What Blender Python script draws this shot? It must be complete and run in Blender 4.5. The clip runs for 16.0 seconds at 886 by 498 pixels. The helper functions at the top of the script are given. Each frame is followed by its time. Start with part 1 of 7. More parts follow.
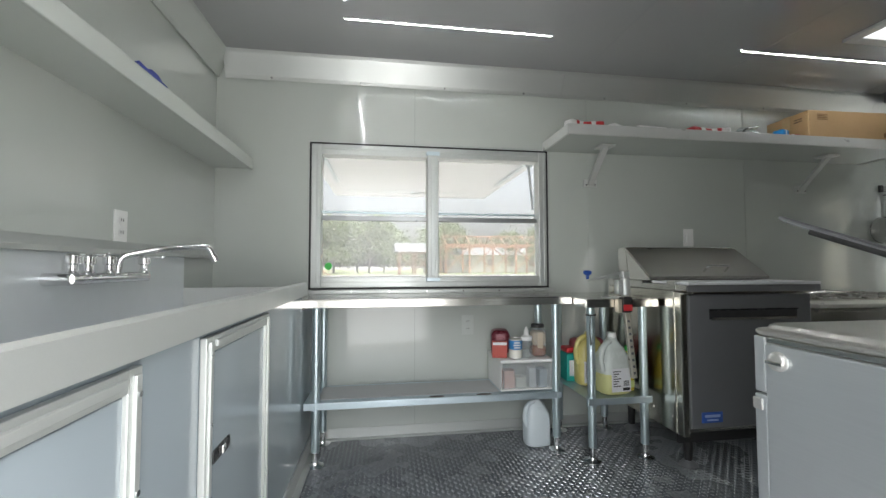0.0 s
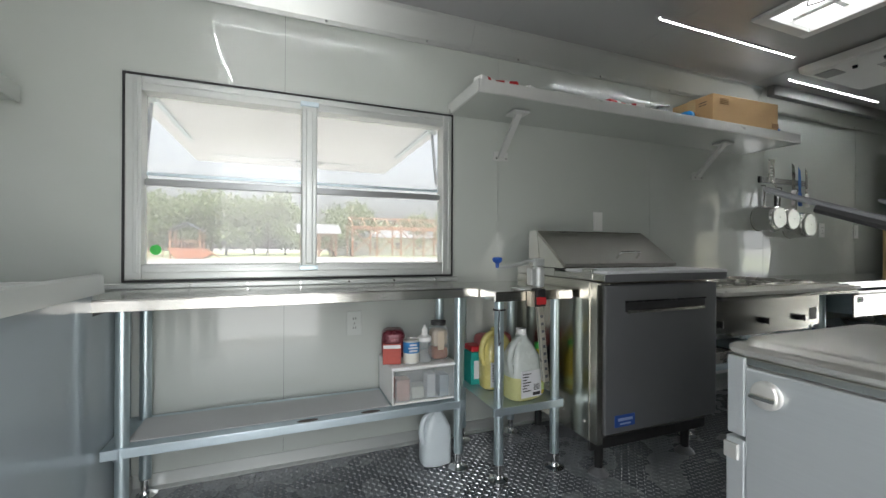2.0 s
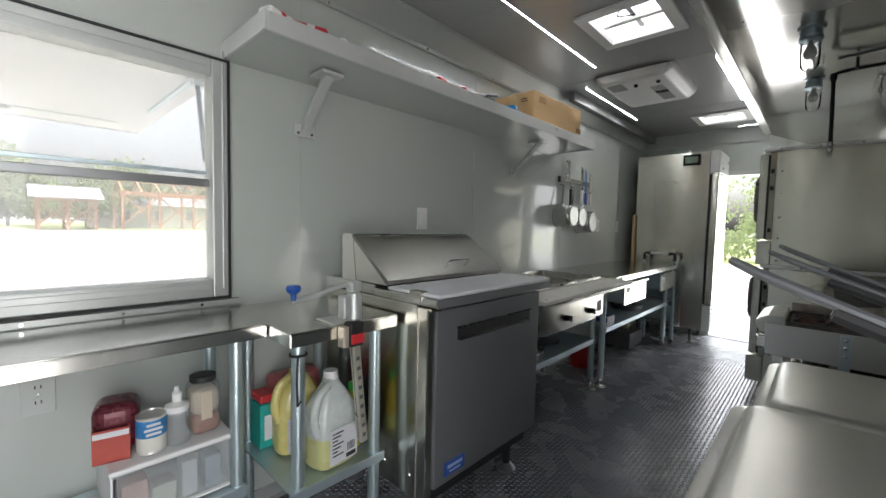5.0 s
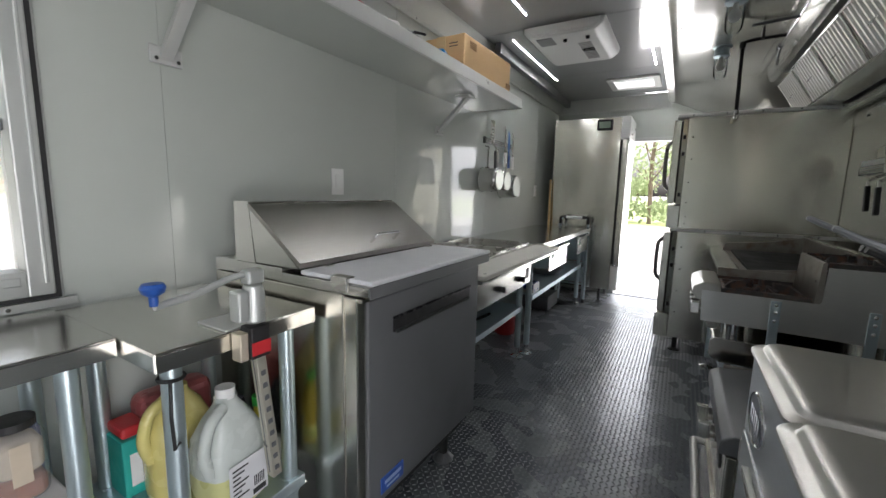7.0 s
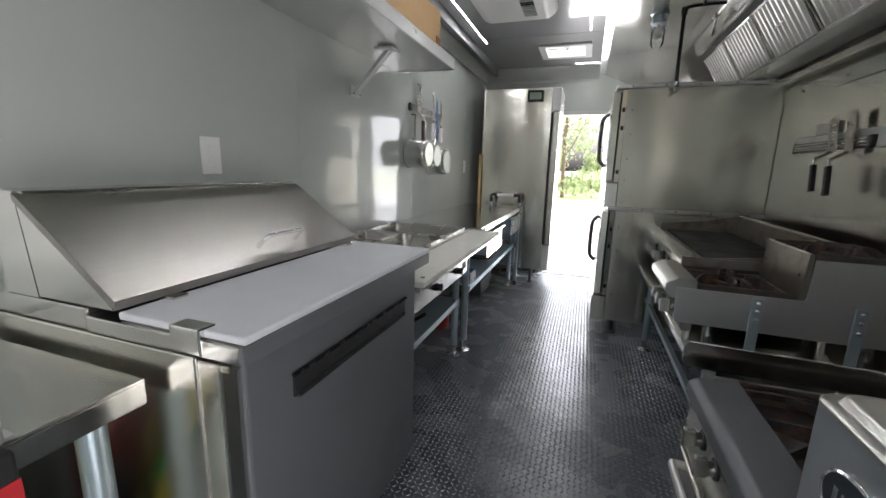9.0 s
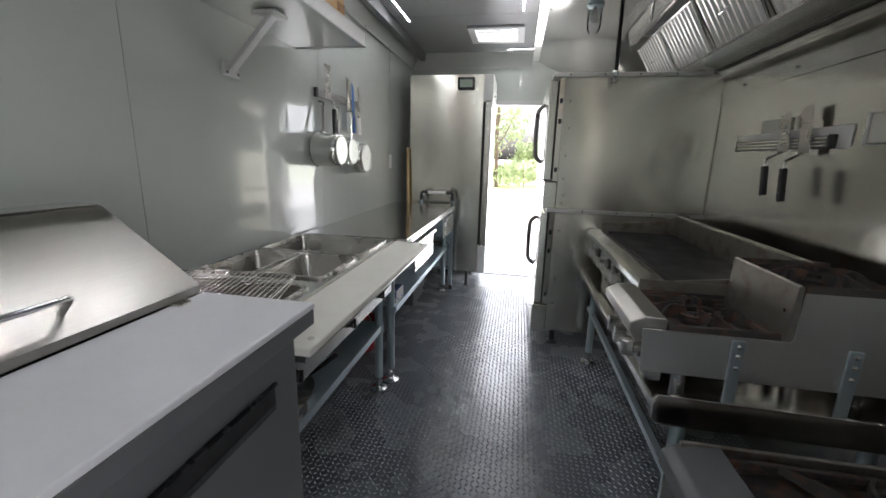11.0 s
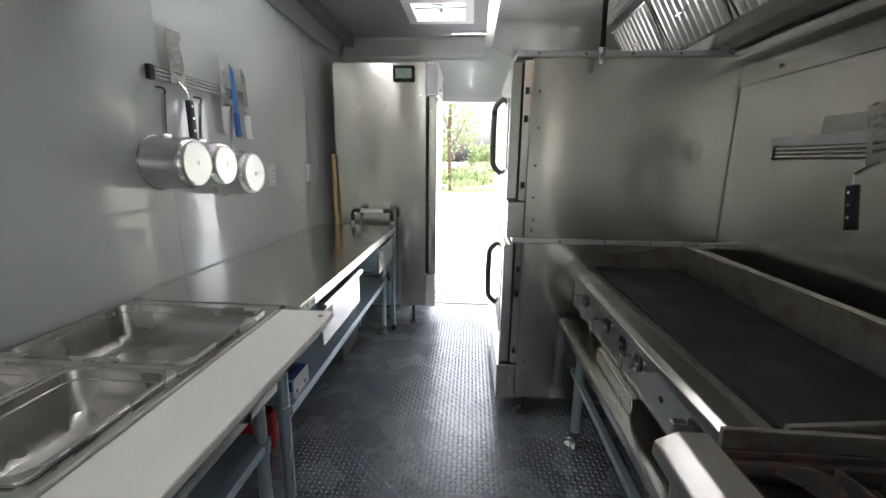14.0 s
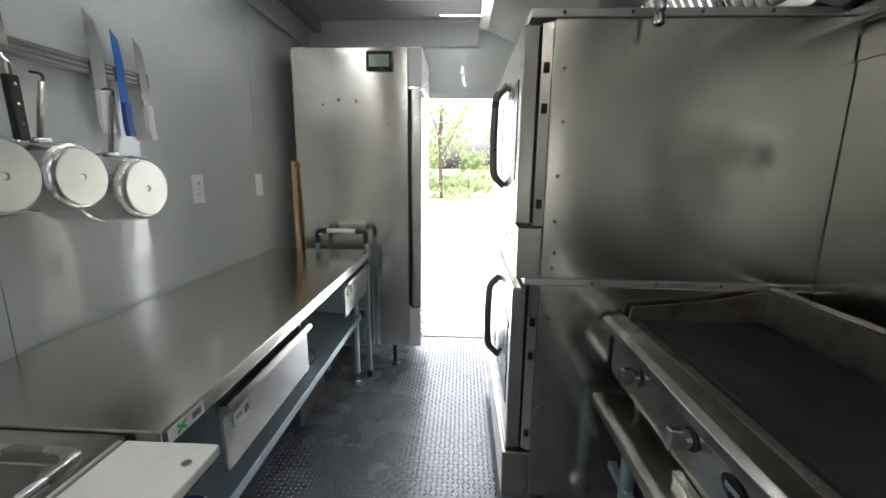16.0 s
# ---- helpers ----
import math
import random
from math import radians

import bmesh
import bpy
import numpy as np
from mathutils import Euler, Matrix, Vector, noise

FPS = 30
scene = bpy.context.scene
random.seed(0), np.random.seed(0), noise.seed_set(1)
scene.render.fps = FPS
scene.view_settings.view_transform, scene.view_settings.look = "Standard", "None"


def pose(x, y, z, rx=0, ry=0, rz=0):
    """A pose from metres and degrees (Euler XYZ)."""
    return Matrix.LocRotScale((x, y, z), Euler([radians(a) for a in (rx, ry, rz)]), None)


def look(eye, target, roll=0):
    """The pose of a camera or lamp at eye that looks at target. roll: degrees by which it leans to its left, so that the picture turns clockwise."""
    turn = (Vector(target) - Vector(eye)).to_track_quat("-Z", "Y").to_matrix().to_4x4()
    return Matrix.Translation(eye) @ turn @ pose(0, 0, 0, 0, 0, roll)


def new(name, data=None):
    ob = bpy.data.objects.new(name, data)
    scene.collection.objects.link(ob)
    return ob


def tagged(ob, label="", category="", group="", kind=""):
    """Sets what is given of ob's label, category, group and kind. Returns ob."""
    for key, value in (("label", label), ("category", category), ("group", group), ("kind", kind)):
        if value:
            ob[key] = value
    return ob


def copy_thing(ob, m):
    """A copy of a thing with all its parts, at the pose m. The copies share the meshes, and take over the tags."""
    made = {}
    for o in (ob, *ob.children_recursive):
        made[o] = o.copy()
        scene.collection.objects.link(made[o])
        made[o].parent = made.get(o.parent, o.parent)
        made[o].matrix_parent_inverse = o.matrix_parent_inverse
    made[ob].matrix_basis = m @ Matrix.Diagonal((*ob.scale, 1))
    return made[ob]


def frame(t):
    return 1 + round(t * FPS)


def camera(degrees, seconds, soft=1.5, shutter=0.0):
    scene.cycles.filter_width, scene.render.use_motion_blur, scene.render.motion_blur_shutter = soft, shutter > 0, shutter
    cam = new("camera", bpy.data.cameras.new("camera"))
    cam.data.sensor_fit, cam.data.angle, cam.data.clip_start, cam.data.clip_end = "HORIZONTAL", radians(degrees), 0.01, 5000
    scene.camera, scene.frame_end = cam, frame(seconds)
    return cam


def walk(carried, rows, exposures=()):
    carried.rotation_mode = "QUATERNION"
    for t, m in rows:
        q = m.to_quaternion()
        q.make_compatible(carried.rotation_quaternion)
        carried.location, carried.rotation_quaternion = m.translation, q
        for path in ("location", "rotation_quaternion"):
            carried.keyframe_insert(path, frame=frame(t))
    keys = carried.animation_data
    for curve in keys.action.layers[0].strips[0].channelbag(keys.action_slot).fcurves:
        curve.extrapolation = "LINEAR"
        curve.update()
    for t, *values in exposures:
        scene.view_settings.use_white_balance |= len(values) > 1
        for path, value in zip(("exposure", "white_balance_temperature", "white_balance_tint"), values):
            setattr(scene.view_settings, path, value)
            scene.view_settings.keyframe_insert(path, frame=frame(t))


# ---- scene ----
cam = camera(95.3, 16.0)
PATH = [
    (0, (1.087, 0.061, 0.986), (1.376, 2.038, 1.07), -0.1),
    (0.5, (1.14, 0.215, 0.975), (1.529, 2.175, 1.043), -0.1),
    (1, (1.193, 0.312, 0.986), (1.695, 2.247, 1.034), -0.0),
    (1.5, (1.238, 0.386, 0.99), (1.849, 2.29, 1.015), 0.2),
    (2, (1.276, 0.476, 0.995), (2.001, 2.34, 0.995), 0.3),
    (2.5, (1.32, 0.582, 1.006), (2.168, 2.393, 0.986), 0.6),
    (3, (1.342, 0.676, 1.053), (2.327, 2.416, 1.009), 0.8),
    (3.5, (1.384, 0.726, 1.107), (2.521, 2.371, 1.057), 0.8),
    (4, (1.423, 0.765, 1.14), (2.686, 2.315, 1.067), 1.0),
    (4.5, (1.488, 0.816, 1.139), (2.853, 2.275, 1.05), 1.0),
    (5, (1.551, 0.872, 1.136), (3.008, 2.237, 1.019), 1.3),
    (5.2, (1.583, 0.895, 1.136), (3.069, 2.227, 1.004), 1.2),
    (7.5, (1.788, 1.174, 1.14), (3.544, 2.077, 0.821), 1.5),
    (8, (1.885, 1.235, 1.137), (3.68, 2.044, 0.79), 1.5),
    (10.5, (2.371, 1.379, 1.199), (4.277, 1.795, 0.759), 1.6),
    (11, (2.481, 1.363, 1.209), (4.401, 1.706, 0.767), 1.5),
    (11.5, (2.598, 1.362, 1.216), (4.528, 1.642, 0.773), 1.5),
    (12, (2.728, 1.364, 1.224), (4.664, 1.598, 0.782), 1.4),
    (12.5, (2.847, 1.366, 1.243), (4.787, 1.567, 0.8), 1.1),
    (13, (2.98, 1.359, 1.243), (4.924, 1.528, 0.805), 1.1),
    (13.5, (3.117, 1.339, 1.27), (5.06, 1.499, 0.824), 0.6),
    (14, (3.238, 1.366, 1.254), (5.187, 1.5, 0.829), 0.8),
    (14.5, (3.356, 1.375, 1.263), (5.307, 1.502, 0.842), 0.6),
    (15, (3.492, 1.376, 1.256), (5.446, 1.491, 0.846), 0.5),
    (15.5, (3.656, 1.366, 1.27), (5.611, 1.473, 0.863), 0.5),
    (16, (3.809, 1.376, 1.26), (5.768, 1.472, 0.868), 0.6),
]
walk(cam, [(t, look(eye, target, roll)) for t, eye, target, roll in PATH], [(0.0, 2.05, 6450, 10), (5.0, 2.25, 6450, 12), (8.0, 2.57, 6400, 15), (11.0, 2.78, 6340, 16), (16.0, 2.75, 6280, 15)])

# ---- world and light ----
world = bpy.data.worlds.new("sky")
scene.world = world
world.use_nodes = True
wn = world.node_tree.nodes
sky = wn.new("ShaderNodeTexSky")
sky.sky_type = "NISHITA"
sky.sun_disc = False
sky.air_density, sky.dust_density, sky.ozone_density = 1.0, 7.0, 0.3
sky.sun_elevation, sky.sun_rotation = radians(75), radians(180)
haze = wn.new("ShaderNodeHueSaturation")
haze.inputs["Saturation"].default_value = 0.35
world.node_tree.links.new(sky.outputs["Color"], haze.inputs["Color"])
world.node_tree.links.new(haze.outputs["Color"], wn["Background"].inputs["Color"])
wn["Background"].inputs["Strength"].default_value = 0.15
sun_data = bpy.data.lights.new("sun", "SUN")
sun_data.energy, sun_data.angle, sun_data.color = 2.4, radians(0.6), (1.0, 0.96, 0.9)
sun = new("sun", sun_data)
sun.matrix_world = look((0, 0, 0), (0.0, 0.26, -0.97))

# daylight that comes in by the open side doorway
door_light = bpy.data.lights.new("side_door_daylight", "AREA")
door_light.shape, door_light.size, door_light.size_y, door_light.energy, door_light.color = "RECTANGLE", 0.96, 1.9, 5.0, (0.97, 0.99, 1.0)
side_light = new("side_door_daylight", door_light)
side_light.matrix_world = look((1.14, -0.12, 1.0), (1.3, 2.0, 0.9))

# daylight that comes in by the open rear doorway
rear_data = bpy.data.lights.new("rear_door_daylight", "AREA")
rear_data.shape, rear_data.size, rear_data.size_y, rear_data.energy, rear_data.color = "RECTANGLE", 0.70, 1.7, 2.8, (0.95, 0.98, 1.0)
rear_light = new("rear_door_daylight", rear_data)
rear_light.matrix_world = look((6.80, 1.36, 0.87), (5.0, 1.36, 0.80))

# ---- materials ----
def material(name, base, rough=0.5, metal=0.0, vary=0.12, scale=6.0, stretch=(1, 1, 1), bump=0.0, bscale=60.0,
             rvary=0.1, coat=0.0, spec=0.5, wave=0.0, dirt=None, dirt_amount=0.0, piece=0.0, transmission=0.0, ior=1.45, brushed=0.0):
    """A node material: base colour with two scales of variation, roughness variation and fine relief."""
    m = bpy.data.materials.new(name)
    m.use_nodes = True
    nt = m.node_tree
    n, l = nt.nodes, nt.links
    b = n["Principled BSDF"]
    b.inputs["Roughness"].default_value, b.inputs["Metallic"].default_value = rough, metal
    b.inputs["Specular IOR Level"].default_value = spec
    b.inputs["Coat Weight"].default_value = coat
    b.inputs["Transmission Weight"].default_value = transmission
    b.inputs["IOR"].default_value = ior
    if brushed:
        tg = n.new("ShaderNodeTangent")
        tg.direction_type, tg.axis = "RADIAL", "Z"
        b.inputs["Anisotropic"].default_value, b.inputs["Anisotropic Rotation"].default_value = brushed, 0.25
        l.new(tg.outputs["Tangent"], b.inputs["Tangent"])
    geo = n.new("ShaderNodeNewGeometry")
    mp = n.new("ShaderNodeMapping")
    mp.inputs["Scale"].default_value = stretch
    l.new(geo.outputs["Position"], mp.inputs["Vector"])
    big, fine = n.new("ShaderNodeTexNoise"), n.new("ShaderNodeTexNoise")
    big.inputs["Scale"].default_value, big.inputs["Detail"].default_value = scale, 3
    fine.inputs["Scale"].default_value, fine.inputs["Detail"].default_value = bscale, 4
    l.new(geo.outputs["Position"], big.inputs["Vector"])
    l.new(mp.outputs["Vector"], fine.inputs["Vector"])
    mix = n.new("ShaderNodeMix")
    mix.data_type = "RGBA"
    mix.inputs["A"].default_value = (*[c * (1 - vary) for c in base], 1)
    mix.inputs["B"].default_value = (*[min(1, c * (1 + vary)) for c in base], 1)
    add = n.new("ShaderNodeMath")
    add.operation = "MULTIPLY_ADD"
    add.inputs[1].default_value, add.inputs[2].default_value = 0.5, 0.0
    l.new(fine.outputs["Fac"], add.inputs[0])
    half = n.new("ShaderNodeMath")
    half.operation = "MULTIPLY_ADD"
    half.inputs[1].default_value = 0.5
    l.new(big.outputs["Fac"], half.inputs[0])
    l.new(add.outputs[0], half.inputs[2])
    l.new(half.outputs[0], mix.inputs["Factor"])
    colour = mix.outputs["Result"]
    if piece:
        info = n.new("ShaderNodeObjectInfo")
        hsv = n.new("ShaderNodeHueSaturation")
        rng = n.new("ShaderNodeMapRange")
        rng.inputs["To Min"].default_value, rng.inputs["To Max"].default_value = 1 - piece, 1 + piece
        l.new(info.outputs["Random"], rng.inputs["Value"])
        l.new(rng.outputs["Result"], hsv.inputs["Value"])
        l.new(colour, hsv.inputs["Color"])
        colour = hsv.outputs["Color"]
    if dirt:
        spot = n.new("ShaderNodeTexNoise")
        spot.inputs["Scale"].default_value, spot.inputs["Detail"].default_value = scale * 2.3, 6
        l.new(geo.outputs["Position"], spot.inputs["Vector"])
        ramp = n.new("ShaderNodeMapRange")
        ramp.inputs["From Min"].default_value, ramp.inputs["From Max"].default_value = 0.5, 0.72
        ramp.inputs["To Max"].default_value = dirt_amount
        l.new(spot.outputs["Fac"], ramp.inputs["Value"])
        dm = n.new("ShaderNodeMix")
        dm.data_type = "RGBA"
        dm.inputs["B"].default_value = (*dirt, 1)
        l.new(colour, dm.inputs["A"])
        l.new(ramp.outputs["Result"], dm.inputs["Factor"])
        colour = dm.outputs["Result"]
    l.new(colour, b.inputs["Base Color"])
    rr = n.new("ShaderNodeMapRange")
    rr.inputs["From Min"].default_value, rr.inputs["From Max"].default_value = 0.25, 0.75
    rr.inputs["To Min"].default_value, rr.inputs["To Max"].default_value = max(0.02, rough - rvary), min(1, rough + rvary)
    smudge = n.new("ShaderNodeTexNoise")
    smudge.inputs["Scale"].default_value, smudge.inputs["Detail"].default_value, smudge.inputs["Distortion"].default_value = scale * 1.7, 2, 0.0
    l.new(geo.outputs["Position"], smudge.inputs["Vector"])
    l.new(smudge.outputs["Fac"], rr.inputs["Value"])
    l.new(rr.outputs["Result"], b.inputs["Roughness"])
    if wave:
        wv = n.new("ShaderNodeTexNoise")
        wv.inputs["Scale"].default_value, wv.inputs["Detail"].default_value = 2.6, 1.5
        l.new(geo.outputs["Position"], wv.inputs["Vector"])
        bp = n.new("ShaderNodeBump")
        bp.inputs["Strength"].default_value, bp.inputs["Distance"].default_value = wave, 0.006
        l.new(wv.outputs["Fac"], bp.inputs["Height"])
        if bump:
            grain = n.new("ShaderNodeBump")
            grain.inputs["Strength"].default_value, grain.inputs["Distance"].default_value = bump, 0.002
            l.new(fine.outputs["Fac"], grain.inputs["Height"])
            l.new(grain.outputs["Normal"], bp.inputs["Normal"])
        l.new(bp.outputs["Normal"], b.inputs["Normal"])
        l.new(bp.outputs["Normal"], b.inputs["Coat Normal"])
    elif bump:
        bp = n.new("ShaderNodeBump")
        bp.inputs["Strength"].default_value, bp.inputs["Distance"].default_value = bump, 0.004
        l.new(half.outputs[0], bp.inputs["Height"])
        l.new(bp.outputs["Normal"], b.inputs["Normal"])
    return m


def glow(name, colour, strength):
    m = bpy.data.materials.new(name)
    m.use_nodes = True
    b = m.node_tree.nodes["Principled BSDF"]
    b.inputs["Base Color"].default_value = (*colour, 1)
    b.inputs["Emission Color"].default_value = (*colour, 1)
    b.inputs["Emission Strength"].default_value = strength
    return m


WALL = material("painted_wall_panel", (0.46, 0.49, 0.455), 0.3, 0.0, 0.05, 1.3, bscale=3.0, rvary=0.012, coat=0.8, wave=0.8)
CEIL = material("ceiling_panel", (0.36, 0.365, 0.365), 0.3, 0.0, 0.06, 1.0, bscale=2.5, rvary=0.012, coat=0.9, wave=0.5)
ALU = material("aluminium_trim", (0.52, 0.54, 0.52), 0.4, 0.55, 0.06, 3, stretch=(4, 40, 40), bump=0.02, bscale=12, rvary=0.08)
STEEL = material("brushed_steel", (0.64, 0.63, 0.59), 0.19, 1.0, 0.12, 2.2, stretch=(1, 60, 60), bscale=5, rvary=0.05, wave=0.35, bump=0.05)
PLAINSTEEL = material("plain_steel", (0.7, 0.69, 0.66), 0.32, 0.75, 0.05, 4, bscale=30, rvary=0.03)
STEELV = material("brushed_steel_upright", (0.66, 0.64, 0.57), 0.2, 1.0, 0.14, 1.6, stretch=(1, 1, 60), bscale=4, rvary=0.03, wave=0.8, bump=0.05, brushed=0.85)
STEELY = material("brushed_steel_deep", (0.68, 0.68, 0.66), 0.34, 0.8, 0.12, 2.0, stretch=(60, 1, 60), bscale=12, rvary=0.03, wave=0.3)
CHROME = material("polished_chrome", (0.8, 0.8, 0.8), 0.1, 1.0, 0.03, 10, rvary=0.03)
GALV = material("galvanised_tube", (0.58, 0.68, 0.70), 0.34, 0.85, 0.06, 5, rvary=0.03)
GALVSHEET = material("galvanised_sheet", (0.53, 0.62, 0.66), 0.42, 0.8, 0.1, 5, bscale=25, rvary=0.08)
FLOORM = material("dark_tread_floor", (0.1, 0.11, 0.12), 0.27, 0.0, 0.12, 3.0, bump=0.06, bscale=40, rvary=0.06, spec=0.9, dirt=(0.16, 0.16, 0.16), dirt_amount=0.05)
BLACKSTEEL = material("charcoal_steel", (0.17, 0.174, 0.18), 0.38, 0.3, 0.12, 4, stretch=(2, 2, 50), bump=0.02, bscale=10, rvary=0.08)
BLACK = material("black_rubber", (0.02, 0.02, 0.02), 0.5, 0, 0.2, 20)
BLACKGLOSS = material("black_plastic", (0.015, 0.015, 0.016), 0.25, 0, 0.2, 20)
WHITE = material("white_board", (0.66, 0.665, 0.68), 0.42, 0, 0.04, 8, bump=0.03, bscale=90, dirt=(0.5, 0.5, 0.5), dirt_amount=0.1)
CREAM = material("cream_board", (0.66, 0.65, 0.58), 0.5, 0, 0.05, 6, bump=0.04, bscale=90, dirt=(0.4, 0.38, 0.3), dirt_amount=0.12)
WHITEPLASTIC = material("white_plastic", (0.78, 0.78, 0.76), 0.4, 0, 0.03, 10)
IRON = material("cast_iron", (0.075, 0.068, 0.064), 0.6, 0.3, 0.4, 14, bump=0.3, bscale=120, dirt=(0.22, 0.1, 0.055), dirt_amount=0.75)
GRIDDLE = material("seasoned_griddle", (0.03, 0.03, 0.031), 0.5, 0.3, 0.25, 5, bump=0.05, bscale=50, dirt=(0.07, 0.06, 0.05), dirt_amount=0.3)
BURNT = material("heat_stained_steel", (0.4, 0.375, 0.335), 0.34, 0.9, 0.2, 7, bump=0.03, bscale=40, rvary=0.04, dirt=(0.2, 0.12, 0.07), dirt_amount=0.6)
CARD = material("cardboard", (0.5, 0.33, 0.16), 0.75, 0, 0.08, 5, bump=0.05, bscale=70)
WOOD = material("pale_wood", (0.55, 0.38, 0.18), 0.55, 0, 0.15, 6, stretch=(30, 30, 2), bump=0.05, bscale=10)
BLUE = material("blue_plastic", (0.02, 0.08, 0.32), 0.35, 0, 0.1, 10)
RED = material("red_print", (0.5, 0.03, 0.035), 0.4, 0, 0.1, 10)
GREEN = material("green_mark", (0.05, 0.5, 0.08), 0.5, 0, 0.1, 10)
LEDGLOW = glow("led_strip_glow", (0.97, 0.99, 1.0), 23.0)


def glass_material(name, tint=(1, 1, 1), rough=0.0, ior=1.45):
    """Clear sheet: mostly see-through with a thin gloss."""
    m = bpy.data.materials.new(name)
    m.use_nodes = True
    n, l = m.node_tree.nodes, m.node_tree.links
    b = n["Principled BSDF"]
    b.inputs["Base Color"].default_value = (*tint, 1)
    b.inputs["Roughness"].default_value = 0.03
    tr = n.new("ShaderNodeBsdfTransparent")
    tr.inputs["Color"].default_value = (*tint, 1)
    gl = n.new("ShaderNodeBsdfGlossy")
    gl.inputs["Roughness"].default_value = max(0.02, rough)
    fr = n.new("ShaderNodeFresnel")
    fr.inputs["IOR"].default_value = ior
    mx = n.new("ShaderNodeMixShader")
    l.new(fr.outputs[0], mx.inputs[0])
    l.new(tr.outputs[0], mx.inputs[1])
    l.new(gl.outputs[0], mx.inputs[2])
    out = n["Material Output"]
    l.new(mx.outputs[0], out.inputs["Surface"])
    return m


GLASS = glass_material("window_glass", (0.97, 0.98, 0.97))

# pale haze put into the serving window's panes, to wash out the view
PANEGLASS = glass_material("hazed_window_glass", (0.8, 0.81, 0.8))
pn, pl = PANEGLASS.node_tree.nodes, PANEGLASS.node_tree.links
haze_film = pn.new("ShaderNodeBsdfTranslucent")
haze_film.inputs["Color"].default_value = (0.8, 0.8, 0.8, 1)
veil = pn.new("ShaderNodeMixShader")
veil.inputs[0].default_value = 0.22
was = pn["Material Output"].inputs["Surface"].links[0].from_socket
pl.new(was, veil.inputs[1])
pl.new(haze_film.outputs[0], veil.inputs[2])
pl.new(veil.outputs[0], pn["Material Output"].inputs["Surface"])

# ---- building helpers ----
def root(name, at, label="", category="", group="", kind=""):
    ob = new(name)
    ob.location = at
    ob.empty_display_size = 0.05
    return tagged(ob, label, category, group, kind)


def origin(ob):
    while ob.parent:
        ob = ob.parent
    return Vector(ob.location)


def part(name, bm, mat, parent=None, label="", smooth=False):
    """One mesh object under a thing or a part; bm is in world places."""
    me = bpy.data.meshes.new(name)
    if parent:
        bmesh.ops.translate(bm, verts=bm.verts, vec=-origin(parent))
    if smooth:
        for f in bm.faces:
            f.smooth = True
    bm.to_mesh(me)
    bm.free()
    if smooth:
        me.set_sharp_from_angle(angle=radians(40))
    for m in (mat if isinstance(mat, (list, tuple)) else [mat]):
        me.materials.append(m)
    ob = new(name, me)
    if parent:
        ob.parent = parent
    return tagged(ob, label)


def thing(name, bm, mat, label, category, group="", kind="", smooth=False):
    """A single-mesh thing; its origin is put at the middle of its base."""
    lo = [min(v.co[i] for v in bm.verts) for i in range(3)]
    hi = [max(v.co[i] for v in bm.verts) for i in range(3)]
    at = Vector(((lo[0] + hi[0]) / 2, (lo[1] + hi[1]) / 2, lo[2]))
    bmesh.ops.translate(bm, verts=bm.verts, vec=-at)
    ob = part(name, bm, mat, smooth=smooth)
    ob.location = at
    return tagged(ob, label, category, group, kind)


def box(x0, x1, y0, y1, z0, z1, r=0.0, seg=2, bm=None):
    own = bmesh.new()
    bmesh.ops.create_cube(own, size=1, matrix=Matrix.Translation(((x0 + x1) / 2, (y0 + y1) / 2, (z0 + z1) / 2)) @ Matrix.Diagonal((x1 - x0, y1 - y0, z1 - z0, 1)))
    if r > 0:
        bmesh.ops.bevel(own, geom=own.edges[:], offset=min(r, 0.45 * min(x1 - x0, y1 - y0, z1 - z0)), segments=seg, profile=0.5, affect="EDGES")
    return merge(bm, own)


def merge(bm, own):
    if bm is None:
        return own
    me = bpy.data.meshes.new("tmp")
    own.to_mesh(me)
    own.free()
    bm.from_mesh(me)
    bpy.data.meshes.remove(me)
    return bm


def rod(a, b, r, r2=None, seg=16, bm=None, caps=True):
    a, b = Vector(a), Vector(b)
    own = bmesh.new()
    m = Matrix.Translation((a + b) / 2) @ (b - a).to_track_quat("Z", "Y").to_matrix().to_4x4()
    bmesh.ops.create_cone(own, cap_ends=caps, segments=seg, radius1=r, radius2=r if r2 is None else r2, depth=(b - a).length, matrix=m)
    return merge(bm, own)


def lathe(profile, at=(0, 0, 0), seg=24, turn=None, bm=None):
    """profile: (radius, height) pairs turned round z; turn: a matrix applied before moving to at."""
    own = bmesh.new()
    rings = []
    for r, z in profile:
        rings.append([own.verts.new((max(r, 1e-4) * math.cos(2 * math.pi * i / seg), max(r, 1e-4) * math.sin(2 * math.pi * i / seg), z)) for i in range(seg)])
    for p, q in zip(rings, rings[1:]):
        for i in range(seg):
            own.faces.new((p[i], p[(i + 1) % seg], q[(i + 1) % seg], q[i]))
    own.faces.new(list(reversed(rings[0])))
    own.faces.new(rings[-1])
    own.transform(Matrix.Translation(at) @ (turn or Matrix.Identity(4)))
    bmesh.ops.recalc_face_normals(own, faces=own.faces)
    return merge(bm, own)


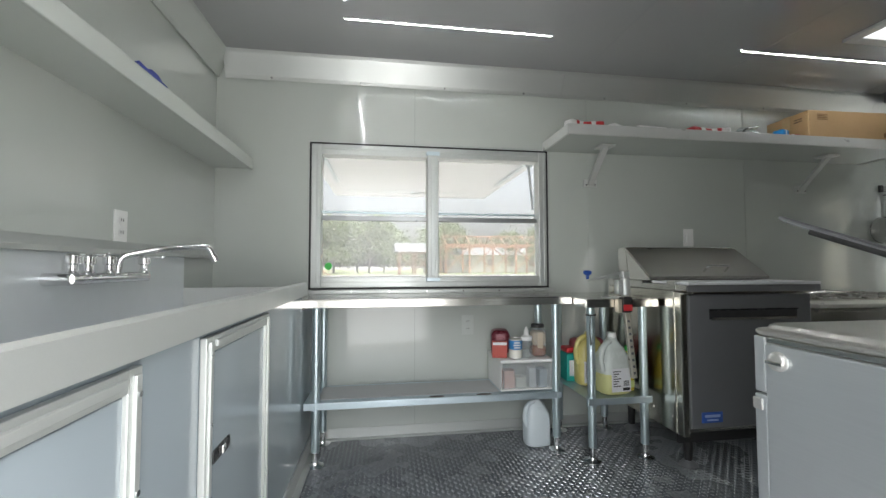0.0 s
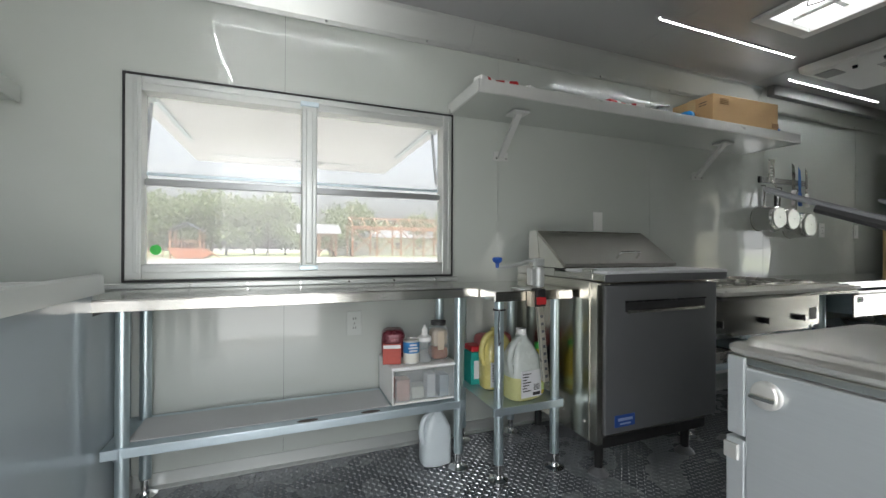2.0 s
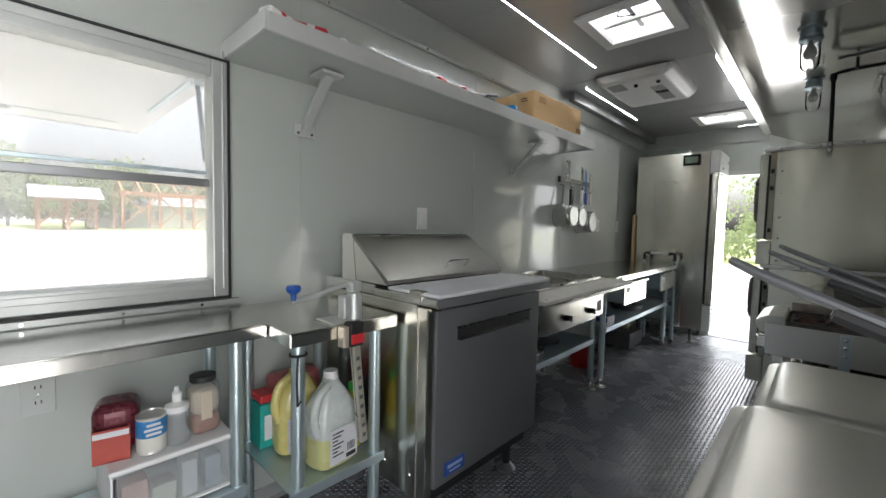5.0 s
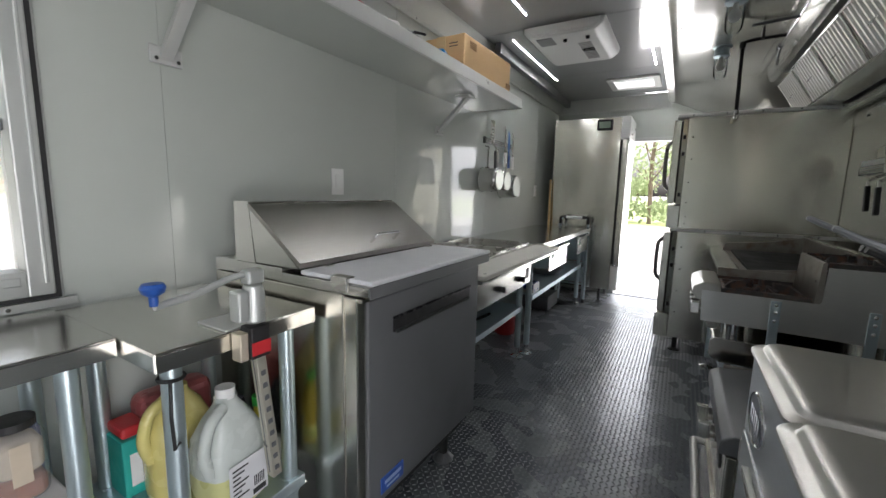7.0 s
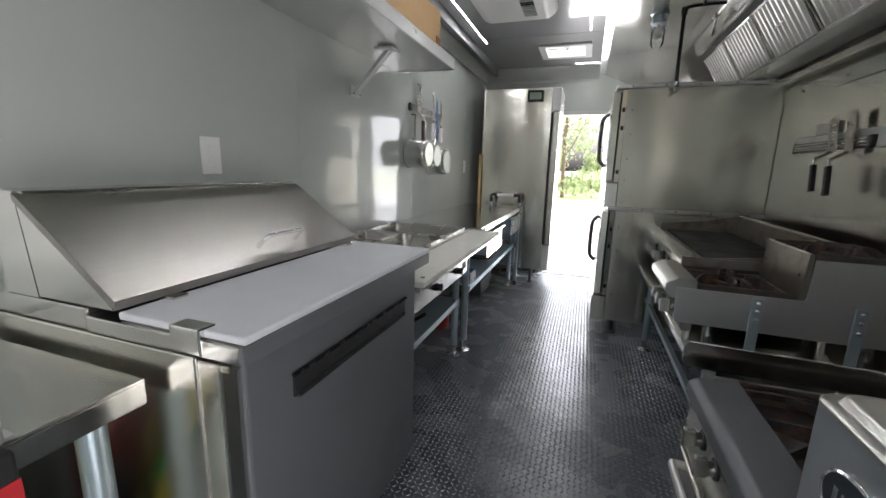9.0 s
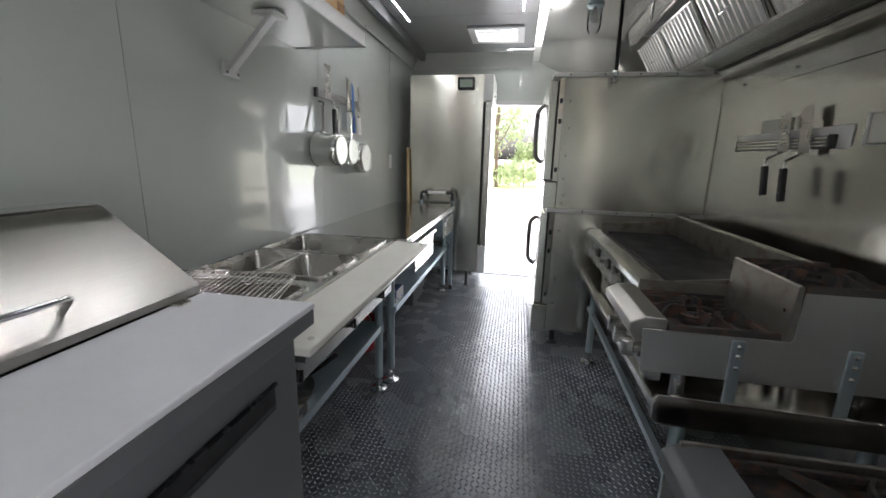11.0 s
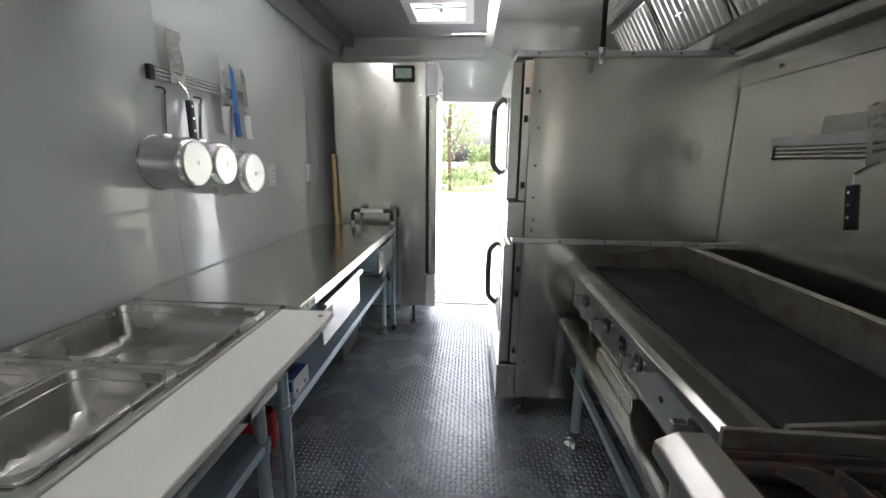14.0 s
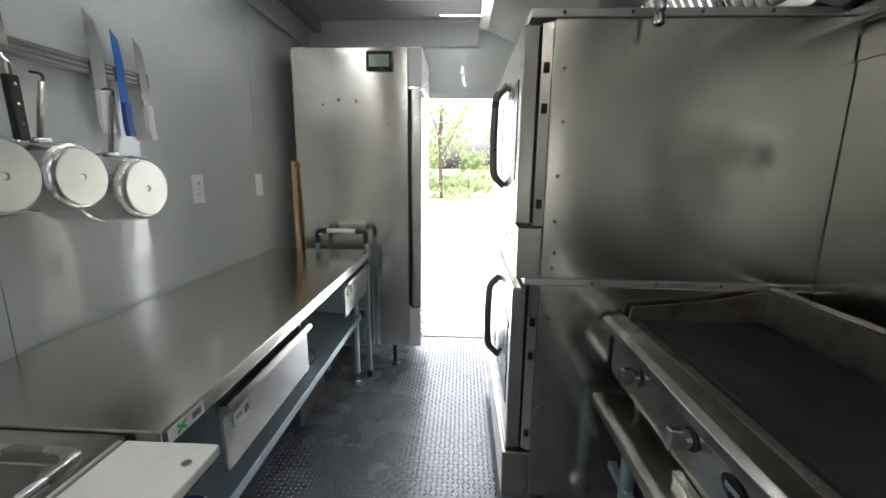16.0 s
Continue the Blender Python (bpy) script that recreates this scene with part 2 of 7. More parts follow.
def prism(outline, axis, a, b, r=0.0, bm=None):
    """A closed outline of 2D points pushed along an axis from a to b. axis x: (y, z), y: (x, z), z: (x, y)."""
    own = bmesh.new()
    place = {"x": lambda p, d: (d, p[0], p[1]), "y": lambda p, d: (p[0], d, p[1]), "z": lambda p, d: (p[0], p[1], d)}[axis]
    lo = [own.verts.new(place(p, a)) for p in outline]
    hi = [own.verts.new(place(p, b)) for p in outline]
    own.faces.new(lo)
    own.faces.new(list(reversed(hi)))
    k = len(outline)
    for i in range(k):
        own.faces.new((lo[i], hi[i], hi[(i + 1) % k], lo[(i + 1) % k]))
    bmesh.ops.recalc_face_normals(own, faces=own.faces)
    if r > 0:
        bmesh.ops.bevel(own, geom=own.edges[:], offset=r, segments=2, profile=0.5, affect="EDGES")
    return merge(bm, own)


def tube(points, r, seg=10, bm=None, cyclic=False):
    """A round bar that follows points, with mitred bends."""
    pts = [Vector(p) for p in points]
    own = bmesh.new()
    rings = []
    k = len(pts)
    side = None
    for i, p in enumerate(pts):
        if cyclic:
            d = (pts[(i + 1) % k] - pts[i - 1]).normalized()
        else:
            d = (pts[min(i + 1, k - 1)] - pts[max(i - 1, 0)]).normalized()
        if side is None:
            side = d.orthogonal().normalized()
        side = (side - d * side.dot(d)).normalized()
        up = d.cross(side)
        rings.append([own.verts.new(p + r * (math.cos(2 * math.pi * j / seg) * side + math.sin(2 * math.pi * j / seg) * up)) for j in range(seg)])
    pairs = list(zip(rings, rings[1:])) + ([(rings[-1], rings[0])] if cyclic else [])
    for a, b in pairs:
        for j in range(seg):
            own.faces.new((a[j], a[(j + 1) % seg], b[(j + 1) % seg], b[j]))
    if not cyclic:
        own.faces.new(list(reversed(rings[0])))
        own.faces.new(rings[-1])
    bmesh.ops.recalc_face_normals(own, faces=own.faces)
    return merge(bm, own)


def bend(points, radius=0.03, steps=5):
    """The same path with its corners rounded."""
    pts = [Vector(p) for p in points]
    out = [pts[0]]
    for a, b, c in zip(pts, pts[1:], pts[2:]):
        d1, d2 = (a - b), (c - b)
        k = min(radius, d1.length * 0.45, d2.length * 0.45)
        p, q = b + d1.normalized() * k, b + d2.normalized() * k
        out += [(1 - s) ** 2 * p + 2 * s * (1 - s) * b + s * s * q for s in [i / steps for i in range(steps + 1)]]
    return out + [pts[-1]]


def slab_with_holes(x0, x1, y0, y1, holes, z0, z1, place):
    """Boxes that fill a rectangle but for rectangular holes; place(u0, u1, v0, v1) adds one box."""
    xs = sorted({x0, x1, *[h[0] for h in holes], *[h[1] for h in holes]})
    for a, b in zip(xs, xs[1:]):
        cut = sorted([(h[2], h[3]) for h in holes if h[0] < b - 1e-6 and h[1] > a + 1e-6])
        v = y0
        for lo, hi in cut:
            if lo > v + 1e-6:
                place(a, b, v, lo)
            v = max(v, hi)
        if v < y1 - 1e-6:
            place(a, b, v, y1)

# ---- the shell: trailer walls, floor, ceiling ----
X0, X1, Y0, Y1, TOP, T = 0.145, 6.72, 0.28, 2.47, 2.2, 0.08
WIN = (0.672, 2.088, 0.862, 1.694)        # opening in the window wall: x0, x1, z0, z1
SIDE = (0.66, 1.62, 0.0, 1.98)        # side doorway that the camera comes in by
REAR = (1.00, 1.72, 0.0, 1.725)       # rear doorway: y0, y1, z0, z1


def wall_x(name, x0, x1, ya, yb, holes, mat, label):
    bm = bmesh.new()
    slab_with_holes(x0, x1, 0.0, TOP + 0.06, holes, 0, 0, lambda a, b, c, d: box(a, b, ya, yb, c, d, bm=bm))
    return tagged(part(name, bm, mat), label, "wall", kind="structure")


def wall_y(name, y0, y1, xa, xb, holes, mat, label):
    bm = bmesh.new()
    slab_with_holes(y0, y1, 0.0, TOP + 0.06, holes, 0, 0, lambda a, b, c, d: box(xa, xb, a, b, c, d, bm=bm))
    return tagged(part(name, bm, mat), label, "wall", kind="structure")


wall_north = wall_x("wall_north", X0 - T, X1 + T, Y1 + 0.004, Y1 + T, [WIN], WALL, "glossy grey-green painted panel wall with serving window")
wall_south = wall_x("wall_south", X0 - T, X1 + T, Y0 - T, Y0, [SIDE], STEEL, "stainless steel clad wall behind the cooking line")
wall_west = wall_y("wall_west", Y0, Y1 + 0.004, X0 - T, X0, [], WALL, "glossy grey-green painted panel end wall")
wall_east = wall_y("wall_east", Y0, Y1 + 0.004, X1, X1 + T, [REAR], WALL, "grey painted rear wall with open doorway")

# wall panels with fine upright seams between them
SEAMS = [X0, 1.269, 2.377, 3.517, 4.68, 5.935, X1]
for a, b in zip(SEAMS, SEAMS[1:]):
    bm = bmesh.new()
    g = 0.0012 if a > 3.4 else 0.0005
    holes = [(max(a + 0.0005, WIN[0]), min(b - 0.0005, WIN[1]), WIN[2], WIN[3])] if a < WIN[1] and b > WIN[0] else []
    slab_with_holes(a + g, b - (0.0012 if b > 3.4 else 0.0005), 0.004, TOP - 0.003, holes, 0, 0, lambda p, q, c, d: box(p, q, Y1, Y1 + 0.0038, c, d, bm=bm))
    part("panel", bm, WALL, wall_north)
tagged(part("seam_line", box(X0, X1, Y1 + 0.002, Y1 + 0.0042, 0.01, 0.845), BLACK, wall_north), "")
tagged(part("seam_line", box(2.1, X1, Y1 + 0.002, Y1 + 0.0042, 0.845, TOP - 0.01), BLACK, wall_north), "")
tagged(part("seam_line", box(X0, 2.1, Y1 + 0.002, Y1 + 0.0042, 1.70, TOP - 0.01), BLACK, wall_north), "")

floor = tagged(part("floor", box(X0 - T, X1 + T, Y0 - T, Y1 + T, -0.06, 0.0), FLOORM), "dark tread-plate floor with raised diamond bars", "floor", kind="structure")

VENTS = [(3.56, 3.94, 1.47, 1.82), (5.90, 6.26, 1.42, 1.79)]
bm = bmesh.new()
slab_with_holes(X0 - T, X1 + T, Y0 - T, Y1 + T, VENTS, 0, 0, lambda a, b, c, d: box(a, b, c, d, TOP, TOP + 0.06, bm=bm))
for x in (1.1, 2.32, 3.20, 4.42, 5.62):
    box(x - 0.0015, x + 0.0015, 1.32, Y1, TOP - 0.0015, TOP + 0.002, bm=bm)
ceiling = tagged(part("ceiling", bm, CEIL), "glossy grey panelled ceiling with fine seams", "ceiling", kind="structure")

# cove trim between walls and ceiling, in lengths
def trim(name, bm, label, mat=None):
    return tagged(part(name, bm, mat or ALU), label, "trim", kind="structure")


COVE = [(Y1 - 0.001, 2.06), (Y1 - 0.014, 2.055), (Y1 - 0.018, 2.075), (Y1 - 0.068, TOP - 0.02), (Y1 - 0.072, TOP - 0.001), (Y1 - 0.001, TOP - 0.001)]
for a, b in ((X0 + 0.05, 2.20), (2.20, 4.55), (4.55, X1 - 0.05)):
    trim("trim", prism(COVE, "x", a, b - 0.002), "brushed aluminium cove trim along the window wall")
    for k in range(4):
        x = a + (b - a) * (k + 0.5) / 4
        trim("trim", rod((x, Y1 - 0.013, 2.066), (x, Y1 - 0.02, 2.066), 0.006, seg=10), "small trim screw head", CHROME)
mirror = [(X0 + (Y1 - y), z) for y, z in COVE]
trim("trim", prism(mirror, "y", Y0, Y1 - 0.004), "painted cove trim along the end wall", WALL)
mirror = [(X1 - (Y1 - y), z) for y, z in COVE]
trim("trim", prism(mirror, "y", 1.30, Y1 - 0.004), "brushed aluminium cove trim over the rear door")
trim("trim", box(4.56, X1 - 0.075, 2.33, 2.378, TOP - 0.075, TOP - 0.001, 0.003), "dark aluminium cable trunking along the ceiling edge", material("dull_grey_trunking", (0.22, 0.225, 0.225), 0.55, 0.2, 0.08, 4))
trim("baseboard", prism([(Y1 - 0.001, 0.001), (Y1 - 0.03, 0.001), (Y1 - 0.03, 0.006), (Y1 - 0.008, 0.01), (Y1 - 0.006, 0.06), (Y1 - 0.001, 0.06)], "x", 0.70, X1 - 0.56), "bent aluminium skirting along the window wall")
trim("trim", box(X0 + 0.4, 2.13, Y1 - 0.02, Y1 - 0.002, 0.826, 0.848, 0.002), "aluminium sill strip under the serving window")
for k in range(6):
    x = 0.9 + 0.22 * k
    trim("trim", rod((x, Y1 - 0.018, 0.838), (x, Y1 - 0.024, 0.838), 0.005, seg=8), "small sill screw head", CHROME)
# rear door frame, side door frame
for y0, y1, z0, z1 in ((REAR[0] - 0.04, REAR[0], 0.0, REAR[3]), (REAR[0] - 0.04, REAR[1] + 0.04, REAR[3], REAR[3] + 0.04), (REAR[1], REAR[1] + 0.04, 0.0, REAR[3])):
    trim("trim", box(X1 - 0.012, X1 - 0.002, y0, y1, z0, z1, 0.003), "aluminium door frame of the rear doorway")
trim("trim", box(X1 - 0.03, X1 + T, REAR[0], REAR[1], 0.001, 0.008, 0.002), "worn metal threshold of the rear doorway", BLACKSTEEL)
for x0, x1, z0, z1 in ((SIDE[0] - 0.04, SIDE[0], 0.0, SIDE[3]), (SIDE[0] - 0.04, SIDE[1] + 0.04, SIDE[3], SIDE[3] + 0.04), (SIDE[1], SIDE[1] + 0.04, 0.0, SIDE[3])):
    trim("trim", box(x0, x1, Y0 + 0.002, Y0 + 0.012, z0, z1, 0.003), "aluminium door frame of the side doorway")

# ---- serving window ----
window = root("window_1", (1.37, Y1, WIN[2]), "aluminium framed serving window with two sash lights", "window", kind="structure")
FY0, FY1 = Y1 - 0.025, Y1 + 0.06
bm = bmesh.new()
slab_with_holes(WIN[0] - 0.010, WIN[1] + 0.010, WIN[2] - 0.010, WIN[3] + 0.010, [(WIN[0], WIN[1], WIN[2], WIN[3])], 0, 0, lambda a, b, c, d: box(a, b, Y1 - 0.022, Y1 - 0.001, c, d, bm=bm))
part("gasket", bm, BLACK, window, "black rubber gasket")
bm = bmesh.new()
for q in ((WIN[0] - 0.018, WIN[0] - 0.0102, WIN[2] - 0.018, WIN[3] + 0.018), (WIN[1] + 0.0102, WIN[1] + 0.018, WIN[2] - 0.018, WIN[3] + 0.018), (WIN[0] - 0.010, WIN[1] + 0.010, WIN[3] + 0.0102, WIN[3] + 0.018)):
    box(q[0], q[1], Y1 - 0.012, Y1 - 0.003, q[2], q[3], 0.002, bm=bm)
part("outer_trim", bm, ALU, window)
GX0, GX1, GZ0, GZ1 = 0.728, 2.038, 0.925, 1.634
for q in ((WIN[0], GX0, WIN[2], WIN[3]), (GX1, WIN[1], WIN[2], WIN[3]), (GX0, GX1, WIN[2], GZ0), (GX0, GX1, GZ1, WIN[3])):
    part("window_frame", box(q[0], q[1], FY0, FY1, q[2], q[3], 0.004), ALU, window)
    part("inner_bead", box(q[0] + (0.012 if q[1] - q[0] > 0.1 else 0.03), q[1] - (0.012 if q[1] - q[0] > 0.1 else 0.012), FY0 - 0.006, FY0 + 0.001, q[2] + 0.03, q[3] - 0.012, 0.002), ALU, window)
part("mullion", box(1.342, 1.408, FY0 - 0.012, FY1, GZ0 - 0.02, GZ1 + 0.02, 0.005), ALU, window)
part("mullion", box(1.360, 1.390, FY0 - 0.02, FY0 - 0.011, GZ0, GZ1, 0.004), ALU, window)
for z in (GZ0 - 0.03, GZ1 + 0.012):
    part("catch", box(1.335, 1.415, FY0 - 0.022, FY0 + 0.002, z, z + 0.022, 0.003), GALVSHEET, window)
for a, b in ((GX0, 1.342), (1.408, GX1)):
    pane = part("pane", box(a, b, Y1 + 0.03, Y1 + 0.034, GZ0, 1.27), PANEGLASS, window, "clear lower window pane")
    pane.visible_shadow = False
    pane = part("pane", box(a, b, Y1 + 0.045, Y1 + 0.049, 1.27, GZ1), PANEGLASS, window, "clear upper window pane")
    pane.visible_shadow = False
    part("sash_rail", box(a, b, Y1 + 0.012, Y1 + 0.04, 1.254, 1.282, 0.003), material("dark_sash_rail", (0.3, 0.31, 0.31), 0.35, 0.7), window)
    part("sash_rail", box(a, b, Y1 + 0.04, Y1 + 0.055, 1.300, 1.312, 0.002), GALVSHEET, window)
part("sticker", rod((0.765, Y1 + 0.029, 0.985), (0.765, Y1 + 0.0275, 0.985), 0.021, seg=24), GREEN, window, "round green sticker on the glass")

# ---- awning flap over the window, outside ----
AWN = material("white_awning_panel", (0.86, 0.86, 0.86), 0.5, 0, 0.03, 2)
flap = root("awning_flap", (1.37, 2.58, 1.70), "white panelled awning flap propped open over the window", "awning")
part("panel", box(0.60, 2.14, 2.60, 4.20, 1.70, 1.725, 0.004), AWN, flap)
part("edge_bar", box(0.60, 2.14, 4.20, 4.23, 1.695, 1.73, 0.003), AWN, flap)
part("hinge", rod((0.62, 2.585, 1.712), (2.12, 2.585, 1.712), 0.012, seg=12), ALU, flap)
latch = part("latch", tube(bend([(1.40, 3.90, 1.682), (1.43, 3.95, 1.682), (1.52, 3.95, 1.682), (1.56, 3.90, 1.682), (1.52, 3.85, 1.682), (1.43, 3.85, 1.682), (1.40, 3.90, 1.682)], 0.02), 0.006, bm=rod((1.34, 3.90, 1.682), (1.40, 3.90, 1.682), 0.009)), material("grey_latch", (0.3, 0.3, 0.31), 0.4, 0.5), flap, "grey fork-shaped latch handle")
part("rod", rod((0.75, 3.90, 1.692), (1.99, 3.90, 1.692), 0.003, seg=8), GALV, flap)
for x in (0.70, 2.06):
    part("bracket", box(x - 0.012, x + 0.012, 2.64, 3.50, 1.686, 1.70, 0.003), GALVSHEET, flap)
    part("mount", box(x - 0.022, x + 0.022, 2.66, 2.69, 1.655, 1.685, 0.003), GALVSHEET, flap)
    s = 1 if x < 1 else -1
    strut = part("strut", rod((x, 2.68, 1.66), (x - 0.01 * s, 2.63, 1.36), 0.009, seg=12), material("blue_grey_strut", (0.06, 0.1, 0.14), 0.4, 0.3) if s > 0 else bpy.data.materials["blue_grey_strut"], flap, "dark blue-grey gas strut")
    part("piston", rod((x - 0.01 * s, 2.63, 1.36), (x - 0.015 * s, 2.60, 1.20), 0.004, seg=10), CHROME, strut)
    part("ball_end", lathe([(0.0, 0), (0.01, 0.004), (0.012, 0.02), (0.0, 0.03)], (x - 0.015 * s, 2.60, 1.18), 12), BLACK, strut)

# ---- lights on the ceiling ----
LED_ROWS = [(0.896, 1.953, 2.03), (3.08, 4.2, 2.02), (4.56, 5.70, 2.235), (4.50, 5.55, 1.398)]
def led_strip(x0, x1, y0, y1, label):
    """A flush channel with side lips; the diffuser sits between the lips and shines down."""
    led = root("led_strip", ((x0 + x1) / 2, (y0 + y1) / 2, TOP), label, "ceiling light", "ceiling led strips")
    along_x = x1 - x0 > y1 - y0
    part("diffuser", box(x0, x1, y0, y1, TOP - 0.0075, TOP - 0.004), LEDGLOW, led, "glowing diffuser")
    for side in (0, 1):
        if along_x:
            yy = y0 - 0.0032 if side == 0 else y1 + 0.0002
            part("housing", box(x0 - 0.004, x1 + 0.004, yy, yy + 0.003, TOP - 0.0095, TOP - 0.0005), CEIL, led)
        else:
            xx = x0 - 0.0032 if side == 0 else x1 + 0.0002
            part("housing", box(xx, xx + 0.003, y0 - 0.004, y1 + 0.004, TOP - 0.0095, TOP - 0.0005), CEIL, led)
    return led


for x0, x1, y in LED_ROWS:
    led_strip(x0, x1, y - 0.0035, y + 0.0035, "thin bright white led strip light on the ceiling")
led_strip(0.8965, 0.9035, 1.03, 1.89, "thin bright white led strip over the sink")
led_strip(6.5465, 6.5535, 1.30, 1.54, "short bright white led strip near the rear door")

# ---- roof vents ----
TRANSLUCENT = bpy.data.materials.new("translucent_white_lid")
TRANSLUCENT.use_nodes = True
tn, tl = TRANSLUCENT.node_tree.nodes, TRANSLUCENT.node_tree.links
tt = tn.new("ShaderNodeBsdfTranslucent")
tt.inputs["Color"].default_value = (0.85, 0.87, 0.88, 1)
tm = tn.new("ShaderNodeMixShader")
tm.inputs[0].default_value = 0.8
tl.new(tn["Principled BSDF"].outputs[0], tm.inputs[1])
tl.new(tt.outputs[0], tm.inputs[2])
tl.new(tm.outputs[0], tn["Material Output"].inputs["Surface"])


def roof_vent(x0, x1, y0, y1):
    v = root("roof_vent", ((x0 + x1) / 2, (y0 + y1) / 2, TOP), "white plastic roof vent with translucent lid", "roof vent", "roof vents")
    bm = bmesh.new()
    slab_with_holes(x0 - 0.035, x1 + 0.035, y0 - 0.035, y1 + 0.035, [(x0 + 0.02, x1 - 0.02, y0 + 0.02, y1 - 0.02)], 0, 0, lambda a, b, c, d: box(a, b, c, d, TOP - 0.018, TOP - 0.001, 0.003, bm=bm))
    part("frame", bm, WHITEPLASTIC, v)
    bm = bmesh.new()
    for q in ((x0, x0 + 0.02, y0, y1), (x1 - 0.02, x1, y0, y1), (x0 + 0.02, x1 - 0.02, y0, y0 + 0.02), (x0 + 0.02, x1 - 0.02, y1 - 0.02, y1)):
        box(*q, TOP - 0.001, TOP + 0.09, bm=bm)
    part("throat", bm, WHITEPLASTIC, v)
    part("lid", box(x0 - 0.02, x1 + 0.02, y0 - 0.02, y1 + 0.02, TOP + 0.09, TOP + 0.096), TRANSLUCENT, v, "translucent white lid")
    xm, ym = (x0 + x1) / 2, (y0 + y1) / 2
    part("crossbar", box(xm + 0.02, xm + 0.05, y0 + 0.02, y1 - 0.02, TOP + 0.02, TOP + 0.035, 0.003), WHITEPLASTIC, v)
    part("crossbar", box(x0 + 0.02, x1 - 0.02, ym - 0.012, ym + 0.012, TOP + 0.04, TOP + 0.052, 0.003), WHITEPLASTIC, v)
    part("crank", tube(bend([(xm - 0.1, ym + 0.02, TOP + 0.03), (xm - 0.05, ym + 0.06, TOP + 0.02), (xm - 0.02, ym - 0.02, TOP + 0.02)], 0.02), 0.004), BLACK, v, "thin black crank arm")


for q in VENTS:
    roof_vent(*q)

# ---- ceiling air conditioner ----
ac = root("air_conditioner", (4.72, 1.85, TOP), "white plastic ceiling air conditioner cover with vents", "air conditioner")
part("cover", prism([(1.60, TOP - 0.001), (1.61, TOP - 0.04), (1.66, TOP - 0.075), (2.05, TOP - 0.075), (2.10, TOP - 0.045), (2.11, TOP - 0.001)], "x", 4.40, 5.04, 0.012), WHITEPLASTIC, ac)
for k in range(2):
    part("end_cap", prism([(1.63, TOP - 0.01), (1.64, TOP - 0.04), (1.68, TOP - 0.066), (2.03, TOP - 0.066), (2.07, TOP - 0.045), (2.08, TOP - 0.01)], "x", 4.375 + 0.64 * k, 4.42 + 0.64 * k, 0.01), WHITEPLASTIC, ac)
part("outlet", box(4.392, 4.399, 1.75, 1.98, TOP - 0.056, TOP - 0.028), BLACKGLOSS, ac, "dark air outlet slot")
part("outlet", box(4.43, 4.56, 1.93, 2.03, TOP - 0.079, TOP - 0.074), material("grey_grille", (0.3, 0.3, 0.3), 0.5), ac, "grey filter grille")
for k in range(12):
    x = 4.60 + 0.03 * k
    part("slat", box(x, x + 0.014, 1.72, 1.80, TOP - 0.079, TOP - 0.074), BLACKGLOSS if k in (4, 5) else material("grey_slat", (0.4, 0.4, 0.4), 0.5) if k == 0 else bpy.data.materials["grey_slat"], ac)
for y in (1.72, 1.86):
    part("knob", rod((4.50, y, TOP - 0.075), (4.50, y, TOP - 0.09), 0.014, 0.011), BLACKGLOSS, ac, "small black dial")

# ---- small wall fittings ----
def wall_plate(x, z, kind, label="white wall plate", mat=WHITEPLASTIC):
    """An outlet or switch plate on the window wall."""
    o = root("wall_outlet" if kind == "outlet" else "light_switch", (x, Y1, z), label, "outlet" if kind == "outlet" else "switch")
    part("plate", box(x - 0.036, x + 0.036, Y1 - 0.007, Y1 - 0.001, z - 0.058, z + 0.058, 0.002), mat, o)
    if kind == "outlet":
        for dz in (-0.022, 0.022):
            s = part("socket", rod((x, Y1 - 0.006, z + dz), (x, Y1 - 0.010, z + dz), 0.016, seg=20), mat, o)
            for dx in (-0.006, 0.006):
                part("slot", box(x + dx - 0.0015, x + dx + 0.0015, Y1 - 0.0108, Y1 - 0.0095, z + dz - 0.004, z + dz + 0.006), BLACK, s)
    else:
        part("rocker", box(x - 0.016, x + 0.016, Y1 - 0.011, Y1 - 0.006, z - 0.033, z + 0.033, 0.002), mat, o)
    part("screw", rod((x, Y1 - 0.006, z), (x, Y1 - 0.0085, z), 0.003, seg=8), CHROME, o)
    return o


wall_plate(1.588, 0.632, "outlet", label="pale grey double outlet on the wall under the table", mat=material("pale_grey_plastic", (0.5, 0.53, 0.5), 0.4, 0, 0.03, 10))
wall_plate(3.08, 1.17, "switch", label="white switch plate above the prep cooler")
wall_plate(5.43, 1.166, "outlet", label="white double outlet beside the hanging pots")
wall_plate(5.935, 1.164, "switch", label="white switch plate over the long table")
o = root("wall_outlet", (X0, 1.66, 1.13), "white double outlet on the end wall above the sink", "outlet")
part("plate", box(X0 + 0.001, X0 + 0.007, 1.624, 1.696, 1.072, 1.188, 0.002), WHITEPLASTIC, o)
for dz in (-0.022, 0.022):
    s = part("socket", rod((X0 + 0.006, 1.66, 1.13 + dz), (X0 + 0.010, 1.66, 1.13 + dz), 0.016, seg=20), WHITEPLASTIC, o)
    for dy in (-0.006, 0.006):
        part("slot", box(X0 + 0.0095, X0 + 0.0108, 1.66 + dy - 0.0015, 1.66 + dy + 0.0015, 1.126 + dz, 1.136 + dz), BLACK, s)

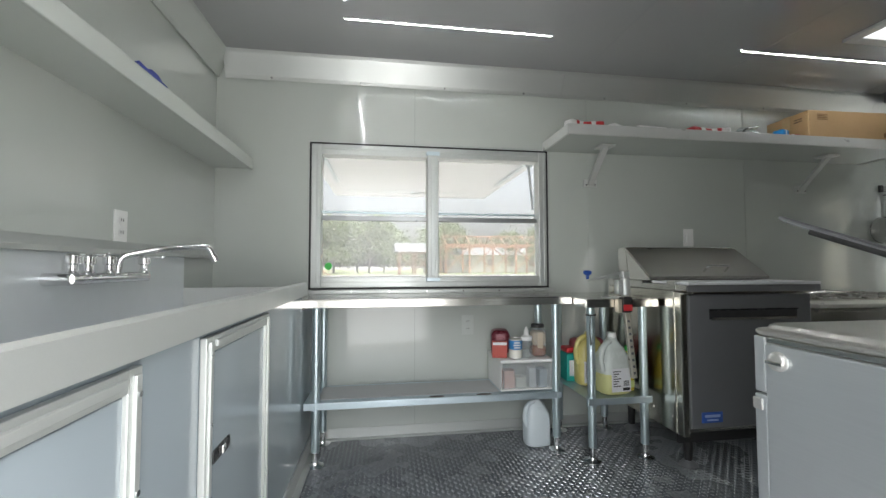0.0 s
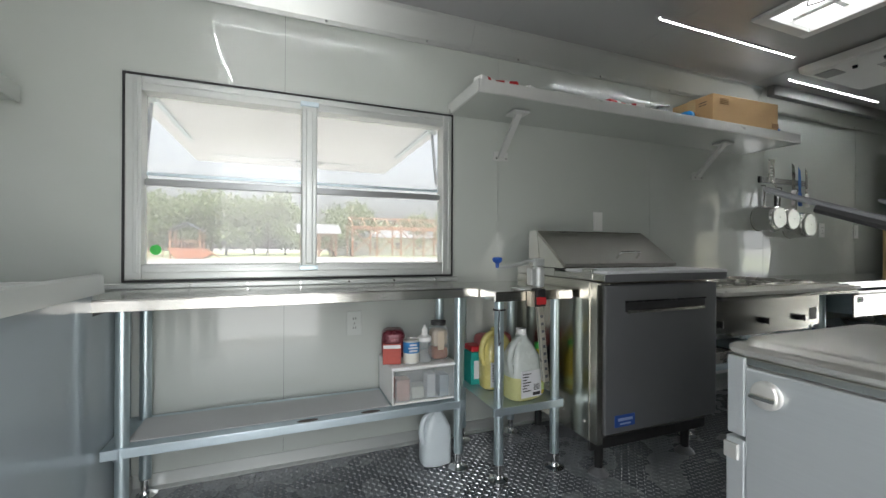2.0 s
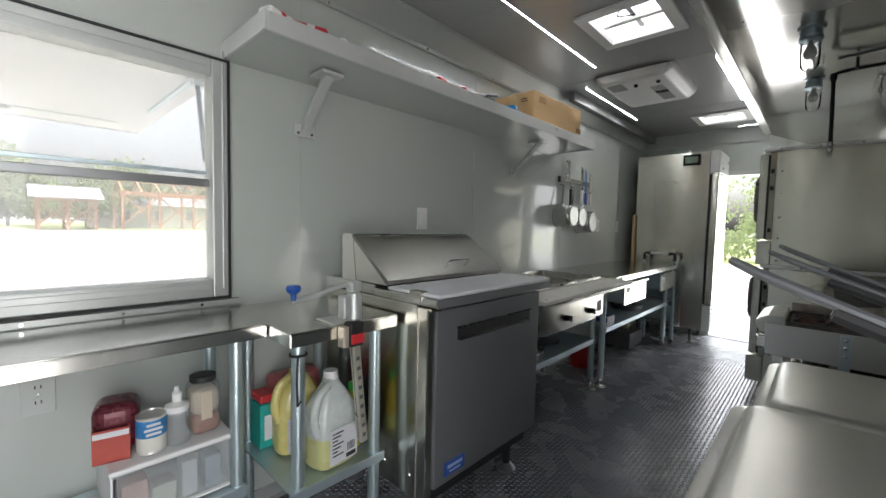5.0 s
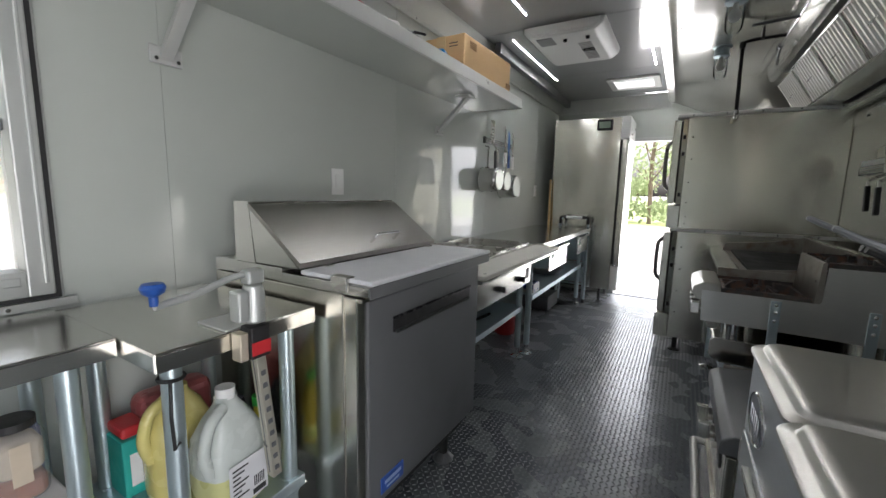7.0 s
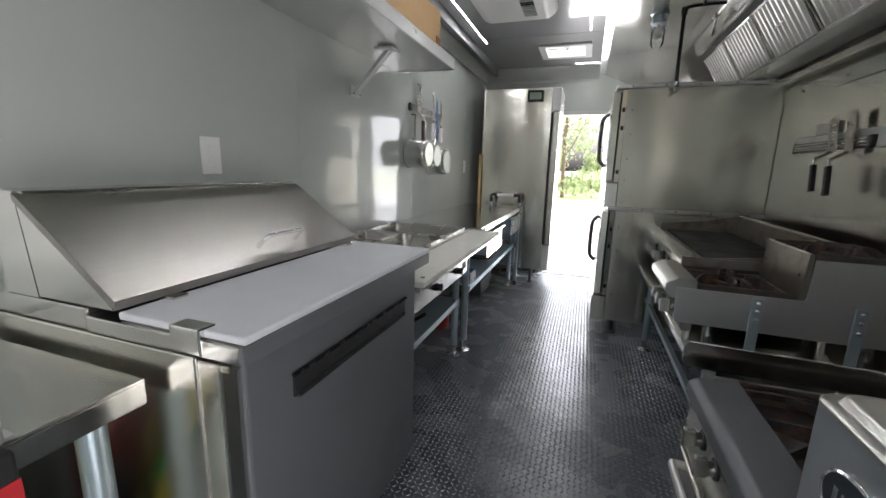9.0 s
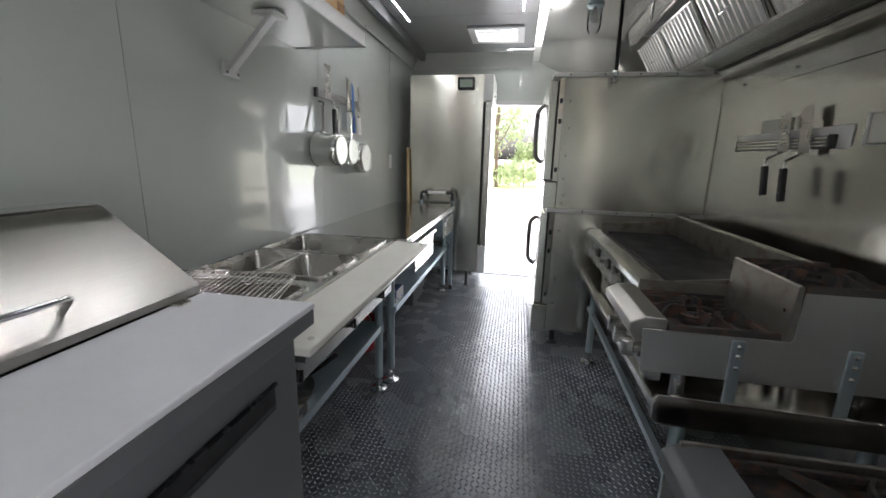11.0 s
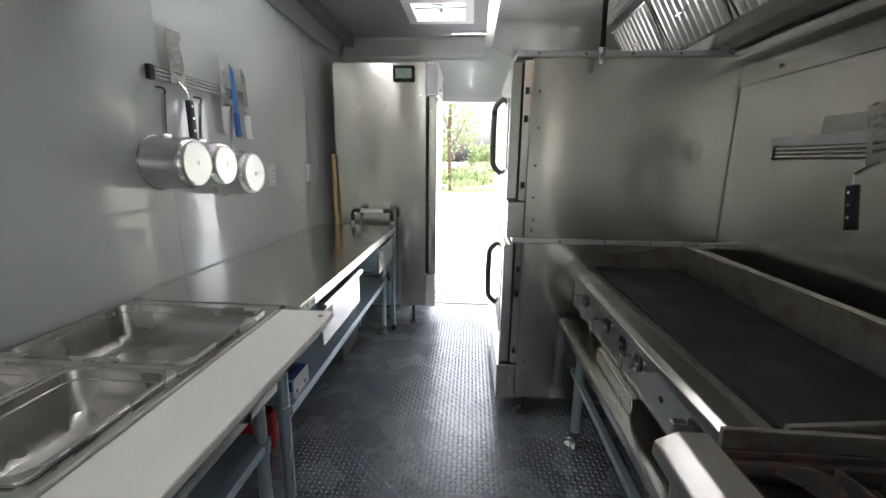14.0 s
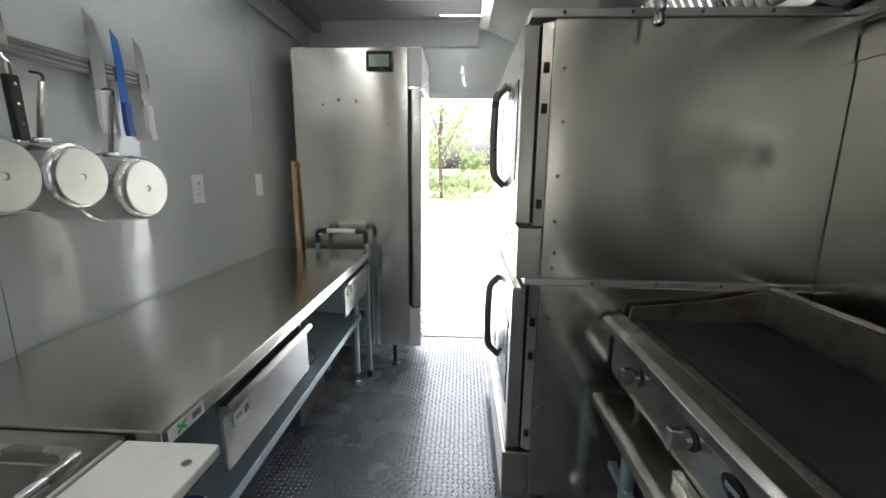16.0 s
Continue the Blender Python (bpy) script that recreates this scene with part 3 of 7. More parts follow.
# ---- sink unit along the end wall ----
SX = 0.70
CAB = material("blue_grey_cabinet_panel", (0.31, 0.355, 0.38), 0.18, 0.0, 0.05, 1.4, bump=0.03, bscale=3, rvary=0.04, coat=0.3)
sink = root("sink_cabinet", (0.42, 1.3, 0.0), "built-in sink cabinet with grey panels and framed doors", "sink cabinet")
part("front_panel", box(SX - 0.03, SX - 0.005, 0.36, 2.10, 0.0, 0.85), CAB, sink)
part("front_panel", box(SX - 0.03, SX - 0.006, 2.101, 2.46, 0.0, 0.77), CAB, sink)
part("end_panel", box(X0 + 0.001, SX - 0.031, 0.36, 0.38, 0.0, 0.85), CAB, sink)
SINKSTEEL = material("satin_sink_steel", (0.7, 0.73, 0.74), 0.36, 0.35, 0.05, 3, bscale=20, rvary=0.08)
slab_with_holes(X0 + 0.001, SX - 0.046, 0.36, 2.12, [(0.168, 0.64, 0.44 + 0.545 * k, 0.965 + 0.545 * k) for k in range(3)], 0, 0, lambda a, b, c, d: part("basin_divider", box(a, b, c, d, 0.748, 0.768), SINKSTEEL, sink))
part("front_edge", prism([(SX - 0.025, 0.873), (SX - 0.012, 0.902), (SX + 0.004, 0.908), (SX + 0.016, 0.902), (SX + 0.02, 0.845), (SX + 0.010, 0.842), (SX + 0.006, 0.89)], "y", 0.34, 2.12), ALU, sink, "rounded steel front edge")
for k in range(3):
    y0, y1 = 0.44 + 0.545 * k, 0.965 + 0.545 * k
    b = box(0.168, 0.64, y0, y1, 0.60, 0.766)
    b.faces.ensure_lookup_table()
    bmesh.ops.delete(b, geom=[f for f in b.faces if f.normal.z > 0.9], context="FACES")
    bmesh.ops.bevel(b, geom=[e for e in b.edges if not e.is_boundary], offset=0.03, segments=3, affect="EDGES")
    bowl = part("bowl", b, SINKSTEEL, sink, smooth=True)
    part("drain", rod((0.43, (y0 + y1) / 2, 0.603), (0.43, (y0 + y1) / 2, 0.608), 0.035), CHROME, bowl)
for y0, y1 in ((0.40, 0.77), (1.005, 1.485)):
    d = part("door", box(SX - 0.0048, SX + 0.002, y0 + 0.03, y1 - 0.03, 0.16, 0.79, 0.002), CAB, sink)
    for q in ((y0, y0 + 0.035, 0.12, 0.83), (y1 - 0.035, y1, 0.12, 0.83), (y0 + 0.035, y1 - 0.035, 0.795, 0.83), (y0 + 0.035, y1 - 0.035, 0.12, 0.155)):
        part("door_frame", box(SX - 0.0045, SX + 0.010, q[0], q[1], q[2], q[3], 0.002), ALU, d)
        part("door_frame", box(SX - 0.0045, SX + 0.016, q[0] + 0.010, q[1] - 0.010, q[2] + 0.010, q[3] - 0.010, 0.002), ALU, d)
    for yy in (y0 + 0.017, y1 - 0.017):
        for zz in (0.15, 0.32, 0.48, 0.64, 0.79):
            part("screw", rod((SX + 0.009, yy, zz), (SX + 0.018, yy, zz), 0.005, seg=8), CHROME, d)
    latch = part("latch", box(SX + 0.0, SX + 0.006, y0 + 0.06, y0 + 0.16, 0.535, 0.565, 0.004), BLACKGLOSS, d, "dark slide latch")
    part("thumb_slide", box(SX + 0.005, SX + 0.012, y0 + 0.10, y0 + 0.12, 0.540, 0.560, 0.003), CHROME, latch)
part("kick_trim", prism([(SX - 0.004, 0.002), (SX + 0.035, 0.002), (SX + 0.035, 0.008), (SX + 0.006, 0.012), (SX + 0.004, 0.075), (SX - 0.004, 0.075)], "y", 0.36, 2.44), ALU, sink)
part("basin_wall", box(SX - 0.045, SX - 0.031, 0.36, 2.12, 0.769, 0.872), SINKSTEEL, sink)
part("backsplash", box(X0 + 0.001, X0 + 0.012, 0.34, 2.12, 0.769, 1.03, 0.002), SINKSTEEL, sink, "stainless backsplash behind the taps")
part("splash_cap", prism([(X0 + 0.001, 1.03), (X0 + 0.035, 1.03), (X0 + 0.035, 1.045), (X0 + 0.012, 1.075), (X0 + 0.001, 1.075)], "y", 0.34, 2.44), ALU, sink)
part("splash_end", box(X0 + 0.001, SX - 0.02, 2.122, 2.134, 0.74, 0.885, 0.002), STEELY, sink)

tap = root("sink_faucet", (X0 + 0.03, 1.52, 0.95), "chrome wall-mounted faucet with swing spout", "faucet")
part("body", rod((0.215, 1.33, 0.95), (0.215, 1.70, 0.95), 0.017), CHROME, tap, smooth=True)
for y in (1.33, 1.48, 1.56, 1.70):
    part("elbow", rod((X0 + 0.012, y, 0.95), (0.225, y, 0.95), 0.019, 0.015), CHROME, tap, smooth=True)
for y in (1.345, 1.405, 1.50, 1.69):
    v = part("valve", lathe([(0.016, 0), (0.018, 0.012), (0.013, 0.02), (0.013, 0.036), (0.019, 0.04), (0.019, 0.062), (0.012, 0.068)], (0.215, y, 0.955), 16), CHROME, tap, smooth=True)
part("handle", box(0.20, 0.28, 1.38, 1.40, 1.015, 1.027, 0.004), CHROME, tap)
part("handle", box(0.20, 0.28, 1.685, 1.70, 1.015, 1.027, 0.004), CHROME, tap)
part("spout", tube(bend([(0.215, 1.54, 0.955), (0.217, 1.545, 1.02), (0.30, 1.60, 1.045), (0.40, 1.68, 1.06), (0.43, 1.70, 1.06), (0.445, 1.71, 1.02)], 0.03), 0.011, 12), CHROME, tap, smooth=True)
part("aerator", rod((0.444, 1.709, 1.025), (0.45, 1.714, 1.005), 0.013), CHROME, tap)

shelf = root("wall_shelf", (0.24, 1.4, 1.53), "grey painted shelf along the end wall over the sink", "shelf")
part("board", box(X0 + 0.001, 0.345, 0.36, 2.44, 1.535, 1.547), WALL, shelf)
part("front_lip", box(0.345, 0.357, 0.36, 2.44, 1.528, 1.592, 0.003), WALL, shelf)
part("back_lip", box(X0 + 0.001, X0 + 0.008, 0.36, 2.44, 1.548, 1.59, 0.002), WALL, shelf)
cl = bmesh.new()
bmesh.ops.create_icosphere(cl, subdivisions=3, radius=1)
for v in cl.verts:
    k = 1 + 0.35 * noise.noise(v.co * 2.1)
    v.co = Vector((0.283 + 0.05 * v.co.x * k, 1.52 + 0.105 * v.co.y * k, max(1.549, 1.592 + 0.062 * v.co.z * k)))
thing("folded_cloth", cl, material("blue_cloth", (0.06, 0.08, 0.3), 0.85, 0, 0.3, 30, bump=0.3, bscale=200), "crumpled dark blue cloth on the wall shelf", "cloth", smooth=True)
thing("green_clip", box(0.30, 0.33, 1.98, 2.02, 1.548, 1.60, 0.006), material("teal_plastic", (0.02, 0.35, 0.28), 0.4), "small teal plastic clip on the shelf", "clip")

# ---- steel tables ----
def leg(parent, x, y, z1, z0=0.0, r=0.0205):
    p = part("leg", rod((x, y, z0 + 0.07), (x, y, z1), r, seg=20), GALV, parent, "galvanised tube leg", smooth=True)
    part("adjuster", rod((x, y, z0 + 0.012), (x, y, z0 + 0.08), 0.0145, seg=16), CHROME, p, smooth=True)
    part("flange_foot", lathe([(0.043, 0.0), (0.043, 0.004), (0.022, 0.012), (0.018, 0.02)], (x, y, z0 + 0.001), 20), CHROME, p, smooth=True)
    return p


def table_top(parent, x0, x1, y0, y1, z, drop=0.042):
    t = part("tabletop", box(x0, x1, y0, y1, z - 0.006, z, 0.0025), STEEL, parent, "brushed steel top")
    for q in ((x0 + 0.001, x1 - 0.001, y0 + 0.0005, y0 + 0.005), (x0 + 0.001, x1 - 0.001, y1 - 0.005, y1 - 0.0005), (x0 + 0.0005, x0 + 0.005, y0 + 0.006, y1 - 0.006), (x1 - 0.005, x1 - 0.0005, y0 + 0.006, y1 - 0.006)):
        part("turned_edge", box(*q, z - drop, z - 0.0055, 0.0015), STEEL, t)
    return t


def under_shelf(parent, x0, x1, y0, y1, z):
    s = part("under_shelf", box(x0, x1, y0, y1, z - 0.004, z, 0.0015), GALVSHEET, parent, "galvanised under shelf")
    for q in ((x0 + 0.001, x1 - 0.001, y0 + 0.0005, y0 + 0.005), (x0 + 0.001, x1 - 0.001, y1 - 0.005, y1 - 0.0005)):
        part("turned_edge", box(*q, z - 0.034, z - 0.0035, 0.0015), GALVSHEET, s)
    return s


def collar(parent, x, y, z):
    part("collar", rod((x, y, z - 0.04), (x, y, z + 0.004), 0.0255, seg=16), GALVSHEET, parent)


ZT = 0.825
wt = root("work_table", (1.36, 2.27, 0.0), "narrow stainless steel work table under the window", "table", "steel tables")
table_top(wt, 0.655, 2.075, 2.09, 2.446, ZT)
under_shelf(wt, 0.70, 2.035, 2.14, 2.44, 0.312)
for x in (0.755, 2.012):
    for y in (2.165, 2.415):
        leg(wt, x, y, ZT - 0.008)
        collar(wt, x, y, 0.31)
for x in (1.30, 1.55):
    part("label_scar", lathe([(0.034, 0), (0.034, 0.0008)], (x + 0.06, 2.16, 0.3125), 16, Matrix.Diagonal((1.2, 0.4, 1, 1))), material("torn_sticker", (0.12, 0.1, 0.09), 0.8) if x < 1.4 else bpy.data.materials["torn_sticker"], wt, "dark torn sticker remains")
part("paper_liner", box(0.76, 1.70, 2.185, 2.40, 0.3135, 0.3165, 0.001), material("grey_shelf_liner", (0.5, 0.51, 0.51), 0.7, 0, 0.05, 8), wt, "grey liner on the under shelf")

st = root("small_table", (2.28, 2.2, 0.0), "small stainless steel side table beside the cooler", "table", "steel tables")
table_top(st, 2.078, 2.470, 1.945, 2.446, ZT - 0.005)
under_shelf(st, 2.10, 2.455, 1.985, 2.44, 0.318)
for x in (2.135, 2.424):
    for y in (2.012, 2.40):
        leg(st, x, y, ZT - 0.012)
        collar(st, x, y, 0.316)
part("cable_tie", tube([(2.135 + 0.0245 * math.cos(a), 2.012 + 0.0245 * math.sin(a), 0.735) for a in [i * math.pi / 8 for i in range(16)]], 0.004, 6, cyclic=True), BLACK, st, "black cable tie")
part("cable_tail", tube([(2.12, 1.985, 0.735), (2.115, 1.98, 0.66), (2.12, 1.985, 0.585), (2.128, 1.98, 0.60)], 0.0035, 6), BLACK, st, "hanging black tie end")

# ---- can opener clamped to the small table ----
op = root("can_opener", (2.245, 1.93, 0.5), "bench-mounted manual can opener with blue knob", "can opener")
ox, oy = 2.274, 1.925
SLANT = Matrix.Translation((ox, oy, 0.80)) @ Matrix.Rotation(radians(-6), 4, "Y") @ Matrix.Translation((-ox, -oy, -0.80))


def slanted(bm):
    bm.transform(SLANT)
    return bm


bar = part("shaft", slanted(box(ox - 0.013, ox + 0.013, oy - 0.012, oy + 0.012, 0.43, 0.80, 0.003)), material("worn_pale_steel", (0.62, 0.59, 0.5), 0.36, 0.7, 0.12, 12), op, "worn steel square shaft")
for k in range(9):
    part("notch", slanted(box(ox - 0.006, ox + 0.006, oy - 0.0128, oy - 0.0119, 0.45 + 0.032 * k, 0.462 + 0.032 * k)), BLACKSTEEL, bar)
part("groove", slanted(box(ox - 0.0138, ox - 0.0129, oy - 0.0015, oy + 0.0015, 0.445, 0.75)), BLACKSTEEL, bar)
part("clamp", box(ox - 0.024, ox + 0.024, oy - 0.022, 1.9435, 0.755, 0.83, 0.004), BLACK, op, "black clamp block")
part("label", box(ox - 0.0235, ox + 0.0235, oy - 0.0245, oy - 0.0225, 0.765, 0.795), RED, op, "red instruction label")
part("clamp_jaw", box(ox - 0.046, ox - 0.025, oy - 0.015, 1.9435, 0.755, 0.82, 0.003), material("pale_jaw", (0.6, 0.54, 0.43), 0.4, 0.5), op, "pale jaw block")
part("plate", box(ox - 0.055, ox + 0.045, 1.946, 2.06, ZT - 0.0045, ZT + 0.0005, 0.002), STEELY, op)
part("knife_head", lathe([(0.018, 0), (0.024, 0.006), (0.024, 0.07), (0.02, 0.085), (0.012, 0.09)], (ox, oy, 0.835), 20), ALU, op, smooth=True)
part("gear_plate", box(ox - 0.048, ox - 0.02, oy - 0.018, oy + 0.018, 0.845, 0.915, 0.006), ALU, op)
part("crank", tube(bend([(ox, oy, 0.948), (ox - 0.05, oy + 0.005, 0.945), (ox - 0.12, oy, 0.925), (ox - 0.20, oy - 0.005, 0.918)], 0.03), 0.007, 10), ALU, op, smooth=True)
part("crank_hub", box(ox - 0.02, ox + 0.02, oy - 0.016, oy + 0.016, 0.925, 0.957, 0.005), ALU, op)
part("knob", lathe([(0.007, 0), (0.008, 0.018), (0.018, 0.025), (0.021, 0.035), (0.017, 0.042), (0.005, 0.044)], (ox - 0.20, oy - 0.005, 0.92), 20), BLUE, op, "dark blue plastic knob", smooth=True)

# ---- things on and under the tables ----
CLEAR = bpy.data.materials.new("cloudy_plastic")
CLEAR.use_nodes = True
cb = CLEAR.node_tree.nodes["Principled BSDF"]
cb.inputs["Base Color"].default_value = (0.82, 0.84, 0.84, 1)
cb.inputs["Roughness"].default_value = 0.3
ctr = CLEAR.node_tree.nodes.new("ShaderNodeBsdfTransparent")
ctr.inputs["Color"].default_value = (0.9, 0.92, 0.92, 1)
cmx = CLEAR.node_tree.nodes.new("ShaderNodeMixShader")
cmx.inputs[0].default_value = 0.84
CLEAR.node_tree.links.new(cb.outputs[0], cmx.inputs[1])
CLEAR.node_tree.links.new(ctr.outputs[0], cmx.inputs[2])
CLEAR.node_tree.links.new(cmx.outputs[0], CLEAR.node_tree.nodes["Material Output"].inputs["Surface"])

bn = root("plastic_drawer_box", (1.855, 2.30, 0.317), "white plastic storage drawer box on the under shelf", "storage box")
bm = bmesh.new()
bx0, bx1, by0, by1, bz0, bz1 = 1.705, 2.0, 2.17, 2.435, 0.3175, 0.478
for q in ((bx0, bx0 + 0.006, by0, by1, bz0, bz1), (bx1 - 0.006, bx1, by0, by1, bz0, bz1), (bx0 + 0.006, bx1 - 0.006, by1 - 0.006, by1, bz0, bz1), (bx0 + 0.006, bx1 - 0.006, by0, by1 - 0.006, bz0, bz0 + 0.006)):
    box(*q, 0.002, bm=bm)
part("shell", bm, WHITEPLASTIC, bn)
part("top", box(bx0 - 0.004, bx1 + 0.004, by0 - 0.008, by1, bz1 - 0.012, bz1 + 0.004, 0.006), WHITEPLASTIC, bn)
part("drawer_front", box(bx0 + 0.012, bx1 - 0.010, by0 + 0.002, by0 + 0.006, bz0 + 0.010, bz1 - 0.016, 0.002), CLEAR, bn, "cloudy see-through drawer front")
part("drawer_lip", box(bx0 + 0.012, bx1 - 0.012, by0 - 0.010, by0 + 0.004, bz0 + 0.004, bz0 + 0.012, 0.003), WHITEPLASTIC, bn)
part("packet", box(1.73, 1.79, 2.19, 2.25, 0.325, 0.42, 0.004), material("pink_packet", (0.6, 0.35, 0.3), 0.6), bn, "pale packet with red print inside")
part("packet", box(1.80, 1.86, 2.20, 2.27, 0.325, 0.38, 0.006), CREAM, bn)
part("packet", box(1.87, 1.91, 2.19, 2.25, 0.325, 0.43, 0.004), WHITE, bn)
part("packet", box(1.93, 1.975, 2.19, 2.26, 0.325, 0.42, 0.004), material("grey_blue_packet", (0.35, 0.4, 0.45), 0.6), bn)
SZ = bz1 + 0.005


def turned(bm, at, degrees):
    bm.transform(Matrix.Translation(at) @ Matrix.Rotation(radians(degrees), 4, "Z") @ Matrix.Translation([-c for c in at]))
    return bm


carton = root("snack_box", (1.74, 2.30, SZ), "open red and orange printed snack carton", "carton")
bm = bmesh.new()
for q in ((1.69, 1.695, 2.22, 2.36), (1.765, 1.77, 2.22, 2.36), (1.695, 1.765, 2.22, 2.225), (1.695, 1.765, 2.355, 2.36)):
    box(*q, SZ, SZ + 0.09, bm=bm)
box(1.69, 1.77, 2.22, 2.36, SZ, SZ + 0.004, bm=bm)
part("carton_body", turned(bm, (1.73, 2.29, SZ), -12), material("orange_red_carton", (0.42, 0.07, 0.05), 0.5, 0, 0.15, 30), carton)
part("pouch", turned(box(1.685, 1.79, 2.24, 2.36, SZ + 0.01, SZ + 0.145, 0.03, 4), (1.73, 2.29, SZ), -12), material("maroon_foil", (0.12, 0.02, 0.03), 0.3, 0.2, 0.4, 30, bump=0.3, bscale=60), carton, "crinkled maroon pouch")
part("stripe", turned(box(1.692, 1.768, 2.2185, 2.2195, SZ + 0.07, SZ + 0.085), (1.73, 2.29, SZ), -12), WHITE, carton)
can = root("tin_can", (1.805, 2.225, SZ), "small tin with blue and white label", "can")
part("body", lathe([(0.035, 0), (0.037, 0.003), (0.036, 0.008), (0.036, 0.100), (0.037, 0.104), (0.034, 0.106), (0.033, 0.102)], (1.805, 2.225, SZ), 28), PLAINSTEEL, can, smooth=True)
part("label_band", lathe([(0.0363, 0.008), (0.0366, 0.009), (0.0366, 0.098), (0.0363, 0.099)], (1.805, 2.225, SZ), 28), CREAM, can, "cream paper label", smooth=True)
part("label_band", lathe([(0.0367, 0.048), (0.0370, 0.049), (0.0370, 0.095), (0.0367, 0.096)], (1.805, 2.225, SZ), 28), material("light_blue_label", (0.04, 0.2, 0.45), 0.4, 0, 0.5, 60), can, "blue upper label", smooth=True)
for k, w in enumerate((0.018, 0.024, 0.02)):
    part("print_bar", box(1.805 - w, 1.805 + w * 0.8, 2.1862, 2.1878, SZ + 0.082 - 0.013 * k, SZ + 0.089 - 0.013 * k), WHITE, can)
pump = root("pump_bottle", (1.868, 2.225, SZ), "cloudy plastic squeeze bottle with white cap", "bottle")
part("bottle", lathe([(0.030, 0), (0.033, 0.004), (0.033, 0.075), (0.031, 0.095), (0.02, 0.107)], (1.868, 2.225, SZ), 24), CLEAR, pump, smooth=True)
part("cap", lathe([(0.03, 0.092), (0.031, 0.112), (0.018, 0.118), (0.013, 0.122), (0.013, 0.145), (0.008, 0.15), (0.006, 0.165)], (1.868, 2.225, SZ), 20), WHITEPLASTIC, pump, smooth=True)
jar = root("spice_jar", (1.94, 2.24, SZ), "square plastic spice jar half full of red powder", "jar")
part("powder", box(1.903, 1.981, 2.207, 2.285, SZ + 0.003, SZ + 0.060, 0.02, 4), material("chili_powder", (0.28, 0.1, 0.05), 0.9, 0, 0.3, 80), jar, "reddish brown powder")
part("residue", box(1.904, 1.980, 2.208, 2.284, SZ + 0.061, SZ + 0.140, 0.02, 4), material("tan_residue", (0.5, 0.4, 0.3), 0.7, 0, 0.25, 40), jar, "tan powder film inside")
part("jar_body", box(1.899, 1.985, 2.203, 2.289, SZ + 0.001, SZ + 0.160, 0.024, 5), CLEAR, jar, smooth=True)
part("lid", rod((1.942, 2.246, SZ + 0.160), (1.942, 2.246, SZ + 0.176), 0.036, seg=28), BLACK, jar, "black screw lid")
part("label", box(1.925, 1.955, 2.2015, 2.2025, SZ + 0.05, SZ + 0.135), material("tan_label", (0.5, 0.42, 0.32), 0.6), jar, "tan paper label")
thing("spice_packet", box(1.966, 1.996, 2.30, 2.37, SZ, SZ + 0.12, 0.005), material("blue_red_packet", (0.08, 0.1, 0.3), 0.4, 0, 0.6, 40), "upright blue and red packet behind the jar", "packet")

JUG_OUT = [(0.0, 0), (0.05, 0.0), (0.058, 0.006), (0.06, 0.02), (0.06, 0.12), (0.056, 0.155), (0.042, 0.19), (0.026, 0.212), (0.02, 0.222), (0.02, 0.232)]


def jug_shell(x, y, z, s, outline, grow=1.0):
    """Rounded square rings stacked along an outline of (radius, height) pairs."""
    own = bmesh.new()
    rings, seg = [], 28
    for r, h in outline:
        sq = 0.75 if r > 0.05 else 0.3
        ring = []
        for i in range(seg):
            a = 2 * math.pi * i / seg
            c, d = math.cos(a), math.sin(a)
            k = ((1 - sq) + sq / max(abs(c), abs(d)) ** 0.75) * grow
            ring.append(own.verts.new((x + s * r * 1.22 * k * c, y + s * r * k * d, z + s * h * 1.12)))
        rings.append(ring)
    for p, q in zip(rings, rings[1:]):
        for i in range(seg):
            own.faces.new((p[i], p[(i + 1) % seg], q[(i + 1) % seg], q[i]))
    own.faces.new(list(reversed(rings[0])))
    own.faces.new(rings[-1])
    own.normal_update()
    return own


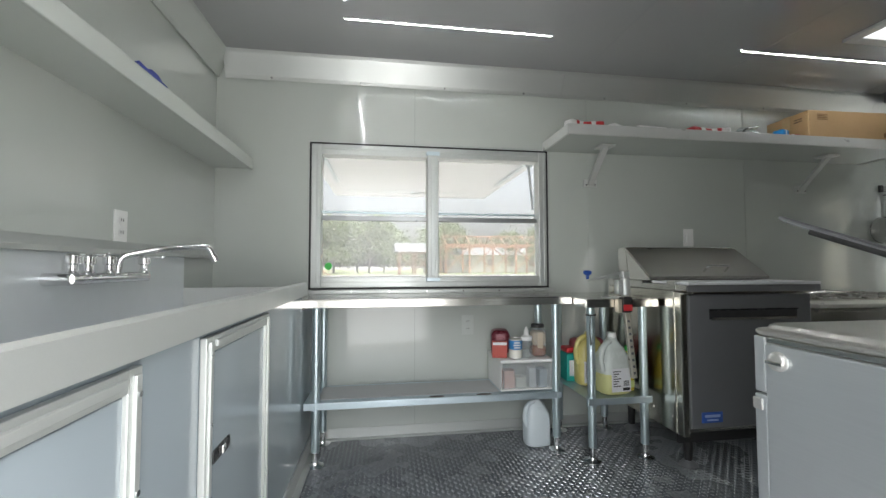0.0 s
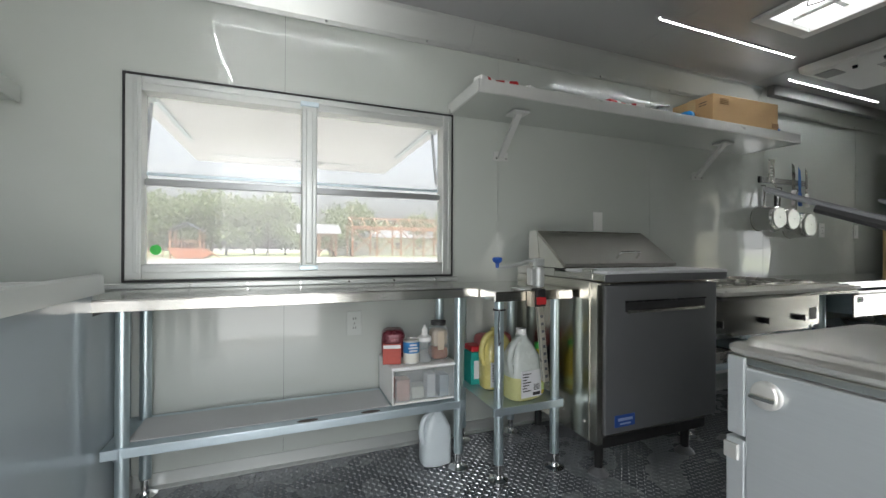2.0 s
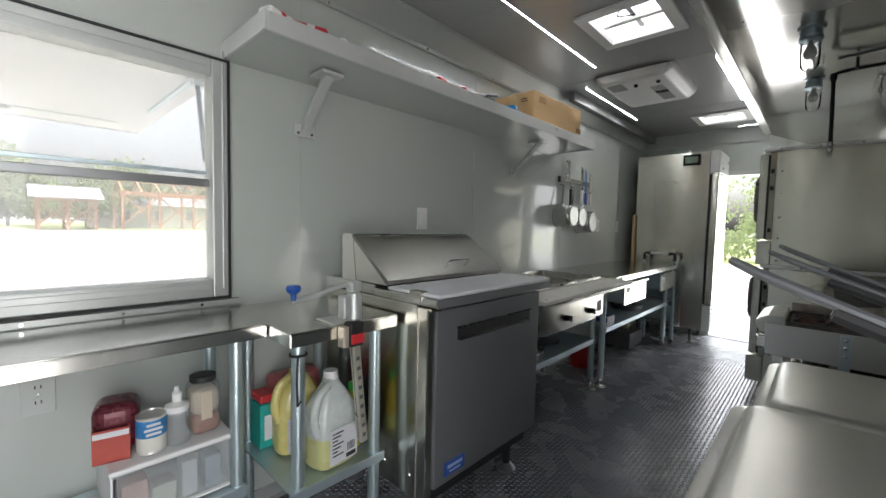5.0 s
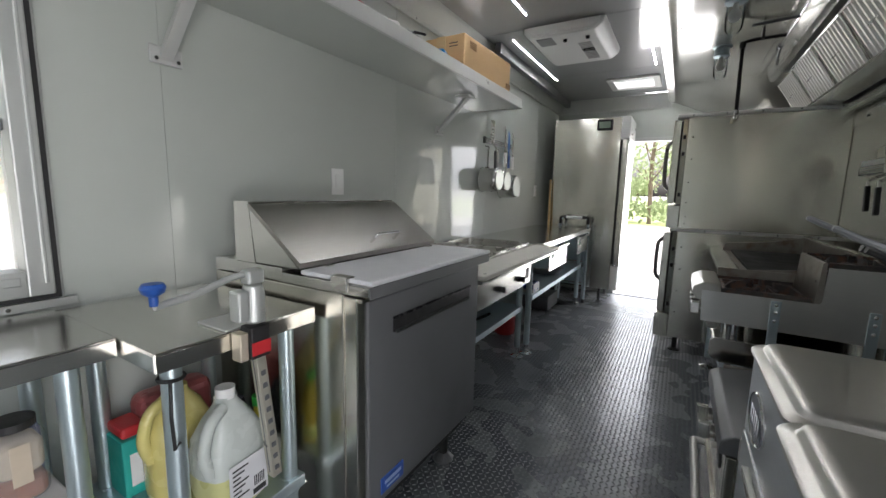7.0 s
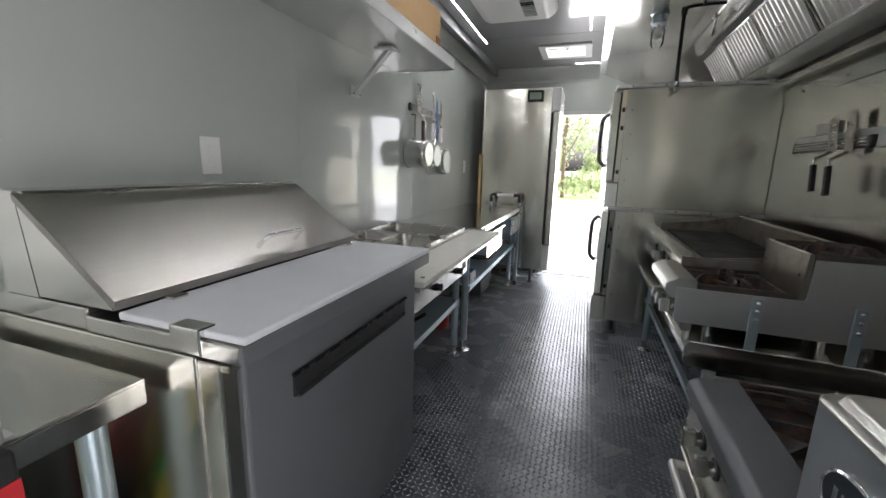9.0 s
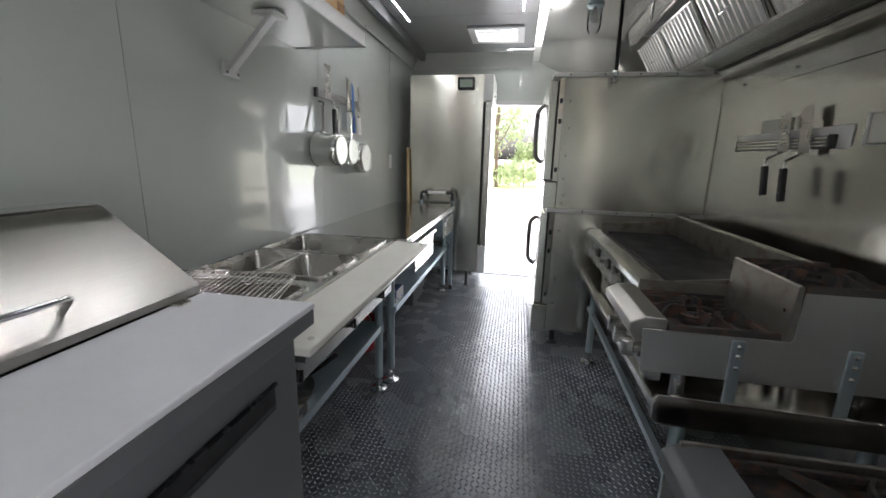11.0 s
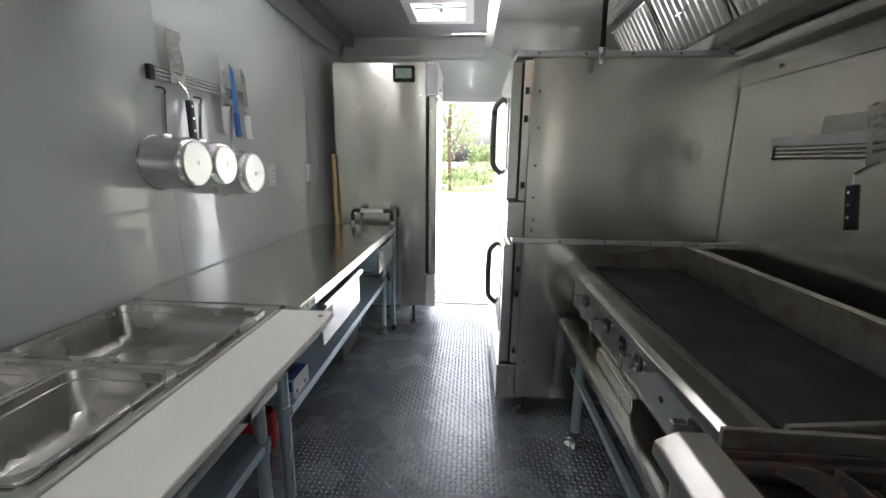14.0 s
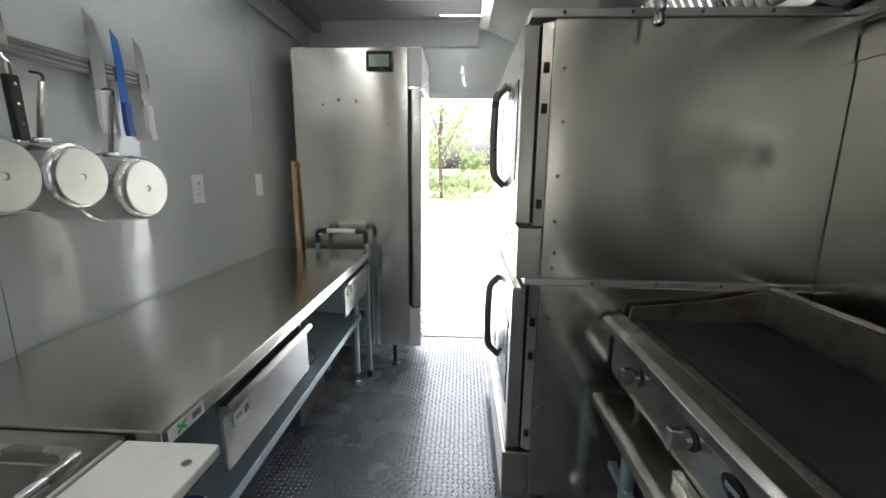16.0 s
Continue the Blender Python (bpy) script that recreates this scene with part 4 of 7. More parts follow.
def jug(name, x, y, z, mat, label, s=1.0, cap=None, turn=0.0, liquid=None, level=0.0, paper=True):
    """A gallon jug: rounded square body, shoulder, moulded handle, cap."""
    g = root(name, (x, y, z), label, "jug")
    own = jug_shell(x, y, z, s, JUG_OUT[1:])
    part("bottle", turned(own, (x, y, z), turn), mat, g, smooth=True)
    part("grip", turned(tube(bend([(x - s * 0.022, y - s * 0.02, z + s * 0.245), (x - s * 0.066, y - s * 0.03, z + s * 0.225), (x - s * 0.082, y - s * 0.03, z + s * 0.16), (x - s * 0.066, y - s * 0.03, z + s * 0.11)], 0.03), s * 0.013, 12), (x, y, z), turn), mat, g, smooth=True)
    if cap:
        part("cap", rod((x, y, z + s * 0.255), (x, y, z + s * 0.28), s * 0.021, seg=20), cap, g, smooth=True)
    if liquid:
        part("liquid", turned(jug_shell(x, y, z, s, [(r, h) for r, h in JUG_OUT[1:] if h < level] + [(0.06, level)], 1.004), (x, y, z), turn), liquid, g, "pale yellow liquid showing through the wall", smooth=True)
    if paper:
        lab = part("label", turned(box(x - s * 0.05, x + s * 0.05, y - s * 0.0665, y - s * 0.0655, z + s * 0.02, z + s * 0.125), (x, y, z), turn), WHITE, g, "white paper label with lines of print")
        for k in range(7):
            part("print_line", turned(box(x - s * 0.042, x - s * (0.002 + 0.01 * (k % 3)), y - s * 0.0672, y - s * 0.0666, z + s * (0.11 - 0.011 * k), z + s * (0.114 - 0.011 * k)), (x, y, z), turn), BLACK, lab)
        for k in range(6):
            part("print_line", turned(box(x + s * (0.012 + 0.005 * k), x + s * (0.0145 + 0.005 * k), y - s * 0.0672, y - s * 0.0666, z + s * 0.045, z + s * 0.07), (x, y, z), turn), BLACK, lab)
        part("print_block", turned(box(x + s * 0.008, x + s * 0.044, y - s * 0.0672, y - s * 0.0666, z + s * 0.025, z + s * 0.038), (x, y, z), turn), BLACK, lab)
    return g


OIL = material("pale_oil_plastic", (0.62, 0.55, 0.2), 0.25, 0, 0.08, 10, coat=0.3)
MILK = material("milky_plastic", (0.52, 0.56, 0.53), 0.3, 0, 0.04, 10, coat=0.2)
YELLOWOIL = material("yellow_oil", (0.6, 0.5, 0.08), 0.2, 0, 0.1, 10)
JZ = 0.319
jug("oil_jug", 2.245, 2.235, JZ, OIL, "gallon jug of yellow cooking oil", 1.12, None, -8)
jug("vinegar_jug", 2.285, 2.075, JZ, MILK, "cloudy gallon jug with white label, partly full", 1.12, WHITEPLASTIC, 6, material("pale_liquid", (0.52, 0.52, 0.24), 0.3, 0, 0.05, 10), 0.085)
ob = root("oil_bottle", (2.40, 2.11, JZ), "clear bottle of yellow oil with green cap", "bottle")
part("bottle", lathe([(0.028, 0), (0.031, 0.005), (0.031, 0.06), (0.028, 0.075), (0.031, 0.09), (0.03, 0.15), (0.013, 0.195), (0.012, 0.21)], (2.392, 2.10, JZ), 20), YELLOWOIL, ob, smooth=True)
part("cap", rod((2.392, 2.10, JZ + 0.208), (2.392, 2.10, JZ + 0.235), 0.0155), GREEN, ob, "green screw cap")
part("label", lathe([(0.0312, 0.02), (0.0318, 0.021), (0.0318, 0.055), (0.0312, 0.056)], (2.392, 2.10, JZ), 20), material("lime_label", (0.55, 0.65, 0.25), 0.5), ob, "pale lime label", smooth=True)
tc = root("teal_carton", (2.165, 2.33, JZ), "teal carton with red top on the small table's shelf", "carton")
part("carton_body", box(2.135, 2.19, 2.29, 2.38, JZ, JZ + 0.16, 0.004), material("teal_card", (0.02, 0.35, 0.3), 0.5, 0, 0.1, 20), tc)
part("label", box(2.15, 2.178, 2.2885, 2.2895, JZ + 0.03, JZ + 0.12), WHITE, tc)
part("red_top", box(2.14, 2.20, 2.30, 2.39, JZ + 0.16, JZ + 0.19, 0.008), RED, tc, "red plastic top")
thing("red_bag", box(2.20, 2.40, 2.33, 2.42, JZ, JZ + 0.235, 0.03, 3), material("red_film_bag", (0.35, 0.1, 0.1), 0.35, 0, 0.4, 20, bump=0.3, bscale=50), "crumpled reddish bag behind the jugs", "bag")
thing("dark_bottle", lathe([(0.03, 0), (0.033, 0.005), (0.033, 0.13), (0.02, 0.16), (0.015, 0.18)], (2.415, 2.23, JZ), 20), material("dark_grey_bottle", (0.05, 0.055, 0.07), 0.4), "dark bottle at the back of the shelf", "bottle", smooth=True)
jug("empty_jug", 1.93, 2.25, 0.001, material("frosted_jug", (0.6, 0.66, 0.68), 0.35, 0, 0.04, 10), "frosted gallon jug on the floor under the table", 0.98, None, 0, None, 0, False)

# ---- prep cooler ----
# lid steel with its base colour darkened to offset the led strip's reflection
LIDSHEET = material("darkened_satin_lid_sheet", (0.33, 0.318, 0.29), 0.3, 0.95, 0.1, 2.2, stretch=(1, 60, 60), bscale=5, rvary=0.04)
pc = root("prep_cooler", (2.84, 2.1, 0.0), "stainless refrigerated prep table with charcoal door", "prep cooler")
PX0, PX1, PY0, PY1 = 2.488, 3.205, 1.80, 2.44
part("body", box(PX0, PX1, PY0 + 0.06, PY1, 0.175, 0.862, 0.004), STEELV, pc, "stainless cabinet body")
door = part("door", box(PX0 + 0.036, PX1 - 0.003, PY0 + 0.004, PY0 + 0.052, 0.215, 0.845, 0.006), BLACKSTEEL, pc, "charcoal steel door")
part("door_post", box(PX0 + 0.001, PX0 + 0.033, PY0 + 0.012, PY0 + 0.058, 0.175, 0.858, 0.004), STEELV, pc, "polished steel corner post")
part("recess", box(2.632, 3.115, PY0 - 0.001, PY0 + 0.005, 0.728, 0.772, 0.001), BLACK, door, "dark recessed door grip")
part("grip_lip", box(2.628, 3.119, PY0 - 0.006, PY0 + 0.003, 0.771, 0.777, 0.002), BLACKGLOSS, door)
part("grip_lip", prism([(PY0 + 0.003, 0.722), (PY0 - 0.004, 0.724), (PY0 - 0.003, 0.736), (PY0 + 0.003, 0.729)], "x", 2.64, 3.11), STEEL, door, "shiny lower grip edge")
part("badge", box(2.575, 2.685, PY0 - 0.001, PY0 + 0.0045, 0.242, 0.292, 0.002), material("blue_badge", (0.03, 0.09, 0.35), 0.4), door, "small blue maker's badge")
part("badge_print", box(2.590, 2.67, PY0 - 0.002, PY0 - 0.0009, 0.268, 0.280), material("pale_blue_print", (0.35, 0.45, 0.7), 0.5), door)
part("badge_print", box(2.600, 2.66, PY0 - 0.002, PY0 - 0.0009, 0.252, 0.259), bpy.data.materials["pale_blue_print"], door)
part("kick_panel", box(PX0 + 0.01, PX1 - 0.005, PY0 + 0.06, PY0 + 0.075, 0.13, 0.175), BLACK, pc)
part("hinge", box(PX0 + 0.002, PX0 + 0.05, PY0 - 0.004, PY0 + 0.012, 0.846, 0.858, 0.002), STEELV, pc)
part("worktop_edge", box(PX0 - 0.002, PX1 + 0.01, PY0 - 0.031, PY0 + 0.30, 0.864, 0.893, 0.003), STEEL, pc)
part("front_rail", box(PX0 - 0.001, PX1 + 0.009, PY0 - 0.036, PY0 - 0.0312, 0.862, 0.894, 0.002), BLACKSTEEL, pc, "dark front rail under the board")
part("worktop", box(PX0 + 0.001, PX1 + 0.002, PY0 + 0.302, PY1, 0.864, 0.9055, 0.004), STEEL, pc)
part("cutting_board", box(PX0 + 0.004, PX1 + 0.012, PY0 - 0.037, PY0 + 0.226, 0.895, 0.908, 0.003), WHITE, pc, "white cutting board")
for x in (PX0 + 0.08, PX1 - 0.08):
    part("board_clip", box(x, x + 0.03, PY0 + 0.20, PY0 + 0.222, 0.908, 0.914, 0.002), STEEL, pc)
part("board_bracket", box(PX0 - 0.006, PX0 + 0.026, PY0 + 0.04, PY0 + 0.10, 0.868, 0.911, 0.003), STEEL, pc)
for x0, x1 in ((PX0 + 0.002, PX0 + 0.008), (PX1 - 0.008, PX1 - 0.002)):
    part("hood_side", prism([(2.228, 0.906), (2.325, 0.906), (2.325, 1.093), (2.252, 1.093)], "x", x0, x1), STEEL, pc)
    part("lid_cheek", prism([(2.032, 0.9095), (2.224, 0.9095), (2.248, 1.082)], "x", x0, x1), STEEL, pc, "triangular side of the lid")
part("hood_back", box(PX0 + 0.009, PX1 - 0.009, 2.245, 2.325, 0.907, 1.094, 0.003), STEEL, pc)
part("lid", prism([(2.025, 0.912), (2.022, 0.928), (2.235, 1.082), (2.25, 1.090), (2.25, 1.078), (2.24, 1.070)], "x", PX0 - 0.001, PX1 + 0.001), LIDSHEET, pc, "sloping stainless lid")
part("lid_fill", prism([(2.035, 0.907), (2.244, 1.066), (2.244, 0.907)], "x", PX0 + 0.012, PX1 - 0.012), STEEL, pc)
part("lid_handle", tube(bend([(2.83, 2.060, 0.950), (2.83, 2.026, 0.985), (2.96, 2.026, 0.985), (2.96, 2.060, 0.950)], 0.015), 0.0055, 10), CHROME, pc, smooth=True)
for x in (PX0 + 0.09, PX1 - 0.09):
    for y in (PY0 + 0.10, PY1 - 0.08):
        l = part("leg", rod((x, y, 0.03), (x, y, 0.175), 0.018, 0.022), BLACK, pc, "black adjustable leg")
        part("foot", lathe([(0.045, 0), (0.045, 0.006), (0.02, 0.03)], (x, y, 0.001), 18), BLACKSTEEL, l)
for x, y in ((2.50, PY0 + 0.061), (2.495, PY0 + 0.2)):
    part("screw", rod((PX0 - 0.003, y + 0.03, 0.25), (PX0 + 0.002, y + 0.03, 0.25), 0.005, seg=8), CHROME, pc)

# ---- long wall shelf with things on it ----
ws = root("wall_shelf", (3.25, 2.28, 1.70), "long grey painted metal shelf above the cooler", "shelf")
part("board", box(2.085, 4.43, 2.115, Y1 - 0.002, 1.708, 1.718), WALL, ws)
part("front_lip", box(2.085, 4.43, 2.103, 2.1148, 1.703, 1.762, 0.003), material("grey_white_lip", (0.55, 0.56, 0.54), 0.35, 0.2, 0.05, 6), ws)
part("end_lip", box(2.073, 2.0848, 2.103, Y1 - 0.002, 1.703, 1.762, 0.003), bpy.data.materials["grey_white_lip"], ws)
part("end_lip", box(4.4302, 4.442, 2.103, Y1 - 0.002, 1.703, 1.762, 0.003), bpy.data.materials["grey_white_lip"], ws)
for x in (2.39, 3.95):
    b = part("bracket", prism([(Y1 - 0.012, 1.50), (Y1 - 0.012, 1.525), (2.29, 1.69), (2.265, 1.69)], "x", x - 0.018, x + 0.018, 0.002), bpy.data.materials["grey_white_lip"], ws)
    part("bracket_foot", box(x - 0.045, x + 0.045, Y1 - 0.012, Y1 - 0.002, 1.487, 1.537, 0.003), bpy.data.materials["grey_white_lip"], b)
    part("bracket_head", box(x - 0.045, x + 0.045, 2.24, 2.33, 1.690, 1.7025, 0.003), bpy.data.materials["grey_white_lip"], b)
    for dx in (-0.03, 0.03):
        part("bolt", rod((x + dx, Y1 - 0.012, 1.50), (x + dx, Y1 - 0.018, 1.50), 0.006, seg=6), CHROME, b)
cb_ = root("cardboard_box", (3.95, 2.25, 1.719), "closed brown cardboard box on the shelf", "box")
part("carton_body", turned(box(3.64, 4.22, 2.122, 2.40, 1.7195, 1.932, 0.004), (3.95, 2.26, 1.72), -2), CARD, cb_)
part("tape", turned(box(3.638, 3.641, 2.235, 2.29, 1.74, 1.933), (3.95, 2.26, 1.72), -2), material("clear_tape", (0.55, 0.4, 0.22), 0.25), cb_, "strip of packing tape")
for z in (1.89, 1.875):
    part("print_line", turned(box(3.6365, 3.6385, 2.16, 2.21, z, z + 0.004), (3.95, 2.26, 1.72), -2), BLACK, cb_)
for k in range(4):
    part("print_line", turned(box(3.70, 3.77, 2.1195, 2.1215, 1.905 - 0.01 * k, 1.909 - 0.01 * k), (3.95, 2.26, 1.72), -2), material("brown_print", (0.25, 0.14, 0.06), 0.7) if k == 0 else bpy.data.materials["brown_print"], cb_)
part("print_block", turned(box(4.16, 4.22, 2.1195, 2.1215, 1.775, 1.805), (3.95, 2.26, 1.72), -2), bpy.data.materials["brown_print"], cb_)


def pack(x, y, w, d, h, mats, turn, label):
    p = root("food_packet", (x, y, 1.719), label, "packet")
    part("wrap", turned(box(x - w / 2, x + w / 2, y - d / 2, y + d / 2, 1.7195, 1.7195 + h, 0.012, 3), (x, y, 1.7195), turn), mats[0], p)
    part("band", turned(box(x - w / 6, x + w / 6, y - d / 2 - 0.001, y + d / 2 + 0.001, 1.72, 1.7195 + h + 0.001, 0.012, 3), (x, y, 1.7195), turn), mats[1], p)
    return p


pack(2.16, 2.205, 0.11, 0.06, 0.093, (WHITEPLASTIC, RED), 20, "white and red printed packet lying on the shelf")
pack(2.27, 2.205, 0.12, 0.07, 0.088, (RED, WHITEPLASTIC), -15, "red and white packet lying on the shelf")
pack(2.40, 2.205, 0.10, 0.08, 0.078, (WHITEPLASTIC, WHITE), 30, "plain white packet lying on the shelf")
pack(2.62, 2.205, 0.2, 0.09, 0.073, (WHITEPLASTIC, WHITE), 5, "flat white bag lying on the shelf")
pack(2.95, 2.205, 0.16, 0.07, 0.086, (RED, WHITEPLASTIC), 12, "red packet with white band")
pack(3.08, 2.205, 0.12, 0.07, 0.088, (WHITEPLASTIC, RED), -25, "white packet with red band")
pack(3.52, 2.205, 0.07, 0.06, 0.103, (material("bright_blue_print", (0.02, 0.25, 0.6), 0.4), WHITEPLASTIC), 15, "small bright blue and white packet")
pack(3.59, 2.205, 0.09, 0.05, 0.078, (RED, WHITEPLASTIC), -10, "small red and white packet")
pack(4.33, 2.205, 0.07, 0.06, 0.098, (BLUE, bpy.data.materials["bright_blue_print"]), 10, "dark blue packet beside the cardboard box")
bag = bmesh.new()
bmesh.ops.create_icosphere(bag, subdivisions=3, radius=1)
for v in bag.verts:
    k = 1 + 0.5 * noise.noise(v.co * 2.7)
    v.co = Vector((3.28 + 0.09 * v.co.x * k, 2.205 + 0.045 * v.co.y * k, max(1.7195, 1.765 + 0.055 * v.co.z * k)))
thing("plastic_bag", bag, CLEAR, "crumpled clear plastic bag on the shelf", "bag")
thing("scoop", tube([(3.15, 2.15, 1.726), (3.22, 2.15, 1.80), (3.30, 2.15, 1.815)], 0.006, 8), BLACKGLOSS, "thin dark wire tool on the shelf", "utensil")

# ---- steam table ----
DZ = 0.80
sm = root("steam_table", (3.82, 2.12, 0.0), "stainless steam table with sunken pans and cutting board", "steam table")
SX0, SX1 = 3.228, 4.404
WELLS = [(3.262, 3.585, 1.99, 2.445), (3.685, 3.975, 1.99, 2.445), (4.025, 4.350, 1.99, 2.445)]
bm = bmesh.new()
slab_with_holes(SX0, SX1, 1.955, 2.458, WELLS, 0, 0, lambda a, b, c, d: box(a, b, c, d, DZ - 0.012, DZ, bm=bm))
bmesh.ops.remove_doubles(bm, verts=bm.verts, dist=1e-5)
part("deck", bm, STEEL, sm)
part("board", box(SX0, SX1, 1.785, 1.953, DZ - 0.028, DZ - 0.008, 0.004), CREAM, sm, "cream plastic cutting board")
part("board_rail", box(SX0 + 0.01, SX1 - 0.005, 1.80, 1.95, DZ - 0.05, DZ - 0.029, 0.003), STEEL, sm)
for x in (SX0 + 0.05, SX1 - 0.05):
    part("bolt", rod((x, 1.81, DZ - 0.009), (x, 1.81, DZ - 0.006), 0.008, seg=10), STEEL, sm)
part("front_panel", box(SX0 + 0.01, SX1 - 0.06, 1.955, 1.967, 0.545, 0.785, 0.002), STEEL, sm, "polished control panel")
part("side_panel", box(SX0, SX0 + 0.009, 1.955, 2.45, 0.545, 0.785), STEEL, sm)
part("side_panel", box(SX1 - 0.06, SX1 - 0.05, 1.967, 2.45, 0.545, 0.785), STEEL, sm)
part("bottom_pan", box(SX0 + 0.01, SX1 - 0.061, 1.968, 2.45, 0.545, 0.555), STEEL, sm)
for x in (3.42, 3.80, 4.13):
    k = part("knob", rod((x, 1.955, 0.60), (x, 1.925, 0.60), 0.02, 0.016), BLACKGLOSS, sm, "black gas knob")
    part("pointer", box(x - 0.004, x + 0.004, 1.918, 1.93, 0.582, 0.62, 0.002), BLACKGLOSS, k)
part("rating_plate", box(4.24, 4.31, 1.953, 1.9545, 0.58, 0.65), material("grey_plate", (0.25, 0.25, 0.25), 0.5), sm)
part("drip_tray", box(3.6, 4.3, 1.985, 2.3, 0.515, 0.535, 0.003), STEEL, sm)


def food_pan(x0, x1, y0, y1, depth, rim=0.014):
    """An open steel pan with a rolled rim and rounded corners, hung in a well."""
    p = root("food_pan", ((x0 + x1) / 2, (y0 + y1) / 2, DZ), "empty stainless food pan sunk in the steam table", "food pan", "steam table pans")
    own = bmesh.new()

    def ring(inset, z, r):
        a, b, c, d = x0 + inset, x1 - inset, y0 + inset, y1 - inset
        out = []
        for cx, cy, s in ((b - r, d - r, 0), (a + r, d - r, 90), (a + r, c + r, 180), (b - r, c + r, 270)):
            for k in range(5):
                t = radians(s + 22.5 * k)
                out.append(own.verts.new((cx + r * math.cos(t), cy + r * math.sin(t), z)))
        return out
    rings = [ring(0.0, DZ + 0.001, 0.022), ring(0.0, DZ + 0.007, 0.022), ring(0.004, DZ + 0.009, 0.02), ring(rim, DZ + 0.007, 0.03), ring(rim + 0.003, DZ - 0.012, 0.03), ring(rim + 0.006, DZ - 0.014, 0.03),
             ring(rim + 0.016, DZ - depth + 0.02, 0.03), ring(rim + 0.036, DZ - depth, 0.025)]
    for p0, q0 in zip(rings, rings[1:]):
        for i in range(20):
            own.faces.new((p0[i], p0[(i + 1) % 20], q0[(i + 1) % 20], q0[i]))
    own.faces.new(rings[-1])
    bmesh.ops.recalc_face_normals(own, faces=own.faces)
    part("pan", own, PANSTEEL, p, smooth=True)
    return p


PANSTEEL = material("pan_steel", (0.45, 0.435, 0.4), 0.27, 0.85, 0.08, 5, bump=0.02, bscale=30, rvary=0.04)
food_pan(4.012, 4.362, 1.978, 2.452, 0.10)
food_pan(3.672, 3.988, 1.978, 2.228, 0.10)
food_pan(3.672, 3.988, 2.232, 2.452, 0.10)
food_pan(3.25, 3.598, 1.978, 2.452, 0.12)
tray = part("perforated_plate", box(4.075, 4.30, 2.07, 2.37, DZ - 0.096, DZ - 0.092, 0.002), PANSTEEL, bpy.data.objects["food_pan"], "false bottom plate")
part("finger_hole", lathe([(0.022, 0), (0.026, 0.003), (0.02, 0.006)], (4.16, 2.12, DZ - 0.0915), 18), STEEL, bpy.data.objects["food_pan"])
part("adapter_bar", box(3.978, 4.02, 1.97, 2.45, DZ + 0.0005, DZ + 0.005, 0.002), STEEL, sm)
rk = root("wire_rack", (3.42, 2.2, DZ), "stacked wire cooling racks lying over the pan", "wire rack")
for lev, (ang, dz) in enumerate(((14, 0.018), (8, 0.034))):
    fr = bmesh.new()
    cx, cy, zz = 3.405, 2.20, DZ + dz
    M = Matrix.Translation((cx, cy, zz)) @ Matrix.Rotation(radians(ang), 4, "Z") @ Matrix.Rotation(radians(-2 - 2 * lev), 4, "Y")
    w, d = 0.15, 0.21
    f = tube([M @ Vector(q) for q in bend([(-w, -d, 0), (w, -d, 0), (w, d, 0), (-w, d, 0), (-w, -d, 0)], 0.03)], 0.003, 6)
    part("frame_wire", f, STEEL, rk, smooth=True)
    for k in range(26):
        y = -d + 2 * d * (k + 0.5) / 26
        part("wire", rod(M @ Vector((-w, y, 0.002)), M @ Vector((w, y, 0.002)), 0.0013, seg=5), STEEL, rk)
    for k in range(2):
        x = -w / 2 + w * k
        part("cross_wire", rod(M @ Vector((x, -d, -0.002)), M @ Vector((x, d, -0.002)), 0.002, seg=6), STEEL, rk)
for x in (3.29, 4.335):
    for y in (2.02, 2.40):
        leg(sm, x, y, 0.545)
        collar(sm, x, y, 0.36)
under_shelf(sm, 3.25, 4.36, 2.0, 2.43, 0.365)
part("gas_pipe", rod((3.25, 2.36, 0.17), (4.33, 2.36, 0.17), 0.014), WHITEPLASTIC, sm)
hp = root("steam_pan", (3.75, 2.15, 0.366), "dark shallow pan on the steam table's shelf", "pan")
part("pan", lathe([(0.10, 0), (0.13, 0.04), (0.135, 0.042), (0.128, 0.038), (0.098, 0.006)], (3.62, 2.15, 0.366), 24), BLACKSTEEL, hp, smooth=True)
part("handle", tube([(3.70, 2.10, 0.40), (3.86, 2.03, 0.43)], 0.009), BLACKGLOSS, hp)
sp = root("steel_tray", (3.46, 2.08, 0.366), "tilted stainless hotel pan standing on the under shelf", "pan")
part("tray", box(3.32, 3.58, 2.0, 2.30, 0.367, 0.43, 0.01, 3), PANSTEEL, sp)
part("tray_lip", box(3.305, 3.595, 1.985, 2.315, 0.43, 0.437, 0.003), PANSTEEL, sp)

# ---- long table ----
lt = root("long_table", (5.22, 2.18, 0.0), "long stainless steel work table with two drawers", "table", "steel tables")
table_top(lt, 4.412, 6.03, 1.895, 2.458, 0.803, 0.04)
part("hat_channel", box(4.44, 6.0, 2.12, 2.22, 0.765, 0.790, 0.002), GALVSHEET, lt)
under_shelf(lt, 4.43, 6.01, 1.955, 2.445, 0.43)
for x in (4.428, 5.985):
    for y in (1.985, 2.42):
        leg(lt, x, y, 0.79)
        collar(lt, x, y, 0.43)


